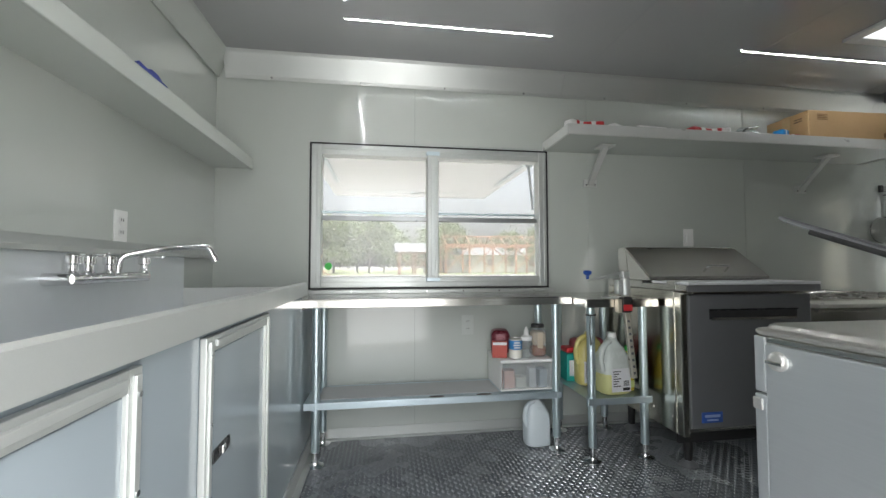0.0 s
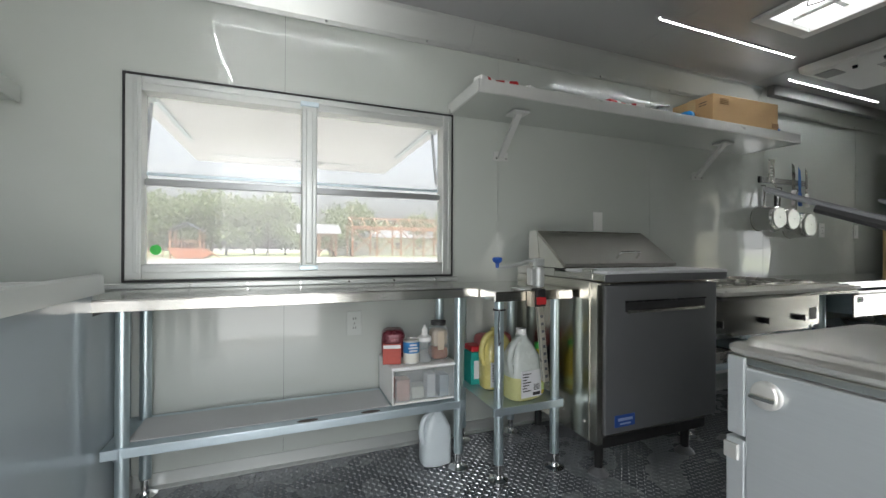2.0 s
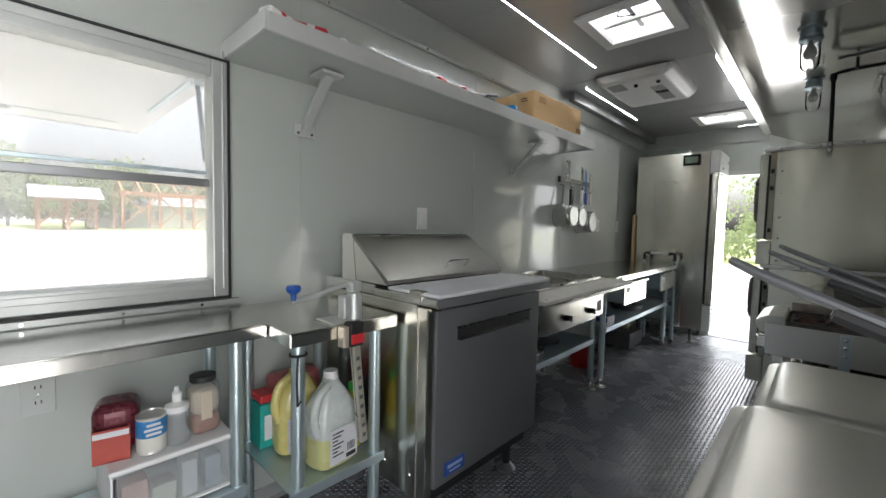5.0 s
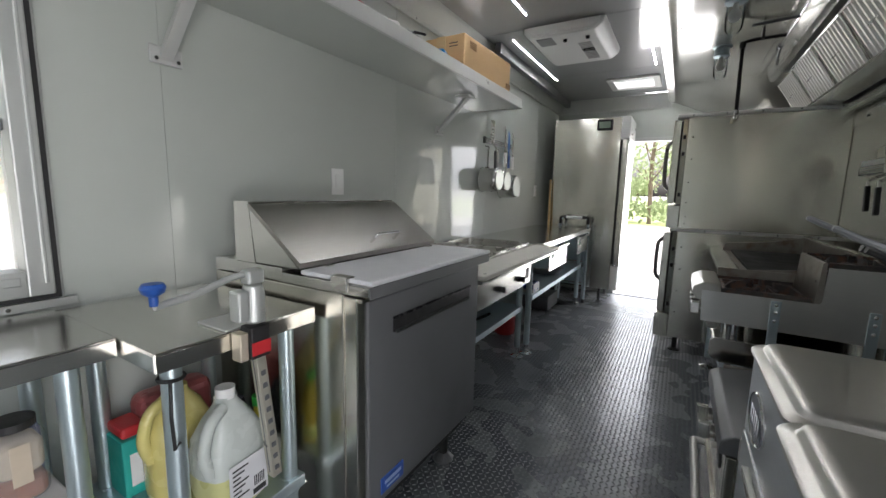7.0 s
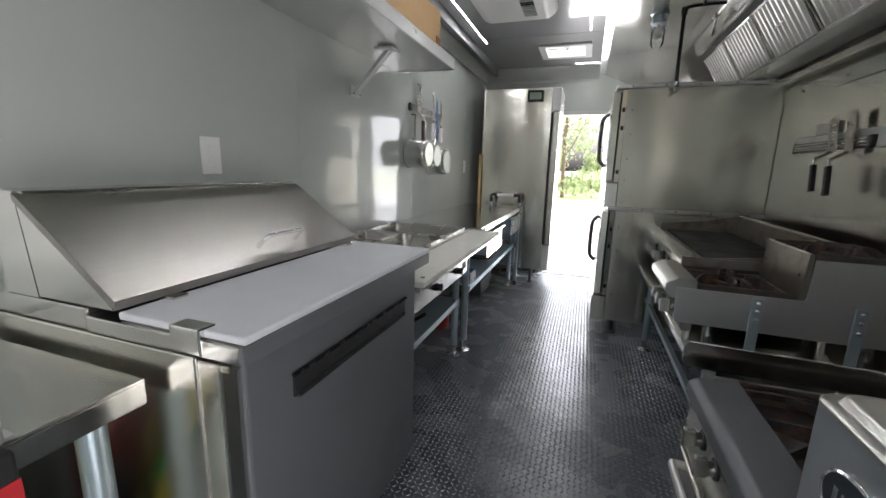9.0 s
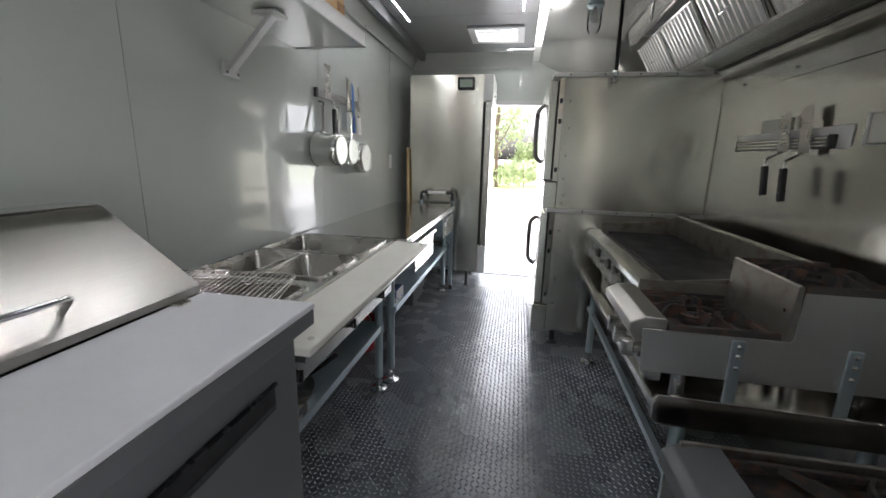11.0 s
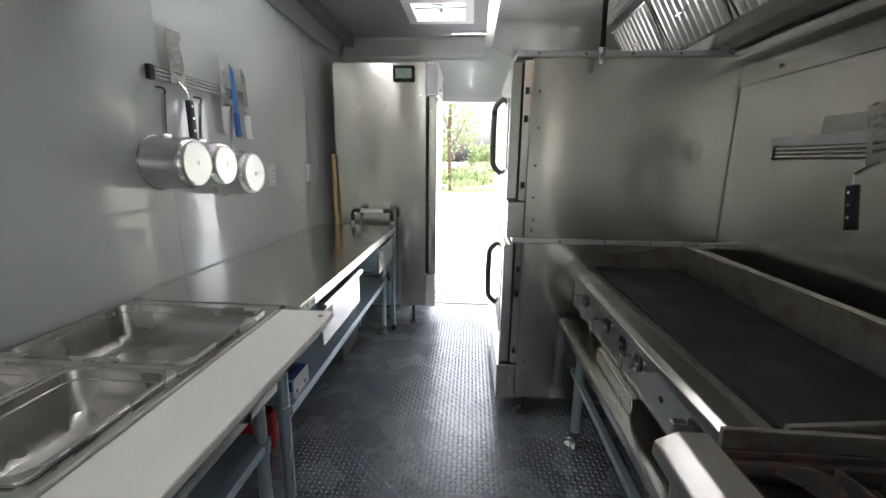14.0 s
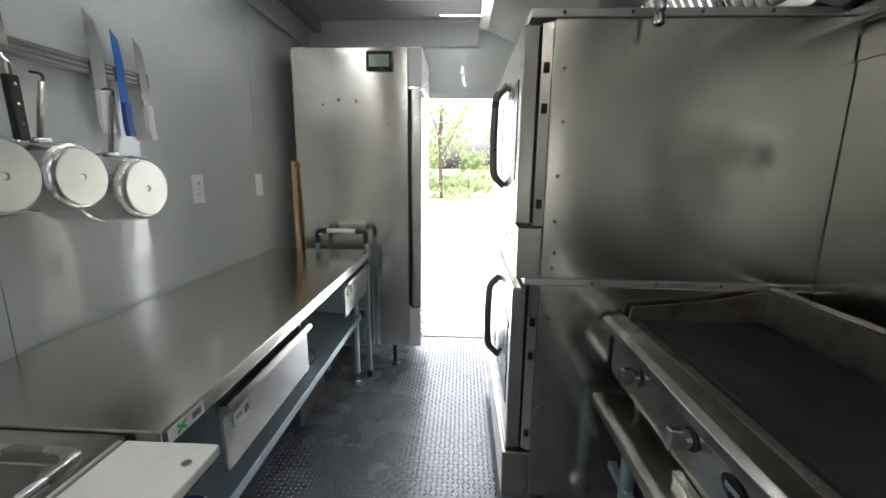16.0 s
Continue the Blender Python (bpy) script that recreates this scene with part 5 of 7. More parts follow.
def drawer(parent, x0, x1, yf, z0, z1):
    d = part("drawer", box(x0 + 0.015, x1 - 0.015, yf + 0.012, yf + 0.46, z0 + 0.012, z1 - 0.025, 0.002), GALVSHEET, parent, "steel drawer")
    part("drawer_front", prism([(yf, z0), (yf + 0.010, z0), (yf + 0.010, z1), (yf - 0.018, z1), (yf - 0.02, z1 - 0.012), (yf + 0.001, z1 - 0.03)], "x", x0, x1), STEEL, d, "angled pull front")
    part("sticker", box(x0 + 0.035, x0 + 0.105, yf - 0.0012, yf - 0.0002, z1 - 0.075, z1 - 0.04), WHITE, d, "white sticker with green mark")
    part("sticker_mark", turned(box(x0 + 0.045, x0 + 0.07, yf - 0.002, yf - 0.0013, z1 - 0.062, z1 - 0.052), (x0 + 0.0575, yf, z1 - 0.057), 0), GREEN, d)
    part("sticker_mark", box(x0 + 0.08, x0 + 0.10, yf - 0.002, yf - 0.0013, z1 - 0.068, z1 - 0.048), BLACKSTEEL, d)
    for x in (x0 + 0.002, x1 - 0.008):
        part("runner", box(x, x + 0.006, yf + 0.02, yf + 0.5, z1 - 0.02, 0.790, 0.001), GALVSHEET, d)
    return d


drawer(lt, 4.575, 5.055, 1.890, 0.585, 0.748)
drawer(lt, 5.545, 5.965, 1.905, 0.585, 0.748)
part("sticker", box(4.425, 4.525, 1.8935, 1.8947, 0.768, 0.796), WHITE, lt, "white sticker with green cross on the table edge")
for a in (-35, 35):
    b = box(-0.014, 0.014, -0.0006, 0.0, -0.003, 0.003)
    b.transform(Matrix.Translation((4.46, 1.8933, 0.782)) @ Matrix.Rotation(radians(a), 4, "Y"))
    part("sticker_mark", b, GREEN, lt)
part("sticker_mark", box(4.49, 4.515, 1.8925, 1.8934, 0.776, 0.789), BLACKSTEEL, lt)

pot = root("lidded_pan", (5.3, 2.1, 0.431), "wide dark pan with a domed lid on the under shelf", "pan")
part("pan", lathe([(0.12, 0), (0.145, 0.045), (0.15, 0.05), (0.145, 0.052)], (5.30, 2.12, 0.431), 28), BLACKSTEEL, pot, smooth=True)
part("lid", lathe([(0.148, 0.05), (0.12, 0.062), (0.05, 0.072), (0.01, 0.074)], (5.30, 2.12, 0.4315), 28), PANSTEEL, pot, smooth=True)
part("lid_handle", tube(bend([(5.26, 2.12, 0.500), (5.26, 2.12, 0.53), (5.34, 2.12, 0.53), (5.34, 2.12, 0.500)], 0.012), 0.006), CHROME, pot, smooth=True)
kt = root("steel_kettle", (4.66, 2.2, 0.431), "polished steel coffee kettle on the under shelf", "kettle")
part("body", lathe([(0.075, 0), (0.08, 0.01), (0.075, 0.08), (0.05, 0.14), (0.045, 0.15)], (4.66, 2.22, 0.431), 24), CHROME, kt, smooth=True)
part("lid", lathe([(0.046, 0.15), (0.03, 0.165), (0.01, 0.175)], (4.66, 2.22, 0.431), 20), BLACKGLOSS, kt, smooth=True)
part("grip", tube(bend([(4.72, 2.18, 0.55), (4.76, 2.14, 0.55), (4.76, 2.14, 0.46), (4.73, 2.17, 0.45)], 0.02), 0.009), BLACKGLOSS, kt, smooth=True)
gb = root("glove_box", (4.50, 2.0, 0.431), "small white and blue glove box on the under shelf", "box")
part("carton_body", box(4.47, 4.60, 1.965, 2.06, 0.4315, 0.50, 0.003), WHITE, gb)
part("print", box(4.4685, 4.4697, 1.97, 2.055, 0.46, 0.495), BLUE, gb, "blue printed side")
part("print", box(4.475, 4.595, 1.968, 2.055, 0.5003, 0.5012), BLUE, gb, "blue printed top")
part("opening", box(4.50, 4.57, 1.99, 2.035, 0.5013, 0.502), BLACK, gb, "dark oval opening")
for dx in (0.02, 0.09):
    part("print_mark", rod((4.475 + dx, 1.9648, 0.45), (4.475 + dx, 1.9638, 0.45), 0.008, seg=12), BLUE, gb)
rb = root("red_bucket", (4.75, 2.3, 0.0), "small red plastic bucket under the long table", "bucket")
part("bucket", lathe([(0.075, 0.001), (0.08, 0.01), (0.10, 0.20), (0.105, 0.205), (0.098, 0.2), (0.07, 0.02)], (4.75, 2.28, 0.0), 24), RED, rb, smooth=True)
part("bail", tube(bend([(4.65, 2.28, 0.20), (4.70, 2.22, 0.14), (4.80, 2.22, 0.14), (4.85, 2.28, 0.20)], 0.03), 0.003, 6), GALV, rb)
fl = root("floor_box", (5.75, 2.3, 0.0), "low dark crate of bottles under the table", "crate")
part("crate", box(5.55, 5.9, 2.15, 2.42, 0.001, 0.14, 0.008), BLACKSTEEL, fl)
part("bottle", lathe([(0.03, 0.14), (0.03, 0.22), (0.015, 0.26), (0.013, 0.28)], (5.68, 2.25, 0.0), 16), CLEAR, fl, smooth=True)
part("bottle", lathe([(0.03, 0.14), (0.03, 0.21), (0.015, 0.25), (0.013, 0.27)], (5.78, 2.27, 0.0), 16), OIL, fl, smooth=True)

stool = root("step_stool", (6.08, 2.08, 0.0), "folded grey metal step stool with black corners", "step stool")
hx = 6.075
part("front_frame", tube(bend([(hx, 1.925, 0.006), (hx, 1.93, 0.90), (hx, 2.215, 0.90), (hx, 2.22, 0.006)], 0.05), 0.0125, 12), GALVSHEET, stool, smooth=True)
part("grip_bar", rod((hx, 1.99, 0.90), (hx, 2.155, 0.90), 0.0145), WHITEPLASTIC, stool, "pale grip sleeve")
for y, s in ((1.935, 1), (2.21, -1)):
    part("corner_cap", tube(bend([(hx, y - 0.003 * s, 0.83), (hx, y - 0.003 * s, 0.90), (hx, y + 0.055 * s, 0.90)], 0.05), 0.0155, 12), BLACK, stool, "black plastic corner")
    part("foot", rod((hx, y - 0.008 * s, 0.0), (hx, y - 0.008 * s, 0.04), 0.016), BLACK, stool)
part("back_frame", tube(bend([(hx + 0.045, 1.95, 0.006), (hx + 0.04, 1.955, 0.55), (hx + 0.04, 2.19, 0.55), (hx + 0.045, 2.2, 0.006)], 0.04), 0.011, 12), GALVSHEET, stool, smooth=True)
for z in (0.22, 0.45):
    part("step", box(hx - 0.01, hx + 0.015, 1.95, 2.195, z, z + 0.16, 0.004), GALVSHEET, stool)
    part("cross_brace", rod((hx, 1.93, z - 0.02), (hx, 2.215, z - 0.02), 0.008), GALV, stool)
st_ = root("wooden_dowel", (6.15, 2.36, 0.0), "tall round pale wooden dowel leaning in the corner", "stick")
part("stick", rod((6.12, 2.345, 0.002), (6.165, 2.37, 1.29), 0.0135, seg=14), WOOD, st_, smooth=True)
part("string_hole", rod((6.150, 2.353, 1.265), (6.176, 2.380, 1.265), 0.005, seg=8), BLACK, st_)

# ---- upright fridge ----
fg = root("upright_fridge", (6.45, 2.05, 0.0), "tall stainless upright fridge beside the rear door", "fridge")
FX0, FX1 = 6.195, 6.69
part("cabinet", box(FX0, FX1, 1.70, 2.362, 0.15, 1.914, 0.004), STEELV, fg, "brushed steel side and body")
part("gasket", box(FX0 + 0.004, FX1 - 0.004, 1.683, 1.6995, 0.42, 1.69), BLACK, fg, "black door gasket")
fd = part("door", box(FX0 - 0.002, FX1, 1.624, 1.6825, 0.415, 1.695, 0.008), STEELV, fg)
part("hinge", box(FX0 + 0.0, FX0 + 0.06, 1.616, 1.69, 0.405, 0.414, 0.002), CHROME, fd)
part("hinge", box(FX0 + 0.0, FX0 + 0.06, 1.616, 1.69, 1.696, 1.706, 0.002), CHROME, fd)
hd = part("header", box(FX0 + 0.001, FX1, 1.62, 1.6995, 1.707, 1.914, 0.004), material("light_header", (0.6, 0.6, 0.58), 0.35, 0.3), fg, "pale top housing")
part("lock", rod((6.30, 1.62, 1.75), (6.30, 1.603, 1.75), 0.012), CHROME, hd)
kp = part("louvre_panel", box(FX0 - 0.001, FX1, 1.628, 1.6995, 0.15, 0.403, 0.004), WHITEPLASTIC, fg, "white lower louvre panel")
for k in range(5):
    part("louvre", prism([(1.627, 0.2 + 0.04 * k), (1.614, 0.205 + 0.04 * k), (1.627, 0.225 + 0.04 * k)], "x", FX0 + 0.05, FX1 - 0.05), GALVSHEET, kp)
lcd = part("thermometer", box(FX0 - 0.022, FX0 - 0.001, 1.782, 1.932, 1.786, 1.892, 0.010, 3), BLACKGLOSS, fg, "black digital thermometer box")
part("screen", box(FX0 - 0.0235, FX0 - 0.0215, 1.802, 1.912, 1.808, 1.870), material("lcd_green", (0.2, 0.26, 0.2), 0.25), lcd, "grey-green display")
for y, z, r in ((2.0, 1.63, 0.012), (2.10, 1.635, 0.010), (1.90, 1.635, 0.008), (2.19, 1.61, 0.006), (1.82, 1.50, 0.010), (1.80, 1.30, 0.005), (2.3, 1.7, 0.005)):
    part("bolt", lathe([(r, 0), (r, 0.003), (r * 0.6, 0.010), (r * 0.2, 0.012)], (FX0 - 0.0005, y, z), 14, Matrix.Rotation(radians(-90), 4, "Y")), CHROME, fg, smooth=True)
for x in (FX0 + 0.05, FX1 - 0.06):
    for y in (1.80, 2.31):
        l = part("leg", rod((x, y, 0.012), (x, y, 0.15), 0.013), BLACK, fg, "black leg")
        part("foot", rod((x, y, 0.0), (x, y, 0.012), 0.03, 0.02), BLACK, l)

# ---- knives, spatula and pots on the window wall ----
def mag_bar(x0, x1, y, z, s, label):
    m = root("magnetic_bar", ((x0 + x1) / 2, y, z), label, "knife rack")
    ya, yb = (y - 0.018, y - 0.001) if s < 0 else (y + 0.001, y + 0.018)
    part("rail", box(x0, x1, ya, yb, z - 0.022, z + 0.022, 0.003), BLACKSTEEL, m)
    for k in (-1, 0, 1):
        f0, f1 = (y - 0.021, y - 0.0175) if s < 0 else (y + 0.0175, y + 0.021)
        part("steel_strip", box(x0 + 0.01, x1 - 0.01, f0, f1, z + 0.013 * k - 0.003, z + 0.013 * k + 0.003), STEEL, m)
    for x in (x0, x1):
        part("end_cap", box(x - 0.012, x + 0.012, ya - 0.002, yb, z - 0.025, z + 0.025, 0.004), BLACK, m)
    return m


mag_bar(4.62, 5.20, Y1, 1.535, -1, "black magnetic knife bar with steel strips")
KY = Y1 - 0.026


def knife(x, z_tip, z_mid, z_end, w, blade, grip, lean, label):
    k = root("kitchen_knife", (x, KY, z_end), label, "knife", "hanging knives")
    b = prism([(x - w / 2, z_mid), (x + w / 2, z_mid), (x + w / 2, z_mid + 0.6 * (z_tip - z_mid)), (x + w * 0.3, z_mid + 0.88 * (z_tip - z_mid)), (x - w * 0.45, z_tip)], "y", KY + 0.0005, KY + 0.003)
    h = prism([(x - w * 0.35, z_mid + 0.004), (x + w * 0.45, z_mid + 0.004), (x + w * 0.40, z_end + 0.03), (x + w * 0.55, z_end), (x - w * 0.30, z_end), (x - w * 0.42, z_end + 0.03)], "y", KY - 0.007, KY + 0.010, 0.003)
    M = Matrix.Translation((x, KY, 1.535)) @ Matrix.Rotation(radians(lean), 4, "Y") @ Matrix.Translation((-x, -KY, -1.535))
    for q in (b, h):
        q.transform(M)
    part("blade", b, blade, k)
    part("handle", h, grip, k)


BLUEBLADE = material("blue_coated_blade", (0.02, 0.13, 0.4), 0.35, 0.2, 0.1, 20)
knife(5.01, 1.69, 1.47, 1.355, 0.045, CHROME, WHITEPLASTIC, -2, "large knife with white plastic handle")
knife(5.09, 1.66, 1.45, 1.35, 0.032, BLUEBLADE, BLUE, -2, "bright blue coated knife with blue handle")
knife(5.18, 1.66, 1.45, 1.345, 0.034, PANSTEEL, WHITEPLASTIC, -3, "narrow chef's knife with white handle")


def spatula(x, y, s, z_top, z_neck, z_end, w, grip, lean, label, slots=True, offset=0.03):
    """A turner held by its blade on a magnetic bar; s is the side to which the wall lies."""
    t = root("spatula", (x, y, z_end), label, "spatula", "hanging spatulas")
    M = Matrix.Translation((x, y, z_neck)) @ Matrix.Rotation(radians(lean), 4, "Y") @ Matrix.Translation((-x, -y, -z_neck))
    own = bmesh.new()
    holes = [(x - w * 0.25, x + w * 0.25, z_neck + 0.03 + 0.022 * k, z_neck + 0.04 + 0.022 * k) for k in range(5)] if slots else []
    slab_with_holes(x - w / 2, x + w / 2, z_neck, z_top, holes, 0, 0, lambda a, b, c, d: box(a, b, y - 0.001, y + 0.001, c, d, bm=own))
    own.transform(M)
    part("blade", own, PANSTEEL, t)
    nk = tube([(x, y, z_neck + 0.005), (x, y - s * offset, z_neck - 0.03), (x, y - s * offset, z_neck - 0.06)], 0.006, 8)
    nk.transform(M)
    part("neck", nk, STEEL, t)
    h = box(x - 0.014, x + 0.014, y - s * offset - 0.009, y - s * offset + 0.009, z_end, z_neck - 0.055, 0.004)
    h.transform(M)
    hh = part("handle", h, grip, t, "black riveted handle" if grip is BLACK else "")
    for k in range(3):
        zz = z_neck - 0.075 - k * (z_neck - 0.095 - z_end) / 2.4
        r = rod((x, y - s * offset - 0.0105, zz), (x, y - s * offset + 0.0105, zz), 0.004, seg=8)
        r.transform(M)
        part("rivet", r, CHROME, hh)


spatula(4.735, KY, 1, 1.695, 1.515, 1.315, 0.075, BLACK, -1, "slotted turner with black riveted handle")

POTBASE = material("brushed_pot_base", (0.52, 0.53, 0.49), 0.36, 1.0, 0.06, 8, rvary=0.04)
POTWALL = material("spun_pot_steel", (0.62, 0.62, 0.6), 0.2, 1.0, 0.06, 8, stretch=(1, 40, 1), bump=0.02, bscale=20, rvary=0.06)


def hanging_pot(x, z, r, depth, hook_x, hook_z):
    """A saucepan hung flat to the wall: its base looks into the room, its handle goes up to a hook."""
    p = root("saucepan", (x, Y1, z - r), "polished steel saucepan hanging by its handle", "saucepan", "hanging saucepans")
    turn = Matrix.Rotation(radians(90), 4, "X")
    y0 = Y1 - 0.012
    part("body", lathe([(r * 1.04, 0), (r * 1.04, 0.003), (r, 0.006), (r * 0.97, depth - 0.022), (r * 0.93, depth - 0.006), (r * 0.86, depth)], (x, y0, z), 40, turn), POTWALL, p, smooth=True)
    part("base_disc", lathe([(r * 0.83, depth), (r * 0.83, depth + 0.005), (r * 0.80, depth + 0.007), (r * 0.1, depth + 0.007), (r * 0.06, depth + 0.005)], (x, y0, z), 40, turn), POTBASE, p, "ringed base plate")
    part("rivet_plate", box(x - 0.022, x + 0.022, y0 - 0.05, y0 - 0.028, z + r * 0.97, z + r + 0.008, 0.004), STEEL, p)
    part("handle", tube([(x, y0 - 0.04, z + r), (x - 0.3 * (x - hook_x), y0 - 0.035, z + r + 0.05), (hook_x, y0 - 0.025, hook_z - 0.02)], 0.007, 8), STEEL, p, smooth=True)
    part("hook", tube(bend([(hook_x, y0, hook_z + 0.005), (hook_x, y0 - 0.03, hook_z), (hook_x, y0 - 0.032, hook_z - 0.015), (hook_x, y0 - 0.02, hook_z - 0.025)], 0.01), 0.0035, 6), BLACK, p)


hanging_pot(4.60, 1.235, 0.090, 0.14, 4.635, 1.485)
hanging_pot(4.783, 1.23, 0.086, 0.13, 4.825, 1.48)
hanging_pot(4.98, 1.192, 0.097, 0.135, 5.03, 1.48)

# ---- double oven ----
ov = root("double_oven", (5.56, 0.74, 0.0), "stainless double-deck convection oven on short legs", "oven")
OX0, OX1, OY0, OY1 = 5.08, 6.05, 0.2808, 1.125
part("lower_deck", box(OX0, OX1, OY0, OY1, 0.105, 0.893, 0.004), STEELV, ov, "brushed steel lower oven body")
part("upper_deck", box(OX0, OX1, OY0, OY1, 0.914, 1.684, 0.004), STEELV, ov, "brushed steel upper oven body")
part("joint_band", box(OX0 - 0.004, OX1, OY0, OY1 + 0.05, 0.8935, 0.9135, 0.003), STEELY, ov)
part("top_flange", box(OX0 - 0.004, OX1, OY0, OY1 + 0.07, 1.6845, 1.708, 0.003), STEELY, ov)
GRIP = material("dark_grip", (0.2, 0.19, 0.18), 0.34, 0.6)
for z0, z1, hz0, hz1 in ((0.285, 0.885, 0.43, 0.83), (1.085, 1.675, 1.17, 1.60)):
    part("front_frame", box(OX0 + 0.022, OX1, OY1 + 0.0005, OY1 + 0.032, z0, z1), BLACK, ov, "dark recessed door frame")
    part("hinge_strip", prism([(OX0 + 0.003, OY1 + 0.001), (OX0 + 0.021, OY1 + 0.001), (OX0 + 0.021, OY1 + 0.03), (OX0 + 0.016, OY1 + 0.03)], "z", z0, z1), STEELV, ov)
    for x0, x1 in ((OX0 + 0.006, 5.56), (5.565, OX1 - 0.005)):
        d = part("door", box(x0, x1, OY1 + 0.040, OY1 + 0.085, z0 + 0.006, z1 - 0.006, 0.004), STEELV, ov, "oven door")
        part("door_glass", box(x0 + 0.07, x1 - 0.07, OY1 + 0.0845, OY1 + 0.0875, z0 + 0.14, z1 - 0.14, 0.002), BLACKGLOSS, d, "dark oven door glass")
    part("door_handle", tube(bend([(5.50, OY1 + 0.085, hz0 + 0.02), (5.50, OY1 + 0.130, hz0 + 0.06), (5.50, OY1 + 0.135, (hz0 + hz1) / 2), (5.50, OY1 + 0.130, hz1 - 0.06), (5.50, OY1 + 0.085, hz1 - 0.02)], 0.05), 0.015, 12), GRIP, ov, "dark curved door handle", smooth=True)
    for z in (z0 + 0.07, (z0 + z1) / 2 + 0.06, z1 - 0.12):
        part("hinge_block", box(OX0 + 0.002, OX0 + 0.024, OY1 + 0.008, OY1 + 0.024, z - 0.016, z + 0.012, 0.002), BLACK, ov, "black hinge block")
    part("gasket", box(OX0 + 0.02, OX1 - 0.01, OY1 + 0.0325, OY1 + 0.0395, z0 + 0.01, z1 - 0.01), BLACK, ov)
vp = part("vent_panel", box(OX0, OX1, OY1 + 0.001, OY1 + 0.078, 0.915, 1.078, 0.003), STEELV, ov)
for r in range(4):
    for k in range(14):
        part("vent_hole", box(5.11 + 0.025 * k, 5.124 + 0.025 * k, OY1 + 0.0775, OY1 + 0.0790, 0.945 + 0.03 * r, 0.954 + 0.03 * r), BLACK, vp)
part("base_skirt", box(OX0, OX1, OY1 + 0.001, OY1 + 0.095, 0.098, 0.278, 0.003), STEELV, ov)
for y, z in [(0.34 + 0.19 * k, 1.697) for k in range(5)] + [(0.36 + 0.2 * k, 0.904) for k in range(4)] + [(1.09, 1.55), (1.085, 1.40), (1.09, 1.24), (1.09, 1.10), (1.085, 1.00), (1.09, 0.95), (1.09, 0.78), (1.085, 0.62), (1.09, 0.46), (1.09, 0.30)]:
    part("screw", lathe([(0.006, 0), (0.005, 0.002), (0.002, 0.003)], (OX0 - (0.004 if z in (1.697, 0.904) else 0.0), y, z), 10, Matrix.Rotation(radians(-90), 4, "Y")), BLACKSTEEL, ov)
for x in (OX0 + 0.05, OX1 - 0.07):
    for y in (1.07, 0.38):
        l = part("leg", rod((x, y, 0.012), (x, y, 0.105), 0.016), BLACK, ov, "black leg")
        part("foot", lathe([(0.04, 0), (0.04, 0.006), (0.016, 0.018)], (x, y, 0.001), 16), BLACK, l)

# ---- equipment stand with griddle and hotplate ----
es = root("equipment_stand", (4.28, 0.6, 0.0), "low stainless equipment stand under griddle and hotplate", "stand")
part("top", box(3.535, 5.035, 0.32, 0.945, 0.515, 0.55, 0.008, 3), STEEL, es)
part("end_panel", prism([(0.33, 0.520), (0.962, 0.530), (0.974, 0.545), (0.974, 0.600), (0.962, 0.614), (0.33, 0.600)], "x", 3.525, 3.5345, 0.002), STEEL, es, "upturned end panel")
part("back_lip", box(3.542, 5.035, 0.32, 0.326, 0.551, 0.62), STEEL, es)
part("sticker", box(5.0352, 5.0362, 0.6, 0.8, 0.52, 0.54), WHITE, es)
for x in (3.60, 4.89):
    for y in (0.87, 0.40):
        leg(es, x, y, 0.515)
part("under_rail", box(3.56, 5.0, 0.86, 0.885, 0.30, 0.325, 0.002), GALVSHEET, es)

gr = root("griddle", (4.46, 0.64, 0.55), "wide gas griddle with black seasoned plate", "griddle")
GX0_, GX1_ = 3.862, 5.062
part("body", box(GX0_, GX1_, 0.42, 0.855, 0.60, 0.775, 0.003), STEEL, gr)
part("plate", box(GX0_ + 0.012, GX1_ - 0.012, 0.44, 0.80, 0.776, 0.797, 0.003), GRIDDLE, gr, "black seasoned cooking plate")
part("trough", box(GX0_ + 0.012, GX1_ - 0.012, 0.801, 0.846, 0.776, 0.784, 0.002), BURNT, gr, "stained grease trough")
part("front_rail", prism([(0.847, 0.776), (0.847, 0.806), (0.86, 0.810), (0.905, 0.804), (0.922, 0.795), (0.924, 0.772), (0.915, 0.762), (0.88, 0.760)], "x", GX0_, GX1_, 0.002), STEEL, gr, "bullnose front rail")
part("back_splash", box(GX0_, GX1_, 0.42, 0.432, 0.776, 0.903, 0.003), BURNT, gr, "heat-stained back splash")
part("splash_cap", box(3.54, GX1_, 0.405, 0.436, 0.9035, 0.911, 0.002), STEEL, gr)
for x in (GX0_, GX1_ - 0.010):
    part("side_splash", prism([(0.433, 0.776), (0.433, 0.9), (0.60, 0.86), (0.835, 0.835), (0.845, 0.776)], "x", x, x + 0.010), BURNT, gr, "heat-stained side splash")
part("front_panel", box(GX0_, GX1_, 0.8555, 0.880, 0.612, 0.759, 0.002), STEEL, gr)


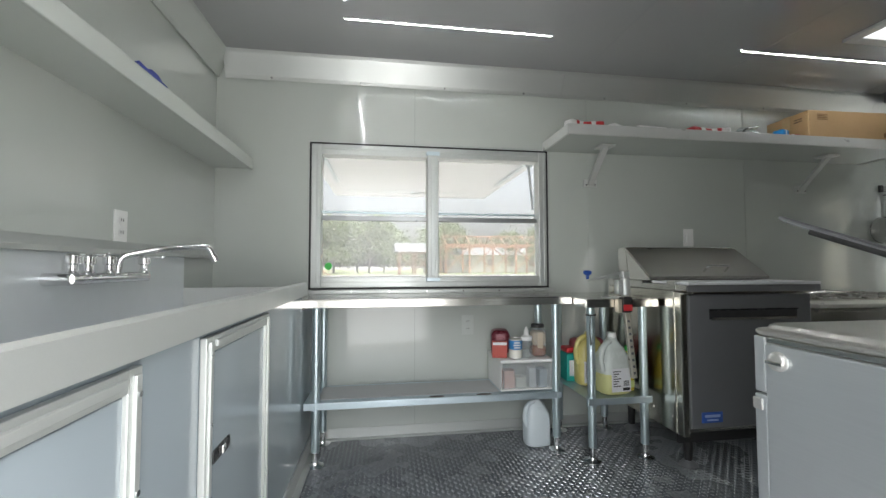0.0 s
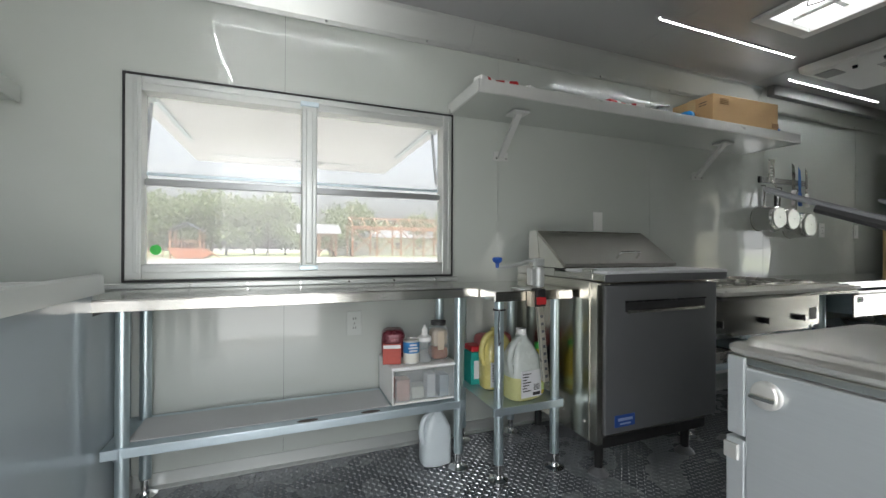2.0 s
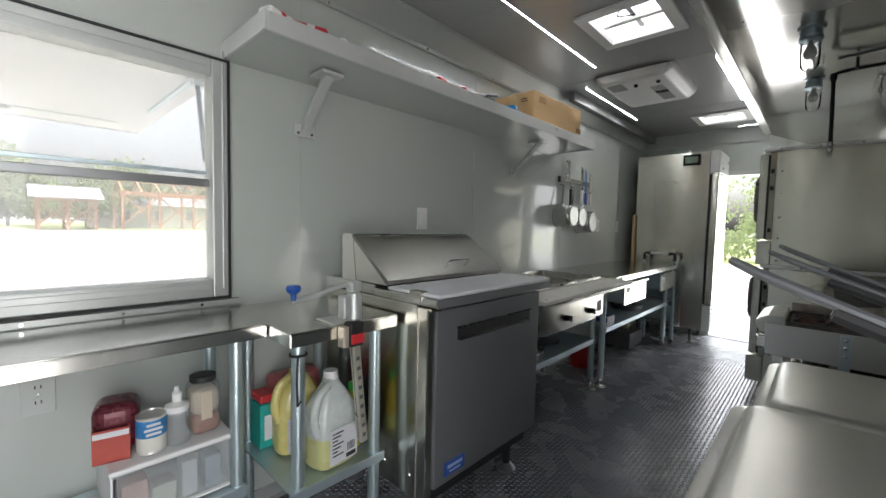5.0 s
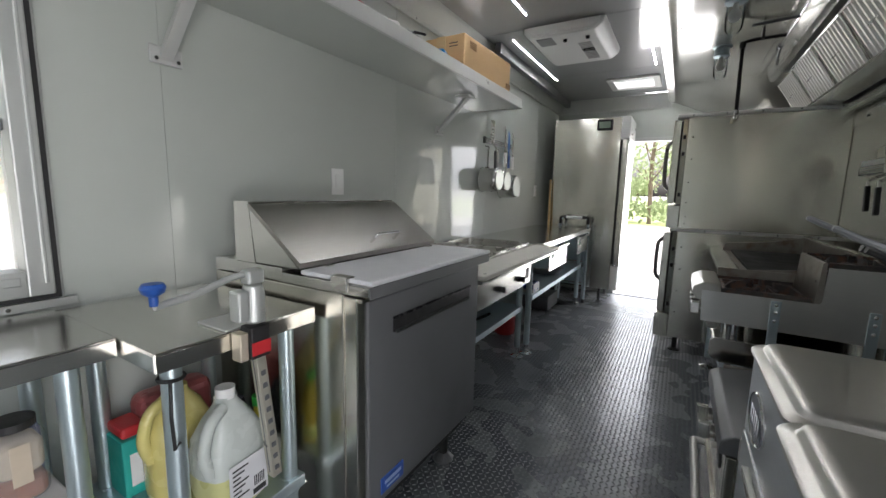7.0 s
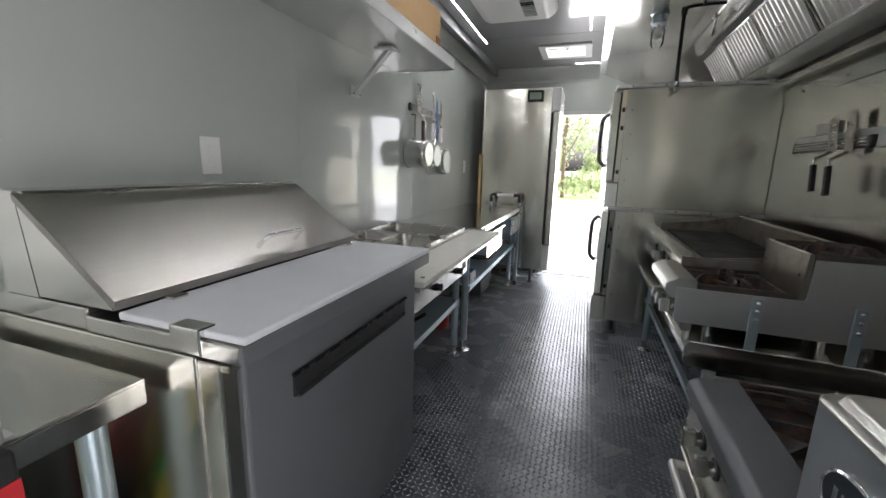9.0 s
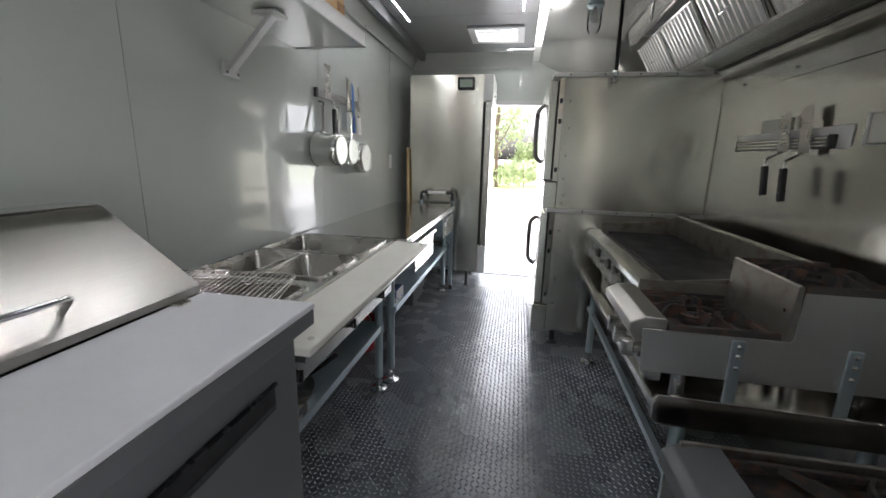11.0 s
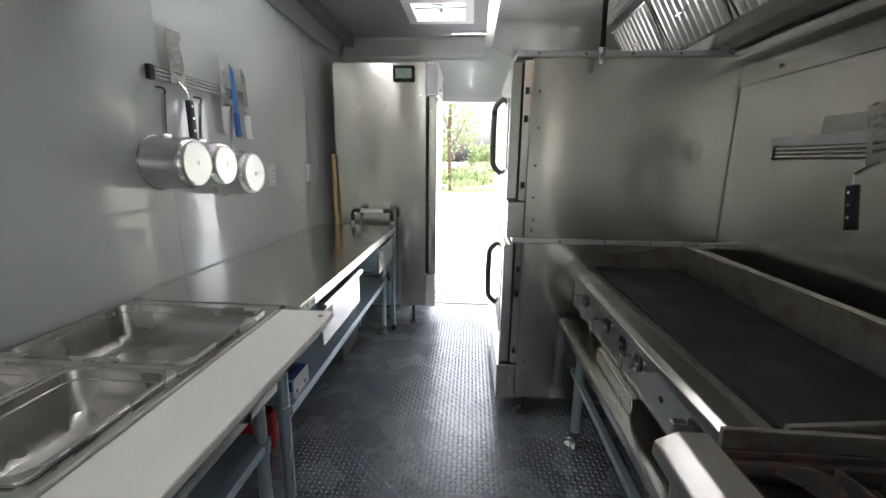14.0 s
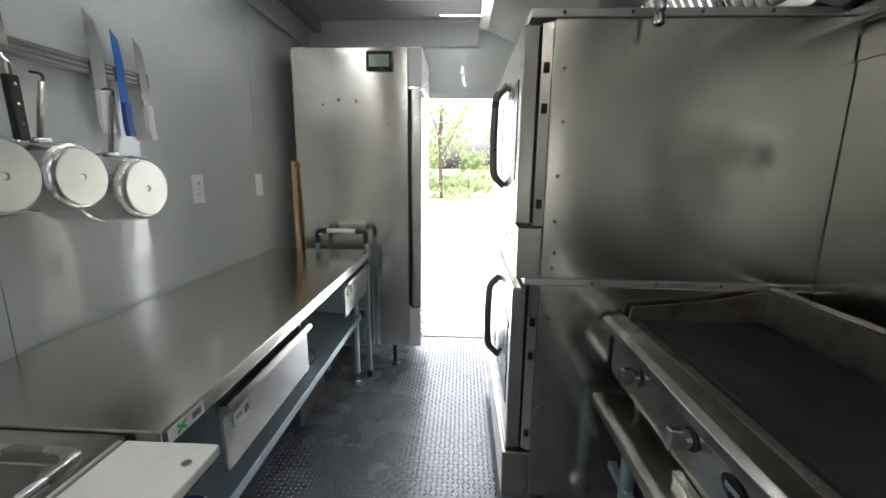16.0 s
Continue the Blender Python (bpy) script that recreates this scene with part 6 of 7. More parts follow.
def gas_knob(parent, x, y, z, r=0.022):
    k = part("knob", rod((x, y, z), (x, y + 0.02, z), r * 0.75, seg=20), STEEL, parent, "cast metal gas knob", smooth=True)
    part("bezel", rod((x, y - 0.001, z), (x, y + 0.004, z), r * 1.05, seg=20), BLACK, k)
    part("grip", box(x - 0.010, x + 0.010, y + 0.018, y + 0.052, z - r, z + r, 0.004), STEEL, k)


for x in (4.03, 4.33, 4.60, 4.86):
    gas_knob(gr, x, 0.880, 0.70, 0.025)
for x in (4.18, 4.73):
    part("sight_hole", rod((x, 0.8795, 0.68), (x, 0.8810, 0.68), 0.009, seg=14), BLACK, gr)
em = part("emblem", lathe([(0.034, 0), (0.034, 0.003), (0.031, 0.004)], (4.46, 0.8802, 0.70), 28, Matrix.Diagonal((1, 1, 0.72, 1)) @ Matrix.Rotation(radians(-90), 4, "X")), BLACKGLOSS, gr, "oval black and silver maker's emblem")
part("emblem_bar", box(4.44, 4.48, 0.884, 0.8855, 0.694, 0.706), CHROME, em)
for x in (GX0_ + 0.06, GX1_ - 0.06):
    for y in (0.48, 0.80):
        part("leg", rod((x, y, 0.551), (x, y, 0.60), 0.02), CHROME, gr)
part("drip_drawer", box(4.30, 4.62, 0.60, 0.90, 0.556, 0.608, 0.004), STEEL, gr)

RAIL = material("browned_rail_steel", (0.5, 0.49, 0.45), 0.3, 0.95, 0.12, 5, bscale=40, rvary=0.04, dirt=(0.4, 0.32, 0.2), dirt_amount=0.35)
ht = root("hotplate", (3.70, 0.7, 0.55), "step-up four-burner gas hotplate with heat-stained steel", "hotplate")
HX0, HX1 = 3.545, 3.858
STEP = [(0.42, 0.662), (1.010, 0.668), (1.016, 0.786), (0.674, 0.784), (0.668, 0.792), (0.664, 0.912), (0.42, 0.912)]
part("side_panel", prism(STEP, "x", HX0, HX0 + 0.005), STEELY, ht, "stepped stainless side panel")
part("side_panel", prism(STEP, "x", HX1 - 0.003, HX1), STEELY, ht)
part("tray", box(HX0 + 0.006, HX1 - 0.004, 0.694, 0.95, 0.72, 0.735), IRON, ht, "soot-black burner tray")
part("tray", box(HX0 + 0.006, HX1 - 0.004, 0.43, 0.66, 0.845, 0.86), IRON, ht, "soot-black raised burner tray")
for z, ya, yb in ((0.772, 0.692, 0.953), (0.900, 0.425, 0.663)):
    for xa, xb in ((HX0 + 0.006, HX0 + 0.018), (HX1 - 0.016, HX1 - 0.004)):
        part("tray_rim", box(xa, xb, ya, yb, z - 0.03, z + 0.03, 0.003), IRON, ht, "sooty black burner frame")
part("riser", prism([(0.666, 0.735), (0.690, 0.735), (0.680, 0.926), (0.674, 0.930), (0.668, 0.926)], "x", HX0 + 0.004, HX1 - 0.004), BURNT, ht, "heat-stained step riser")
for x in (HX0 + 0.025, HX1 - 0.03):
    part("rivet", rod((x, 0.680, 0.86), (x, 0.689, 0.86), 0.005, seg=8), CHROME, ht)
part("splash", box(HX1 - 0.0145, HX1 - 0.0045, 0.692, 0.95, 0.803, 0.838, 0.002), BURNT, ht, "low browned divider")
part("bullnose", prism([(0.954, 0.745), (0.954, 0.808), (0.960, 0.815), (1.010, 0.815), (1.045, 0.796), (1.047, 0.772), (1.030, 0.745)], "x", HX0 + 0.014, HX1 + 0.008, 0.004), RAIL, ht, "thick bevelled front rail")
part("front_panel", prism([(0.955, 0.64), (0.985, 0.64), (1.012, 0.744), (0.955, 0.744)], "x", HX0 + 0.006, HX1 - 0.004), STEEL, ht)
for x in (3.615, 3.70, 3.785):
    gas_knob(ht, x, 0.995, 0.70, 0.024)
for y in (0.535, 0.79):
    part("strap", box(HX0 - 0.008, HX0 - 0.001, y - 0.015, y + 0.015, 0.560, 0.778, 0.002), GALVSHEET, ht, "bolted fixing strap")
    for z in (0.764, 0.738, 0.706):
        part("bolt", lathe([(0.0075, 0), (0.006, 0.004), (0.002, 0.006)], (HX0 - 0.008, y, z), 10, Matrix.Rotation(radians(-90), 4, "Y")), CHROME, ht, smooth=True)
for x in (3.58, 3.82):
    for y in (0.48, 0.90):
        part("leg", rod((x, y, 0.551), (x, y, 0.666), 0.018), CHROME, ht)


def burner_grate(parent, cx, cy, z, w, d):
    """A cast grate: heavy rim, eight bowed fins that rise towards the middle, a ring, and a burner head below."""
    g = part("grate", box(cx - w / 2, cx + w / 2, cy - d / 2, cy - d / 2 + 0.014, z - 0.016, z + 0.006, 0.003), IRON, parent, "rusty cast iron grate")
    for q in ((cx - w / 2, cx + w / 2, cy + d / 2 - 0.014, cy + d / 2), (cx - w / 2, cx - w / 2 + 0.014, cy - d / 2, cy + d / 2), (cx + w / 2 - 0.014, cx + w / 2, cy - d / 2, cy + d / 2)):
        part("rim", box(*q, z - 0.0155, z + 0.0055, 0.003), IRON, g)
    for k in range(8):
        a = math.pi * (k + 0.5) / 4
        c, s = math.cos(a), math.sin(a)
        m = min(w / 2 / max(abs(c), 1e-3), d / 2 / max(abs(s), 1e-3)) - 0.008
        own = bmesh.new()
        rings = []
        for i in range(6):
            f = i / 5
            u = 0.05 + (m - 0.05) * f
            v = 0.022 * math.sin(math.pi * f) * (1 if k % 2 else -1)
            low, high = -0.014 + 0.004 * f, 0.020 + 0.012 * math.sin(math.pi * min(1, 0.2 + f)) - 0.012 * f
            rings.append([own.verts.new(p) for p in ((u, v - 0.006, low), (u, v + 0.006, low), (u, v + 0.004, high), (u, v - 0.004, high))])
        for p, q in zip(rings, rings[1:]):
            for i in range(4):
                own.faces.new((p[i], p[(i + 1) % 4], q[(i + 1) % 4], q[i]))
        own.faces.new(rings[0])
        own.faces.new(rings[-1])
        bmesh.ops.recalc_face_normals(own, faces=own.faces)
        own.transform(Matrix.Translation((cx, cy, z)) @ Matrix.Rotation(a, 4, "Z"))
        part("spoke", own, IRON, g)
    part("ring", tube([(cx + 0.055 * math.cos(i * math.pi / 10), cy + 0.055 * math.sin(i * math.pi / 10), z + 0.004) for i in range(20)], 0.006, 6, cyclic=True), IRON, g, smooth=True)
    part("burner_head", lathe([(0.03, 0), (0.048, 0.006), (0.048, 0.02), (0.03, 0.028), (0.012, 0.03), (0.01, 0.024)], (cx, cy, z - 0.035), 24), IRON, parent, "rusty round burner head", smooth=True)


burner_grate(ht, 3.70, 0.822, 0.786, 0.275, 0.25)
burner_grate(ht, 3.70, 0.545, 0.914, 0.275, 0.23)

# ---- low stock-pot range ----
lr = root("stock_pot_range", (3.2, 0.68, 0.0), "low single-burner stainless stock-pot range", "range")
LX0, LX1 = 2.925, 3.445
part("cabinet", box(LX0, LX1, 0.36, 0.93, 0.10, 0.475, 0.004), STEELV, lr)
part("top_frame", box(LX0, LX1, 0.36, 0.375, 0.476, 0.56, 0.003), BURNT, lr)
part("top_frame", box(LX0, LX0 + 0.012, 0.376, 0.93, 0.476, 0.535, 0.003), STEELY, lr)
part("top_frame", box(LX1 - 0.012, LX1, 0.376, 0.93, 0.476, 0.545, 0.003), BURNT, lr)
part("front_ledge", prism([(0.84, 0.476), (0.84, 0.545), (0.945, 0.530), (0.968, 0.515), (0.972, 0.476)], "x", LX0 + 0.01, LX1, 0.005), BLACKSTEEL, lr, "dark worn front ledge")
part("front_panel", box(LX0 + 0.004, LX1 - 0.004, 0.9305, 0.955, 0.30, 0.475, 0.003), STEELV, lr)
part("door", box(LX0 + 0.01, LX1 - 0.01, 0.9305, 0.965, 0.115, 0.292, 0.005), STEELV, lr, "lower access door")
part("grease_tray", box(LX0 + 0.013, LX1 - 0.013, 0.376, 0.839, 0.476, 0.482), IRON, lr)
for x in (3.15, 3.27):
    gas_knob(lr, x, 0.955, 0.425, 0.026)
em = part("emblem", lathe([(0.03, 0), (0.03, 0.003), (0.027, 0.004)], (3.03, 0.9552, 0.41), 28, Matrix.Diagonal((1, 1, 0.72, 1)) @ Matrix.Rotation(radians(-90), 4, "X")), BLACKGLOSS, lr, "oval black maker's emblem")
bar = part("door_handle", tube(bend([(3.36, 0.962, 0.27), (3.36, 1.0, 0.275), (3.0, 1.0, 0.275), (3.0, 0.962, 0.27)], 0.02), 0.012, 10), PLAINSTEEL, lr, "bright bar handle", smooth=True)
burner_grate(lr, 3.185, 0.63, 0.525, 0.48, 0.49)
for x in (LX0 + 0.05, LX1 - 0.05):
    for y in (0.42, 0.88):
        l = part("leg", rod((x, y, 0.012), (x, y, 0.10), 0.018), CHROME, lr)
        part("foot", rod((x, y, 0.0), (x, y, 0.012), 0.025), CHROME, l)

# ---- fryers with covers ----
def rounded(x0, x1, y0, y1, r, z, own, steps=6):
    """A ring of vertices round a rectangle with round corners."""
    out = []
    for cx, cy, a in ((x1 - r, y1 - r, 0), (x0 + r, y1 - r, 90), (x0 + r, y0 + r, 180), (x1 - r, y0 + r, 270)):
        for k in range(steps + 1):
            t = radians(a + 90 * k / steps)
            out.append(own.verts.new((cx + r * math.cos(t), cy + r * math.sin(t), z)))
    return out


def pressed_cover(x0, x1, y0, y1, z):
    """A pressed lid: turned-down rim, step, and a crowned top with round corners."""
    own = bmesh.new()
    rings = [rounded(x0 + i, x1 - i, y0 + i, y1 - i, max(0.012, 0.04 - 0.5 * i), z + h, own) for i, h in
             ((0.004, -0.026), (0.0, -0.022), (0.0, -0.016), (0.004, -0.0125), (0.016, -0.0115), (0.020, -0.009), (0.023, -0.002), (0.029, 0.0015), (0.045, 0.0035), (0.10, 0.005))]
    for p, q in zip(rings, rings[1:]):
        for k in range(len(p)):
            own.faces.new((p[k], p[(k + 1) % len(p)], q[(k + 1) % len(p)], q[k]))
    own.faces.new(rings[-1])
    own.faces.new(list(reversed(rings[0])))
    bmesh.ops.recalc_face_normals(own, faces=own.faces)
    return own


FRYSTEEL = material("satin_fryer_steel", (0.62, 0.65, 0.66), 0.36, 0.75, 0.1, 3, stretch=(1, 1, 40), bscale=5, rvary=0.05, wave=0.3)


def fryer(x0, x1, yf, ztop, split, label):
    f = root("deep_fryer", ((x0 + x1) / 2, 0.65, 0.0), label, "fryer", "covered fryers")
    part("cabinet", box(x0, x1, 0.36, yf - 0.03, 0.13, ztop - 0.045, 0.004), FRYSTEEL, f, "brushed steel cabinet")
    part("control_panel", box(x0 + 0.001, x1 - 0.001, yf - 0.0295, yf, split + 0.004, ztop - 0.030, 0.003), FRYSTEEL, f)
    d = part("door", box(x0 + 0.001, x1 - 0.001, yf - 0.0295, yf + 0.002, 0.15, split - 0.002, 0.003), FRYSTEEL, f, "steel fryer door")
    part("door_pull", box((x0 + x1) / 2 - 0.06, (x0 + x1) / 2 + 0.06, yf + 0.002, yf + 0.018, split - 0.03, split - 0.018, 0.003), STEEL, d)
    part("hinge", box(x0 - 0.003, x0 + 0.012, yf - 0.02, yf + 0.004, split - 0.04, split - 0.012, 0.002), PLAINSTEEL, d)
    part("tank_rim", box(x0 + 0.004, x1 - 0.004, 0.37, yf - 0.002, ztop - 0.044, ztop - 0.028, 0.003), STEEL, f)
    part("cover", pressed_cover(x0 - 0.004, x1 + 0.004, 0.47, yf + 0.012, ztop), LIDSTEEL, f, "pressed steel cover with rolled rim", smooth=True)
    part("flue_riser", box(x0 + 0.02, x1 - 0.02, 0.36, 0.46, ztop - 0.044, ztop + 0.16, 0.004), FRYSTEEL, f)
    for x in (x0 + 0.05, x1 - 0.05):
        for y in (0.42, yf - 0.09):
            l = part("leg", rod((x, y, 0.02), (x, y, 0.13), 0.02), CHROME, f)
            part("foot", rod((x, y, 0.0), (x, y, 0.02), 0.028), CHROME, l)
    return f


LIDSTEEL = material("worn_cover_steel", (0.62, 0.61, 0.57), 0.33, 0.85, 0.1, 4, bump=0.03, bscale=9, rvary=0.04)
fa = fryer(2.005, 2.438, 0.960, 0.842, 0.672, "covered stainless deep fryer beside the side doorway")
kn = part("thermostat_cap", lathe([(0.023, 0), (0.023, 0.005), (0.021, 0.010), (0.018, 0.012), (0.004, 0.013)], (2.005, 0.895, 0.760), 28, Matrix.Rotation(radians(-90), 4, "Y")), PLAINSTEEL, fa, "round chrome cap on the side", smooth=True)
part("cap_bar", box(1.987, 1.994, 0.875, 0.915, 0.753, 0.761, 0.002), STEEL, kn)
fb = fryer(2.462, 2.85, 0.938, 0.826, 0.605, "covered stainless deep fryer with an oval emblem")
TURN = Matrix.Diagonal((1, 1, 0.62, 1)) @ Matrix.Rotation(radians(-90), 4, "X")
em = part("emblem", lathe([(0.080, 0), (0.080, 0.004), (0.076, 0.007), (0.072, 0.004)], (2.71, 0.9385, 0.697), 40, TURN), CHROME, fb, "oval black and silver maker's emblem")
part("emblem_field", lathe([(0.072, 0), (0.072, 0.0015)], (2.71, 0.9425, 0.697), 40, TURN), material("dark_enamel", (0.03, 0.04, 0.045), 0.3), em)
for k in range(5):
    part("emblem_bar", box(2.664 + 0.020 * k, 2.675 + 0.020 * k, 0.944, 0.9455, 0.680, 0.714, 0.0005), CHROME, em)


def basket(x, tip_y, tip_z):
    b = root("fryer_basket", (x, 0.5, 0.98), "wire fryer basket resting on the fryer's rear ledge", "basket", "fryer baskets")
    z0, y0, y1 = 0.985, 0.365, 0.455
    for zz in (1.10, 1.0):
        part("rim_wire", tube(bend([(x - 0.08, y0, zz), (x + 0.08, y0, zz), (x + 0.08, y1, zz), (x - 0.08, y1, zz), (x - 0.08, y0, zz)], 0.01), 0.003, 6), STEEL, b)
    for k in range(9):
        xx = x - 0.08 + 0.02 * k
        part("mesh_wire", tube([(xx, y0, 1.10), (xx, y0, 0.999), (xx, y1, 0.999), (xx, y1, 1.10)], 0.0014, 5), STEEL, b)
    part("handle", tube(bend([(x - 0.022, y1, 1.02), (x - 0.014, 0.60, 0.965), (x - 0.010, tip_y - 0.03, tip_z - 0.015), (x, tip_y, tip_z), (x + 0.010, tip_y - 0.03, tip_z - 0.015), (x + 0.014, 0.60, 0.965), (x + 0.022, y1, 1.02)], 0.012), 0.0045, 8), BLACKSTEEL, b, "long dark wire handle", smooth=True)
    part("grip", tube([(x - 0.013, 0.66, 0.985), (x - 0.011, 0.86, tip_z - 0.045)], 0.0075, 8, bm=tube([(x + 0.013, 0.66, 0.985), (x + 0.011, 0.86, tip_z - 0.045)], 0.0075, 8)), BLACK, b, "black coated grip")


basket(2.075, 0.945, 1.108)
basket(2.445, 0.94, 1.105)
basket(2.60, 0.936, 1.112)

# ---- extraction hood ----
HD0, HD1 = 1.90, 6.255
hood = root("extraction_hood", (4.1, 0.8, 1.7), "long stainless extraction hood with baffle filters", "hood")
HOODSTEEL = material("hood_sheet", (0.8, 0.79, 0.75), 0.16, 0.7, 0.06, 1.2, bscale=2.5, rvary=0.02, wave=0.5)
part("front_face", box(HD0, HD1, 1.298, 1.306, 2.02, TOP - 0.002), STEEL, hood)
part("front_flange", box(HD0, HD1, 1.255, 1.2975, 2.02, 2.028, 0.002), STEEL, hood)
part("front_lip", box(HD0, HD1, 1.253, 1.258, 2.0285, 2.045), STEEL, hood)
part("canopy", box(HD0 + 0.006, HD1 - 0.006, 0.55, 1.2975, TOP - 0.014, TOP - 0.004), HOODSTEEL, hood, "bright sheet steel canopy")
for x in (HD0, HD1 - 0.005):
    part("end_panel", prism([(Y0 + 0.002, 1.60), (0.55, 1.70), (1.09, 1.94), (1.2545, 2.015), (1.2975, 2.0195), (1.2975, TOP - 0.003), (Y0 + 0.002, TOP - 0.003)], "x", x, x + 0.005), HOODSTEEL, hood, "sloping end panel")
part("plenum_face", prism([(0.62, TOP - 0.015), (0.58, TOP - 0.015), (0.56, 2.075), (0.60, 2.075)], "x", HD0 + 0.006, HD1 - 0.25), HOODSTEEL, hood)
part("back_panel", box(HD0 + 0.006, HD1 - 0.006, Y0 + 0.003, Y0 + 0.010, 1.70, TOP - 0.004), STEEL, hood)
part("trough", prism([(0.32, 1.735), (0.36, 1.705), (0.43, 1.715), (0.455, 1.745), (0.455, 1.76), (0.445, 1.75), (0.42, 1.73), (0.36, 1.72), (0.33, 1.75)], "x", HD0 + 0.006, HD1 - 0.25), STEEL, hood, "rolled grease trough")
part("lower_beam", box(HD0 + 0.006, HD1 - 0.25, Y0 + 0.011, 0.335, 1.655, 1.705, 0.012), STEEL, hood)
part("wall_strip", box(3.4, 5.075, Y0 + 0.001, Y0 + 0.007, 1.565, 1.635, 0.002), STEEL, hood, "bolted fixing strip")
for x in (3.9, 4.45, 4.85):
    part("bolt", rod((x, Y0 + 0.006, 1.60), (x, Y0 + 0.012, 1.60), 0.007, seg=8), BLACKSTEEL, hood)
FT, FB = Vector((0, 0.54, 2.035)), Vector((0, 0.385, 1.775))
along = (FB - FT)
out = Vector((0, 0.86, -0.51))


def baffle_filter(x0, x1):
    f = part("baffle_filter", tube([(x0, *(FT.yz)), (x1, *(FT.yz)), (x1, *(FB.yz)), (x0, *(FB.yz))], 0.011, 6, cyclic=True), STEEL, hood, "slatted baffle filter")
    own = bmesh.new()
    vs = [own.verts.new((x, p.y - 0.02, p.z + 0.01)) for x, p in ((x0, FT), (x1, FT), (x1, FB), (x0, FB))]
    own.faces.new(vs)
    bmesh.ops.solidify(own, geom=own.faces[:], thickness=0.003)
    part("backing", own, BLACKSTEEL, f)
    n = 9
    for k in range(n):
        x = x0 + 0.018 + (x1 - x0 - 0.036) * (k + 0.5) / n
        own = bmesh.new()
        w = 0.014
        lo, hi = [], []
        for dx, o in ((-w, -0.006), (-w * 0.5, 0.010), (w * 0.5, 0.010), (w, -0.006), (w * 0.4, -0.001), (-w * 0.4, -0.001)):
            lo.append(own.verts.new(Vector((x + dx, 0, 0)) + FT + along * 0.02 + out * o))
            hi.append(own.verts.new(Vector((x + dx, 0, 0)) + FT + along * 0.98 + out * o))
        for i in range(6):
            own.faces.new((lo[i], lo[(i + 1) % 6], hi[(i + 1) % 6], hi[i]))
        own.faces.new(lo)
        own.faces.new(hi)
        bmesh.ops.recalc_face_normals(own, faces=own.faces)
        part("slat", own, PLAINSTEEL, f)
    xm, c = (x0 + x1) / 2, FT + along * 0.45 + out * 0.012
    part("pull_ring", tube(bend([(xm - 0.03, c.y, c.z), (xm - 0.03, c.y + 0.012, c.z - 0.02), (xm + 0.03, c.y + 0.012, c.z - 0.02), (xm + 0.03, c.y, c.z)], 0.008), 0.003, 6), CHROME, f)


for k in range(8):
    x1 = 5.98 - 0.50 * k
    baffle_filter(x1 - 0.485, x1 - 0.008)
for k in range(8):
    part("rivet", rod((3.0 + 0.36 * k, 1.22, TOP - 0.0145), (3.0 + 0.36 * k, 1.22, TOP - 0.018), 0.006, seg=8), BLACK, hood)


def jar_lamp(x, y):
    l = root("vapour_lamp", (x, y, TOP - 0.015), "unlit glass jar lamp with metal collar under the hood", "lamp", "hood jar lamps")
    part("collar", lathe([(0.058, 0.0), (0.058, -0.006), (0.045, -0.012), (0.045, -0.045), (0.05, -0.05), (0.05, -0.065), (0.04, -0.068)], (x, y, TOP - 0.0145), 24), GALVSHEET, l, "cast metal collar", smooth=True)
    part("jar", lathe([(0.041, 0), (0.041, -0.09), (0.038, -0.125), (0.026, -0.143), (0.006, -0.148)], (x, y, TOP - 0.082), 24), JARGLASS, l, "clear glass jar", smooth=True)
    part("bulb", lathe([(0.012, 0.0), (0.013, -0.02), (0.028, -0.05), (0.029, -0.068), (0.018, -0.085), (0.004, -0.09)], (x, y, TOP - 0.083), 18), WHITEPLASTIC, l, "unlit white bulb", smooth=True)


JARGLASS = glass_material("jar_glass", (0.96, 0.97, 0.97), 0.03, 1.2)
for x in (2.55, 3.45, 4.37, 5.30):
    jar_lamp(x, 0.97)

fp = root("suppression_pipe", (5.0, 0.8, 1.63), "dark fire-suppression pipe hanging under the hood", "pipe")
part("pipe", tube(bend([(5.03, 0.655, 2.13), (5.02, 0.80, 2.125), (5.0, 0.876, 2.11), (5.005, 0.868, 1.69)], 0.03), 0.0105, 10), BLACK, fp, smooth=True)
part("elbow", lathe([(0.016, -0.02), (0.018, 0.0), (0.016, 0.02)], (5.0, 0.876, 2.09), 14), BLACK, fp, smooth=True)
part("nozzle", lathe([(0.008, -0.055), (0.015, -0.05), (0.015, -0.03), (0.011, -0.02), (0.016, -0.012), (0.016, 0.01)], (5.005, 0.868, 1.69), 14), CHROME, fp, "chrome nozzle", smooth=True)
part("main_pipe", rod((2.2, 0.655, 2.13), (6.1, 0.655, 2.13), 0.0095), CHROME, fp, "long chrome feed pipe", smooth=True)
part("branch", rod((4.72, 0.655, 2.125), (4.74, 0.86, 2.12), 0.009), BLACKSTEEL, fp, smooth=True)
part("clip", box(4.985, 5.025, 0.77, 0.785, 2.118, 2.18, 0.003), BLACK, fp)
for x in (3.2, 4.2, 5.25):
    part("tee", rod((x - 0.03, 0.655, 2.13), (x + 0.03, 0.655, 2.13), 0.016), BLACKSTEEL, fp)
    part("drop", rod((x, 0.655, 2.13), (x, 0.66, 2.04), 0.007), CHROME, fp)
    part("nozzle", rod((x, 0.66, 2.045), (x, 0.662, 2.01), 0.013, 0.009), CHROME, fp)

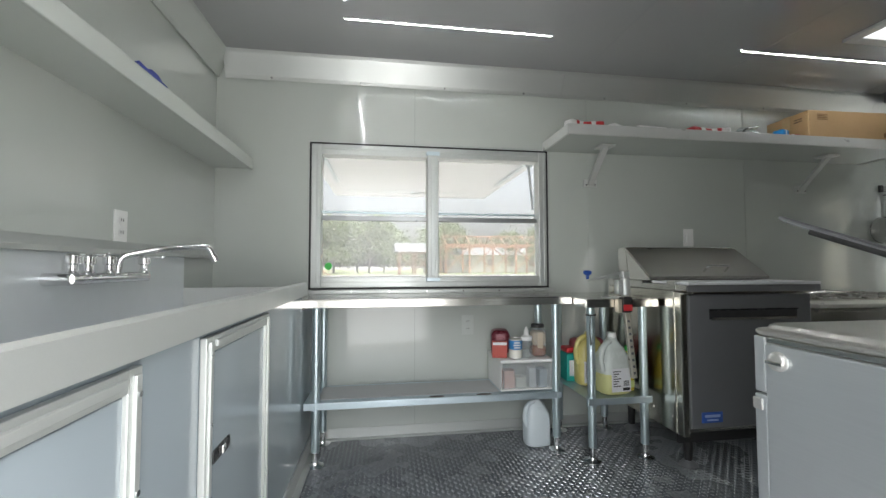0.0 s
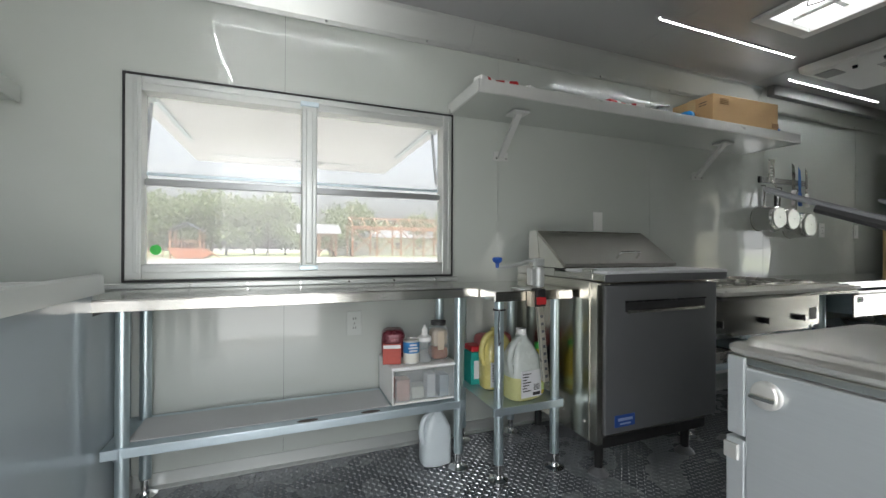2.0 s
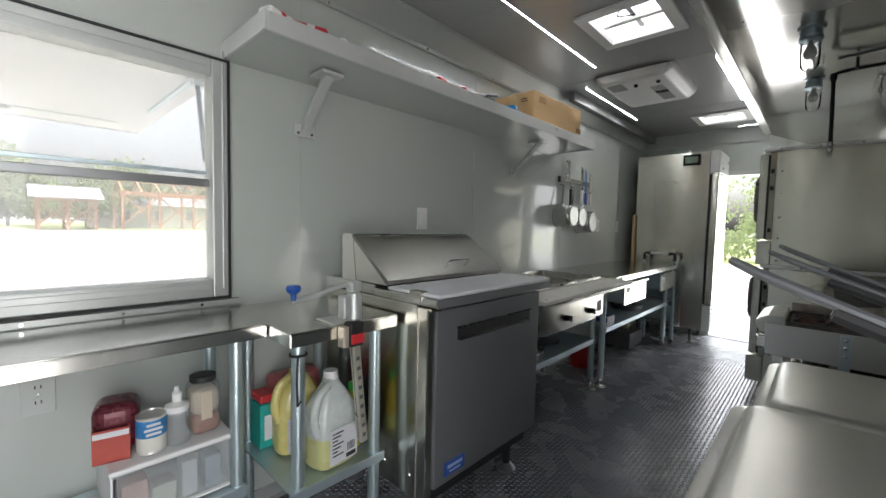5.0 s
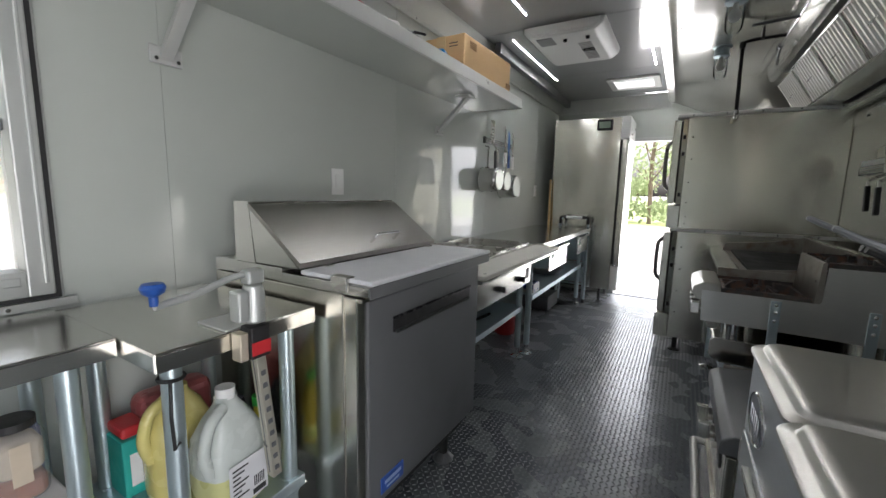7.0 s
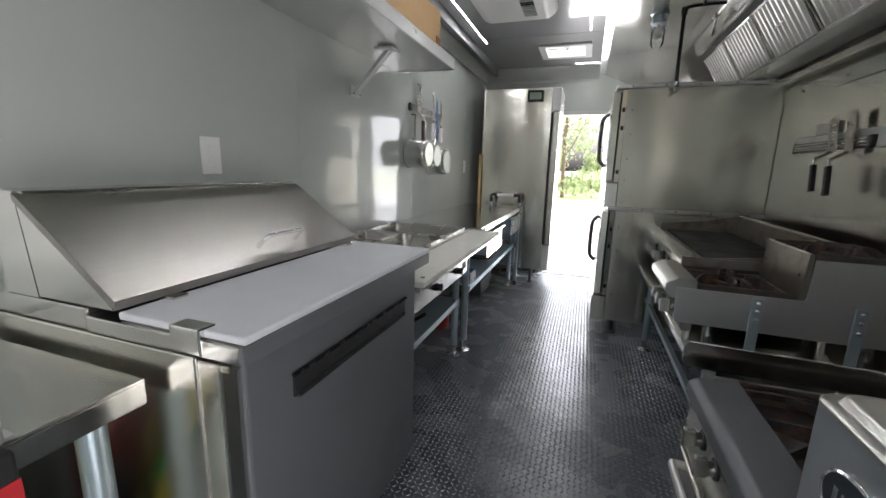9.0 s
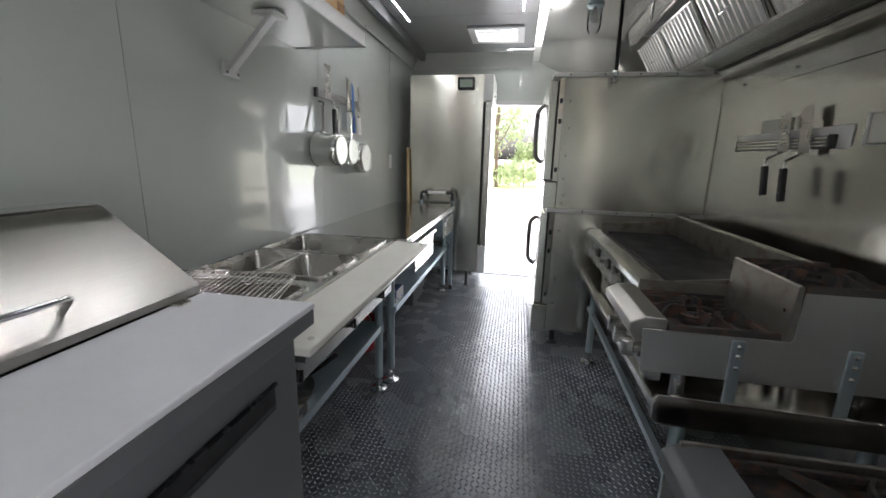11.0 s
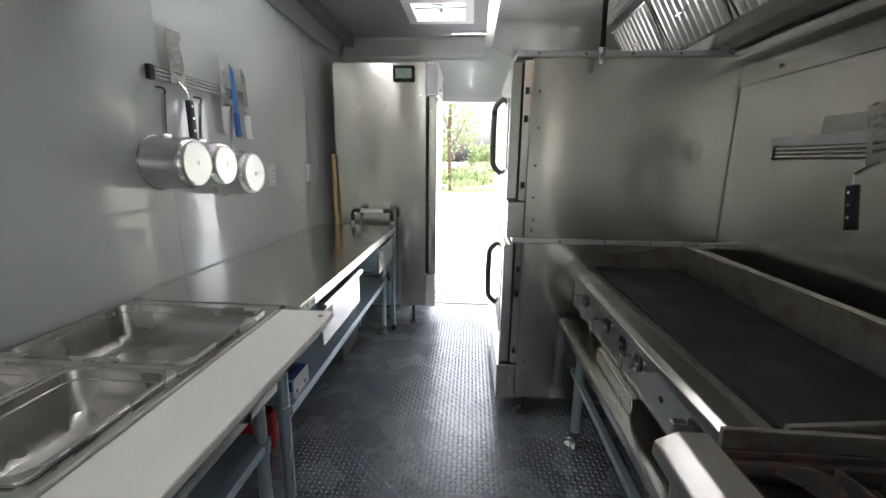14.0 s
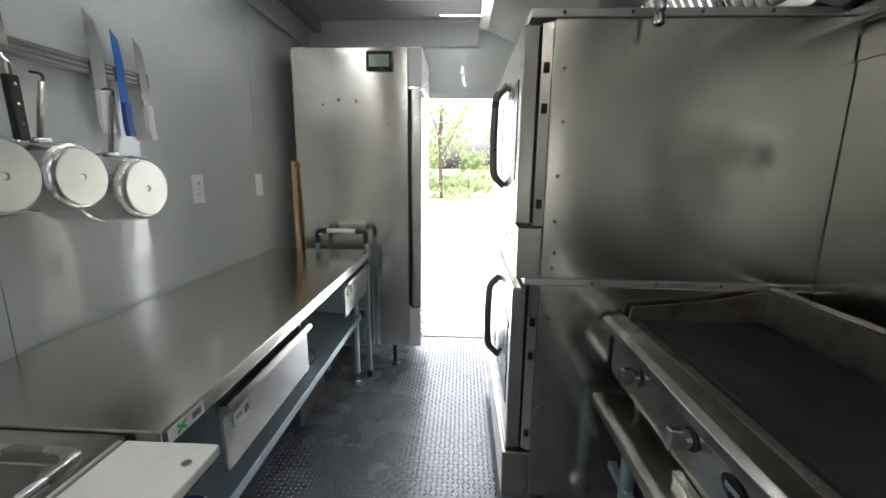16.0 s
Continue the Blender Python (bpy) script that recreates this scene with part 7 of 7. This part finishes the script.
# ---- magnetic bar and spatulas on the steel wall ----
wp = root("wall_plate", (4.46, Y0, 1.27), "pale steel backing plate for the magnetic bar", "plate")
part("plate", box(4.09, 4.832, Y0 + 0.001, Y0 + 0.006, 1.275, 1.351, 0.002), WHITEPLASTIC, wp)
mag_bar(4.16, 4.785, Y0 + 0.006, 1.298, 1, "long black magnetic bar on the steel wall")
part("upper_plate", box(4.43, 4.62, Y0 + 0.001, Y0 + 0.012, 1.355, 1.405, 0.002), CREAM, wp, "small cream plate above the bar")
spatula(4.388, Y0 + 0.034, -1, 1.425, 1.262, 1.088, 0.07, BLACK, 11, "perforated turner with black handle on the steel wall", True, 0.06)
spatula(4.262, Y0 + 0.034, -1, 1.435, 1.255, 1.075, 0.06, BLACK, 9, "narrow turner with black riveted handle", False, 0.06)
vb = root("control_box", (3.86, Y0, 1.3), "small cream metal box on the steel wall", "box")
part("cover", box(3.78, 3.97, Y0 + 0.001, Y0 + 0.045, 1.285, 1.37, 0.004), CREAM, vb)
part("edge", box(3.968, 3.978, Y0 + 0.001, Y0 + 0.052, 1.28, 1.375, 0.003), ALU, vb)

# ---- outdoors ----
def grounds():
    own = bmesh.new()
    n = 40
    for i in range(n + 1):
        for j in range(n + 1):
            x, y = -900 + 1800 * i / n, -900 + 1800 * j / n
            own.verts.new((x, y, -0.4))
    own.verts.ensure_lookup_table()
    for i in range(n):
        for j in range(n):
            a = i * (n + 1) + j
            own.faces.new((own.verts[a], own.verts[a + n + 1], own.verts[a + n + 2], own.verts[a + 1]))
    return own


PALE = material("pale_gravel", (0.27, 0.265, 0.255), 0.9, 0, 0.08, 0.35, bump=0.2, bscale=8)
tagged(part("ground", grounds(), PALE), "pale sunlit gravel yard reaching to the trees", "ground", kind="structure")
GRASS = material("dry_grass", (0.22, 0.26, 0.11), 0.9, 0, 0.3, 0.3, bump=0.2, bscale=10)
tagged(part("ground_1", box(-120, 120, 66, 160, -0.396, -0.38), GRASS), "mown grass strip before the trees", "ground", kind="structure")
tagged(part("ground_2", box(24.5, 120, -60, 50, -0.396, -0.385), GRASS), "rough grass beyond the yard", "ground", kind="structure")

LEAF = material("summer_leaves", (0.19, 0.24, 0.12), 0.6, 0, 0.45, 0.6, bscale=3, piece=0.15)
ln, ll = LEAF.node_tree.nodes, LEAF.node_tree.links
through_leaf = ln.new("ShaderNodeBsdfTranslucent")
through_leaf.inputs["Color"].default_value = (0.36, 0.42, 0.24, 1)
leaf_mix = ln.new("ShaderNodeMixShader")
leaf_mix.inputs[0].default_value = 0.45
ll.new(ln["Principled BSDF"].outputs[0], leaf_mix.inputs[1])
ll.new(through_leaf.outputs[0], leaf_mix.inputs[2])
ll.new(leaf_mix.outputs[0], ln["Material Output"].inputs["Surface"])
BARK = material("bark", (0.13, 0.1, 0.07), 0.9, 0, 0.3, 4, bump=0.3, bscale=20)


def tree_mesh(seed, h, w, leaves, leaf, bare=0.25):
    """Trunk with limbs, and a crown of leaf clumps, round the origin."""
    rr = random.Random(seed)
    t = bmesh.new()
    tube([(0, 0, 0), (0.03 * w, 0.02 * w, h * 0.3), (-0.02 * w, 0.03 * w, h * 0.62), (0.02 * w, 0, h * 0.88)], 0.02 * h, 8, bm=t)
    tips = []
    for k in range(11):
        a, z = k * 2.4 + rr.random(), h * (bare + 0.06 * k * (1 - bare))
        r = w * (0.30 + 0.2 * rr.random()) * (1.15 - z / h * 0.6)
        tip = (r * math.cos(a), r * math.sin(a), min(h * 0.97, z + h * (0.12 + 0.12 * rr.random())))
        tube([(0, 0, z), (tip[0] * 0.5, tip[1] * 0.5, z + (tip[2] - z) * 0.4), tip], 0.006 * h, 5, bm=t)
        tips.append(tip)
    verts, faces = [], []
    for k in range(leaves):
        c = Vector(tips[rr.randrange(len(tips))]) + Vector((rr.gauss(0, w * 0.13), rr.gauss(0, w * 0.13), rr.gauss(0, h * 0.07)))
        if c.z < h * bare * 0.7:
            c.z = h * bare * 0.7 + rr.random() * 0.2 * h
        q = Euler((rr.random() * 3, rr.random() * 3, rr.random() * 6)).to_matrix()
        s = leaf * (0.6 + 0.8 * rr.random())
        base = len(verts)
        for p in ((-0.5, 0, 0), (0, -0.35, 0.1), (0.5, 0, 0), (0, 0.35, 0.1)):
            verts.append(c + q @ (Vector(p) * s))
        faces.append((base, base + 1, base + 2, base + 3))
    cm = bpy.data.meshes.new("crown")
    cm.from_pydata([tuple(v) for v in verts], [], faces)
    cm.materials.append(LEAF)
    return t, cm


def tree(seed, x, y, h, w, leaves, leaf, label, bare=0.25):
    t = root("tree", (x, y, -0.4), label, "tree", "trees round the yard")
    trunk, crown = tree_mesh(seed, h, w, leaves, leaf, bare)
    trunk.transform(Matrix.Translation((x, y, -0.4)))
    part("trunk", trunk, BARK, t)
    c = new("crown", crown)
    c.parent = t
    return t


big = [tree(s, -16 + 7 * s, 84, 10.5 + s % 3, 9.5, 2600, 0.75, "tall leafy green tree at the yard's edge", 0.1) for s in range(3)]
spot = random.Random(5)
for k in range(16):
    x = -52 + 6.0 * k + spot.uniform(-1.5, 1.5)
    m = Matrix.Translation((x, 78 + spot.uniform(0, 12), -0.4)) @ Matrix.Rotation(spot.uniform(0, 6.28), 4, "Z") @ Matrix.Scale(spot.uniform(0.55, 1.1), 4)
    c = copy_thing(big[k % 3], m)
for k in range(9):
    copy_thing(big[k % 3], Matrix.Translation((72 + 3 * (k % 2), -30 + 7.5 * k, -0.4)) @ Matrix.Rotation(k * 1.3, 4, "Z") @ Matrix.Scale(0.42, 4))
near = tree(21, 26.5, 2.6, 5.6, 3.6, 900, 0.2, "young tree with thin open crown", 0.25)
copy_thing(near, Matrix.Translation((31, 6.5, -0.4)) @ Matrix.Rotation(2, 4, "Z"))
copy_thing(near, Matrix.Translation((30, -1.5, -0.4)) @ Matrix.Rotation(4, 4, "Z"))
bush = tree(33, 27, 1.0, 1.7, 3.4, 1500, 0.2, "low leafy bush at the yard's edge", 0.0)
for x, y, r in ((28, 4.6, 1), (27, -2.5, 2), (29, 8.5, 3), (29.5, 12, 4), (28, -7, 5)):
    copy_thing(bush, Matrix.Translation((x, y, -0.4)) @ Matrix.Rotation(r, 4, "Z"))

TIMBER = material("raw_timber", (0.42, 0.22, 0.13), 0.7, 0, 0.15, 2, bump=0.1, bscale=15)
ROOFG = material("grey_roof", (0.2, 0.205, 0.215), 0.6, 0, 0.08, 1)
SIDING = material("white_siding", (0.6, 0.6, 0.58), 0.6, 0, 0.05, 1)


def pavilion(x0, x1, y, zr, label, covered=True):
    p = root("timber_pavilion", ((x0 + x1) / 2, y, -0.4), label, "pavilion", "timber pavilions")
    n = max(2, int((x1 - x0) / 4.0))
    for k in range(n + 1):
        x = x0 + (x1 - x0) * k / n
        for yy in (y, y + 6):
            part("post", box(x - 0.14, x + 0.14, yy - 0.14, yy + 0.14, -0.4, zr, 0.02), TIMBER, p)
        if k < n:
            xn = x0 + (x1 - x0) * (k + 1) / n
            part("brace", rod((x, y, 0.2), (xn, y, zr - 0.2), 0.09, seg=6), TIMBER, p)
            part("brace", rod((xn, y, 0.2), (x, y, zr - 0.2), 0.09, seg=6), TIMBER, p)
    part("beam", box(x0 - 0.3, x1 + 0.3, y - 0.15, y + 0.15, zr, zr + 0.3, 0.02), TIMBER, p)
    if covered:
        part("roof", prism([(y - 1.0, zr + 0.3), (y + 3, zr + 1.9), (y + 7, zr + 0.3), (y + 3, zr + 1.7)], "x", x0 - 0.8, x1 + 0.8), ROOFG, p, "grey sheet roof")
        return
    part("beam", box(x0 - 0.3, x1 + 0.3, y + 5.85, y + 6.15, zr, zr + 0.3, 0.02), TIMBER, p)
    part("ridge", box(x0 - 0.3, x1 + 0.3, y + 2.88, y + 3.12, zr + 1.7, zr + 1.95, 0.02), TIMBER, p)
    for k in range(2 * n + 1):
        x = x0 + (x1 - x0) * k / (2 * n)
        for ya in (y - 0.6, y + 6.6):
            part("rafter", rod((x, ya, zr + 0.25), (x, y + 3, zr + 1.85), 0.09, seg=6), TIMBER, p)


pavilion(3.6, 8.6, 66, 3.0, "small open timber pavilion with grey roof")
pavilion(11.5, 28.0, 68, 4.4, "long open timber building frame with bare rafters", False)
bd = root("white_building", (24, 82, -0.4), "long low white building behind the timber frames", "building")
part("wall", box(10, 44, 80, 88, -0.4, 3.2), SIDING, bd, "white boarded wall")
part("roof", prism([(79, 3.2), (84, 5.4), (89, 3.2)], "x", 9.3, 44.7), ROOFG, bd)
for k in range(7):
    x = 13 + 4.4 * k
    w = part("window", box(x, x + 1.3, 79.94, 80.02, 0.8, 2.4, 0.02), SIDING, bd)
    for a in (0, 1):
        for b in (0, 1):
            part("pane", box(x + 0.1 + 0.58 * a, x + 0.6 + 0.58 * a, 79.90, 79.945, 0.9 + 0.72 * b, 1.55 + 0.72 * b), BLACKSTEEL, w)
ps = root("playset", (-6.5, 60, -0.4), "wooden children's playset with a peaked dark roof", "playset")
for x in (-8.6, -5.4):
    for y in (59, 61.5):
        part("post", box(x - 0.1, x + 0.1, y - 0.1, y + 0.1, -0.4, 3.3), TIMBER, ps)
part("deck", prism([(-8.9, 0.9), (-5.0, 0.9), (-4.2, 0.2), (-5.0, -0.35), (-8.0, -0.35)], "y", 58.8, 61.8), material("red_orange_boards", (0.42, 0.16, 0.08), 0.6, 0, 0.15, 2), ps, "red-orange boarded hull")
part("rail", box(-8.7, -5.3, 58.95, 59.05, 1.75, 1.9), TIMBER, ps)
for k in range(9):
    part("baluster", box(-8.6 + 0.38 * k, -8.5 + 0.38 * k, 58.96, 59.04, 0.9, 1.75), TIMBER, ps)
part("roof", prism([(-9.0, 3.0), (-7.0, 4.2), (-5.0, 3.0), (-7.0, 4.0)], "y", 58.6, 61.9), material("dark_blue_roof", (0.05, 0.07, 0.1), 0.6), ps)
part("slide", prism([(-4.9, 0.9), (-3.2, -0.3), (-3.2, -0.4), (-4.9, 0.7)], "y", 59.5, 60.2), TIMBER, ps)
ps.location.x = -9.9
fe = root("yard_fence", (-14, 64, -0.4), "low thin wire fence before the trees", "fence")
for k in range(9):
    part("post", box(-22 + 1.6 * k, -21.9 + 1.6 * k, 63.95, 64.05, -0.4, 0.9), TIMBER, fe)
for z in (0.1, 0.5, 0.85):
    part("wire", rod((-22, 64, z), (-9.2, 64, z), 0.02, seg=5), GALV, fe)

# ---- raised bars of the tread floor ----
def tread_bars():
    pitch, half, wide, high = 0.0215, 0.0094, 0.0035, 0.0028
    nx, ny = int((X1 - X0 - 0.03) / pitch), int((Y1 - Y0 - 0.03) / pitch)
    i, j = np.meshgrid(np.arange(nx), np.arange(ny), indexing="ij")
    cx, cy = X0 + 0.02 + pitch * i.ravel(), Y0 + 0.02 + pitch * j.ravel()
    a = np.where((i + j).ravel() % 2 == 0, np.pi / 4, -np.pi / 4)
    c, s = np.cos(a), np.sin(a)
    shape = [(-half, 0, 0.0002), (0, -wide, 0.0002), (half, 0, 0.0002), (0, wide, 0.0002), (-half * 0.5, 0, high), (half * 0.5, 0, high)]
    v = np.stack([np.stack([cx + c * u - s * w, cy + s * u + c * w, np.full_like(cx, h)], 1) for u, w, h in shape], 1).reshape(-1, 3)
    k = 6 * np.arange(len(cx))[:, None]
    f = [k + np.array([q]) for q in ((0, 1, 4), (0, 4, 3))]
    tris = np.concatenate(f).tolist()
    quads = np.concatenate([k + np.array([[1, 2, 5]]), k + np.array([[1, 5, 4]]), k + np.array([[2, 3, 5]]), k + np.array([[3, 4, 5]])]).tolist()
    me = bpy.data.meshes.new("tread_bars")
    me.from_pydata(v.tolist(), [], tris + quads)
    me.materials.append(TREADBAR)
    return me


# worn bars; the pale base colour also stands in for their bright glints
TREADBAR = material("worn_glint_tread_bar", (0.5, 0.52, 0.54), 0.2, 0.6, 0.4, 3, rvary=0.06)
tb = new("tread_bars", tread_bars())
tb.parent = floor
tagged(tb, "raised worn diamond bars, coloured pale for their highlights", kind="stuff")
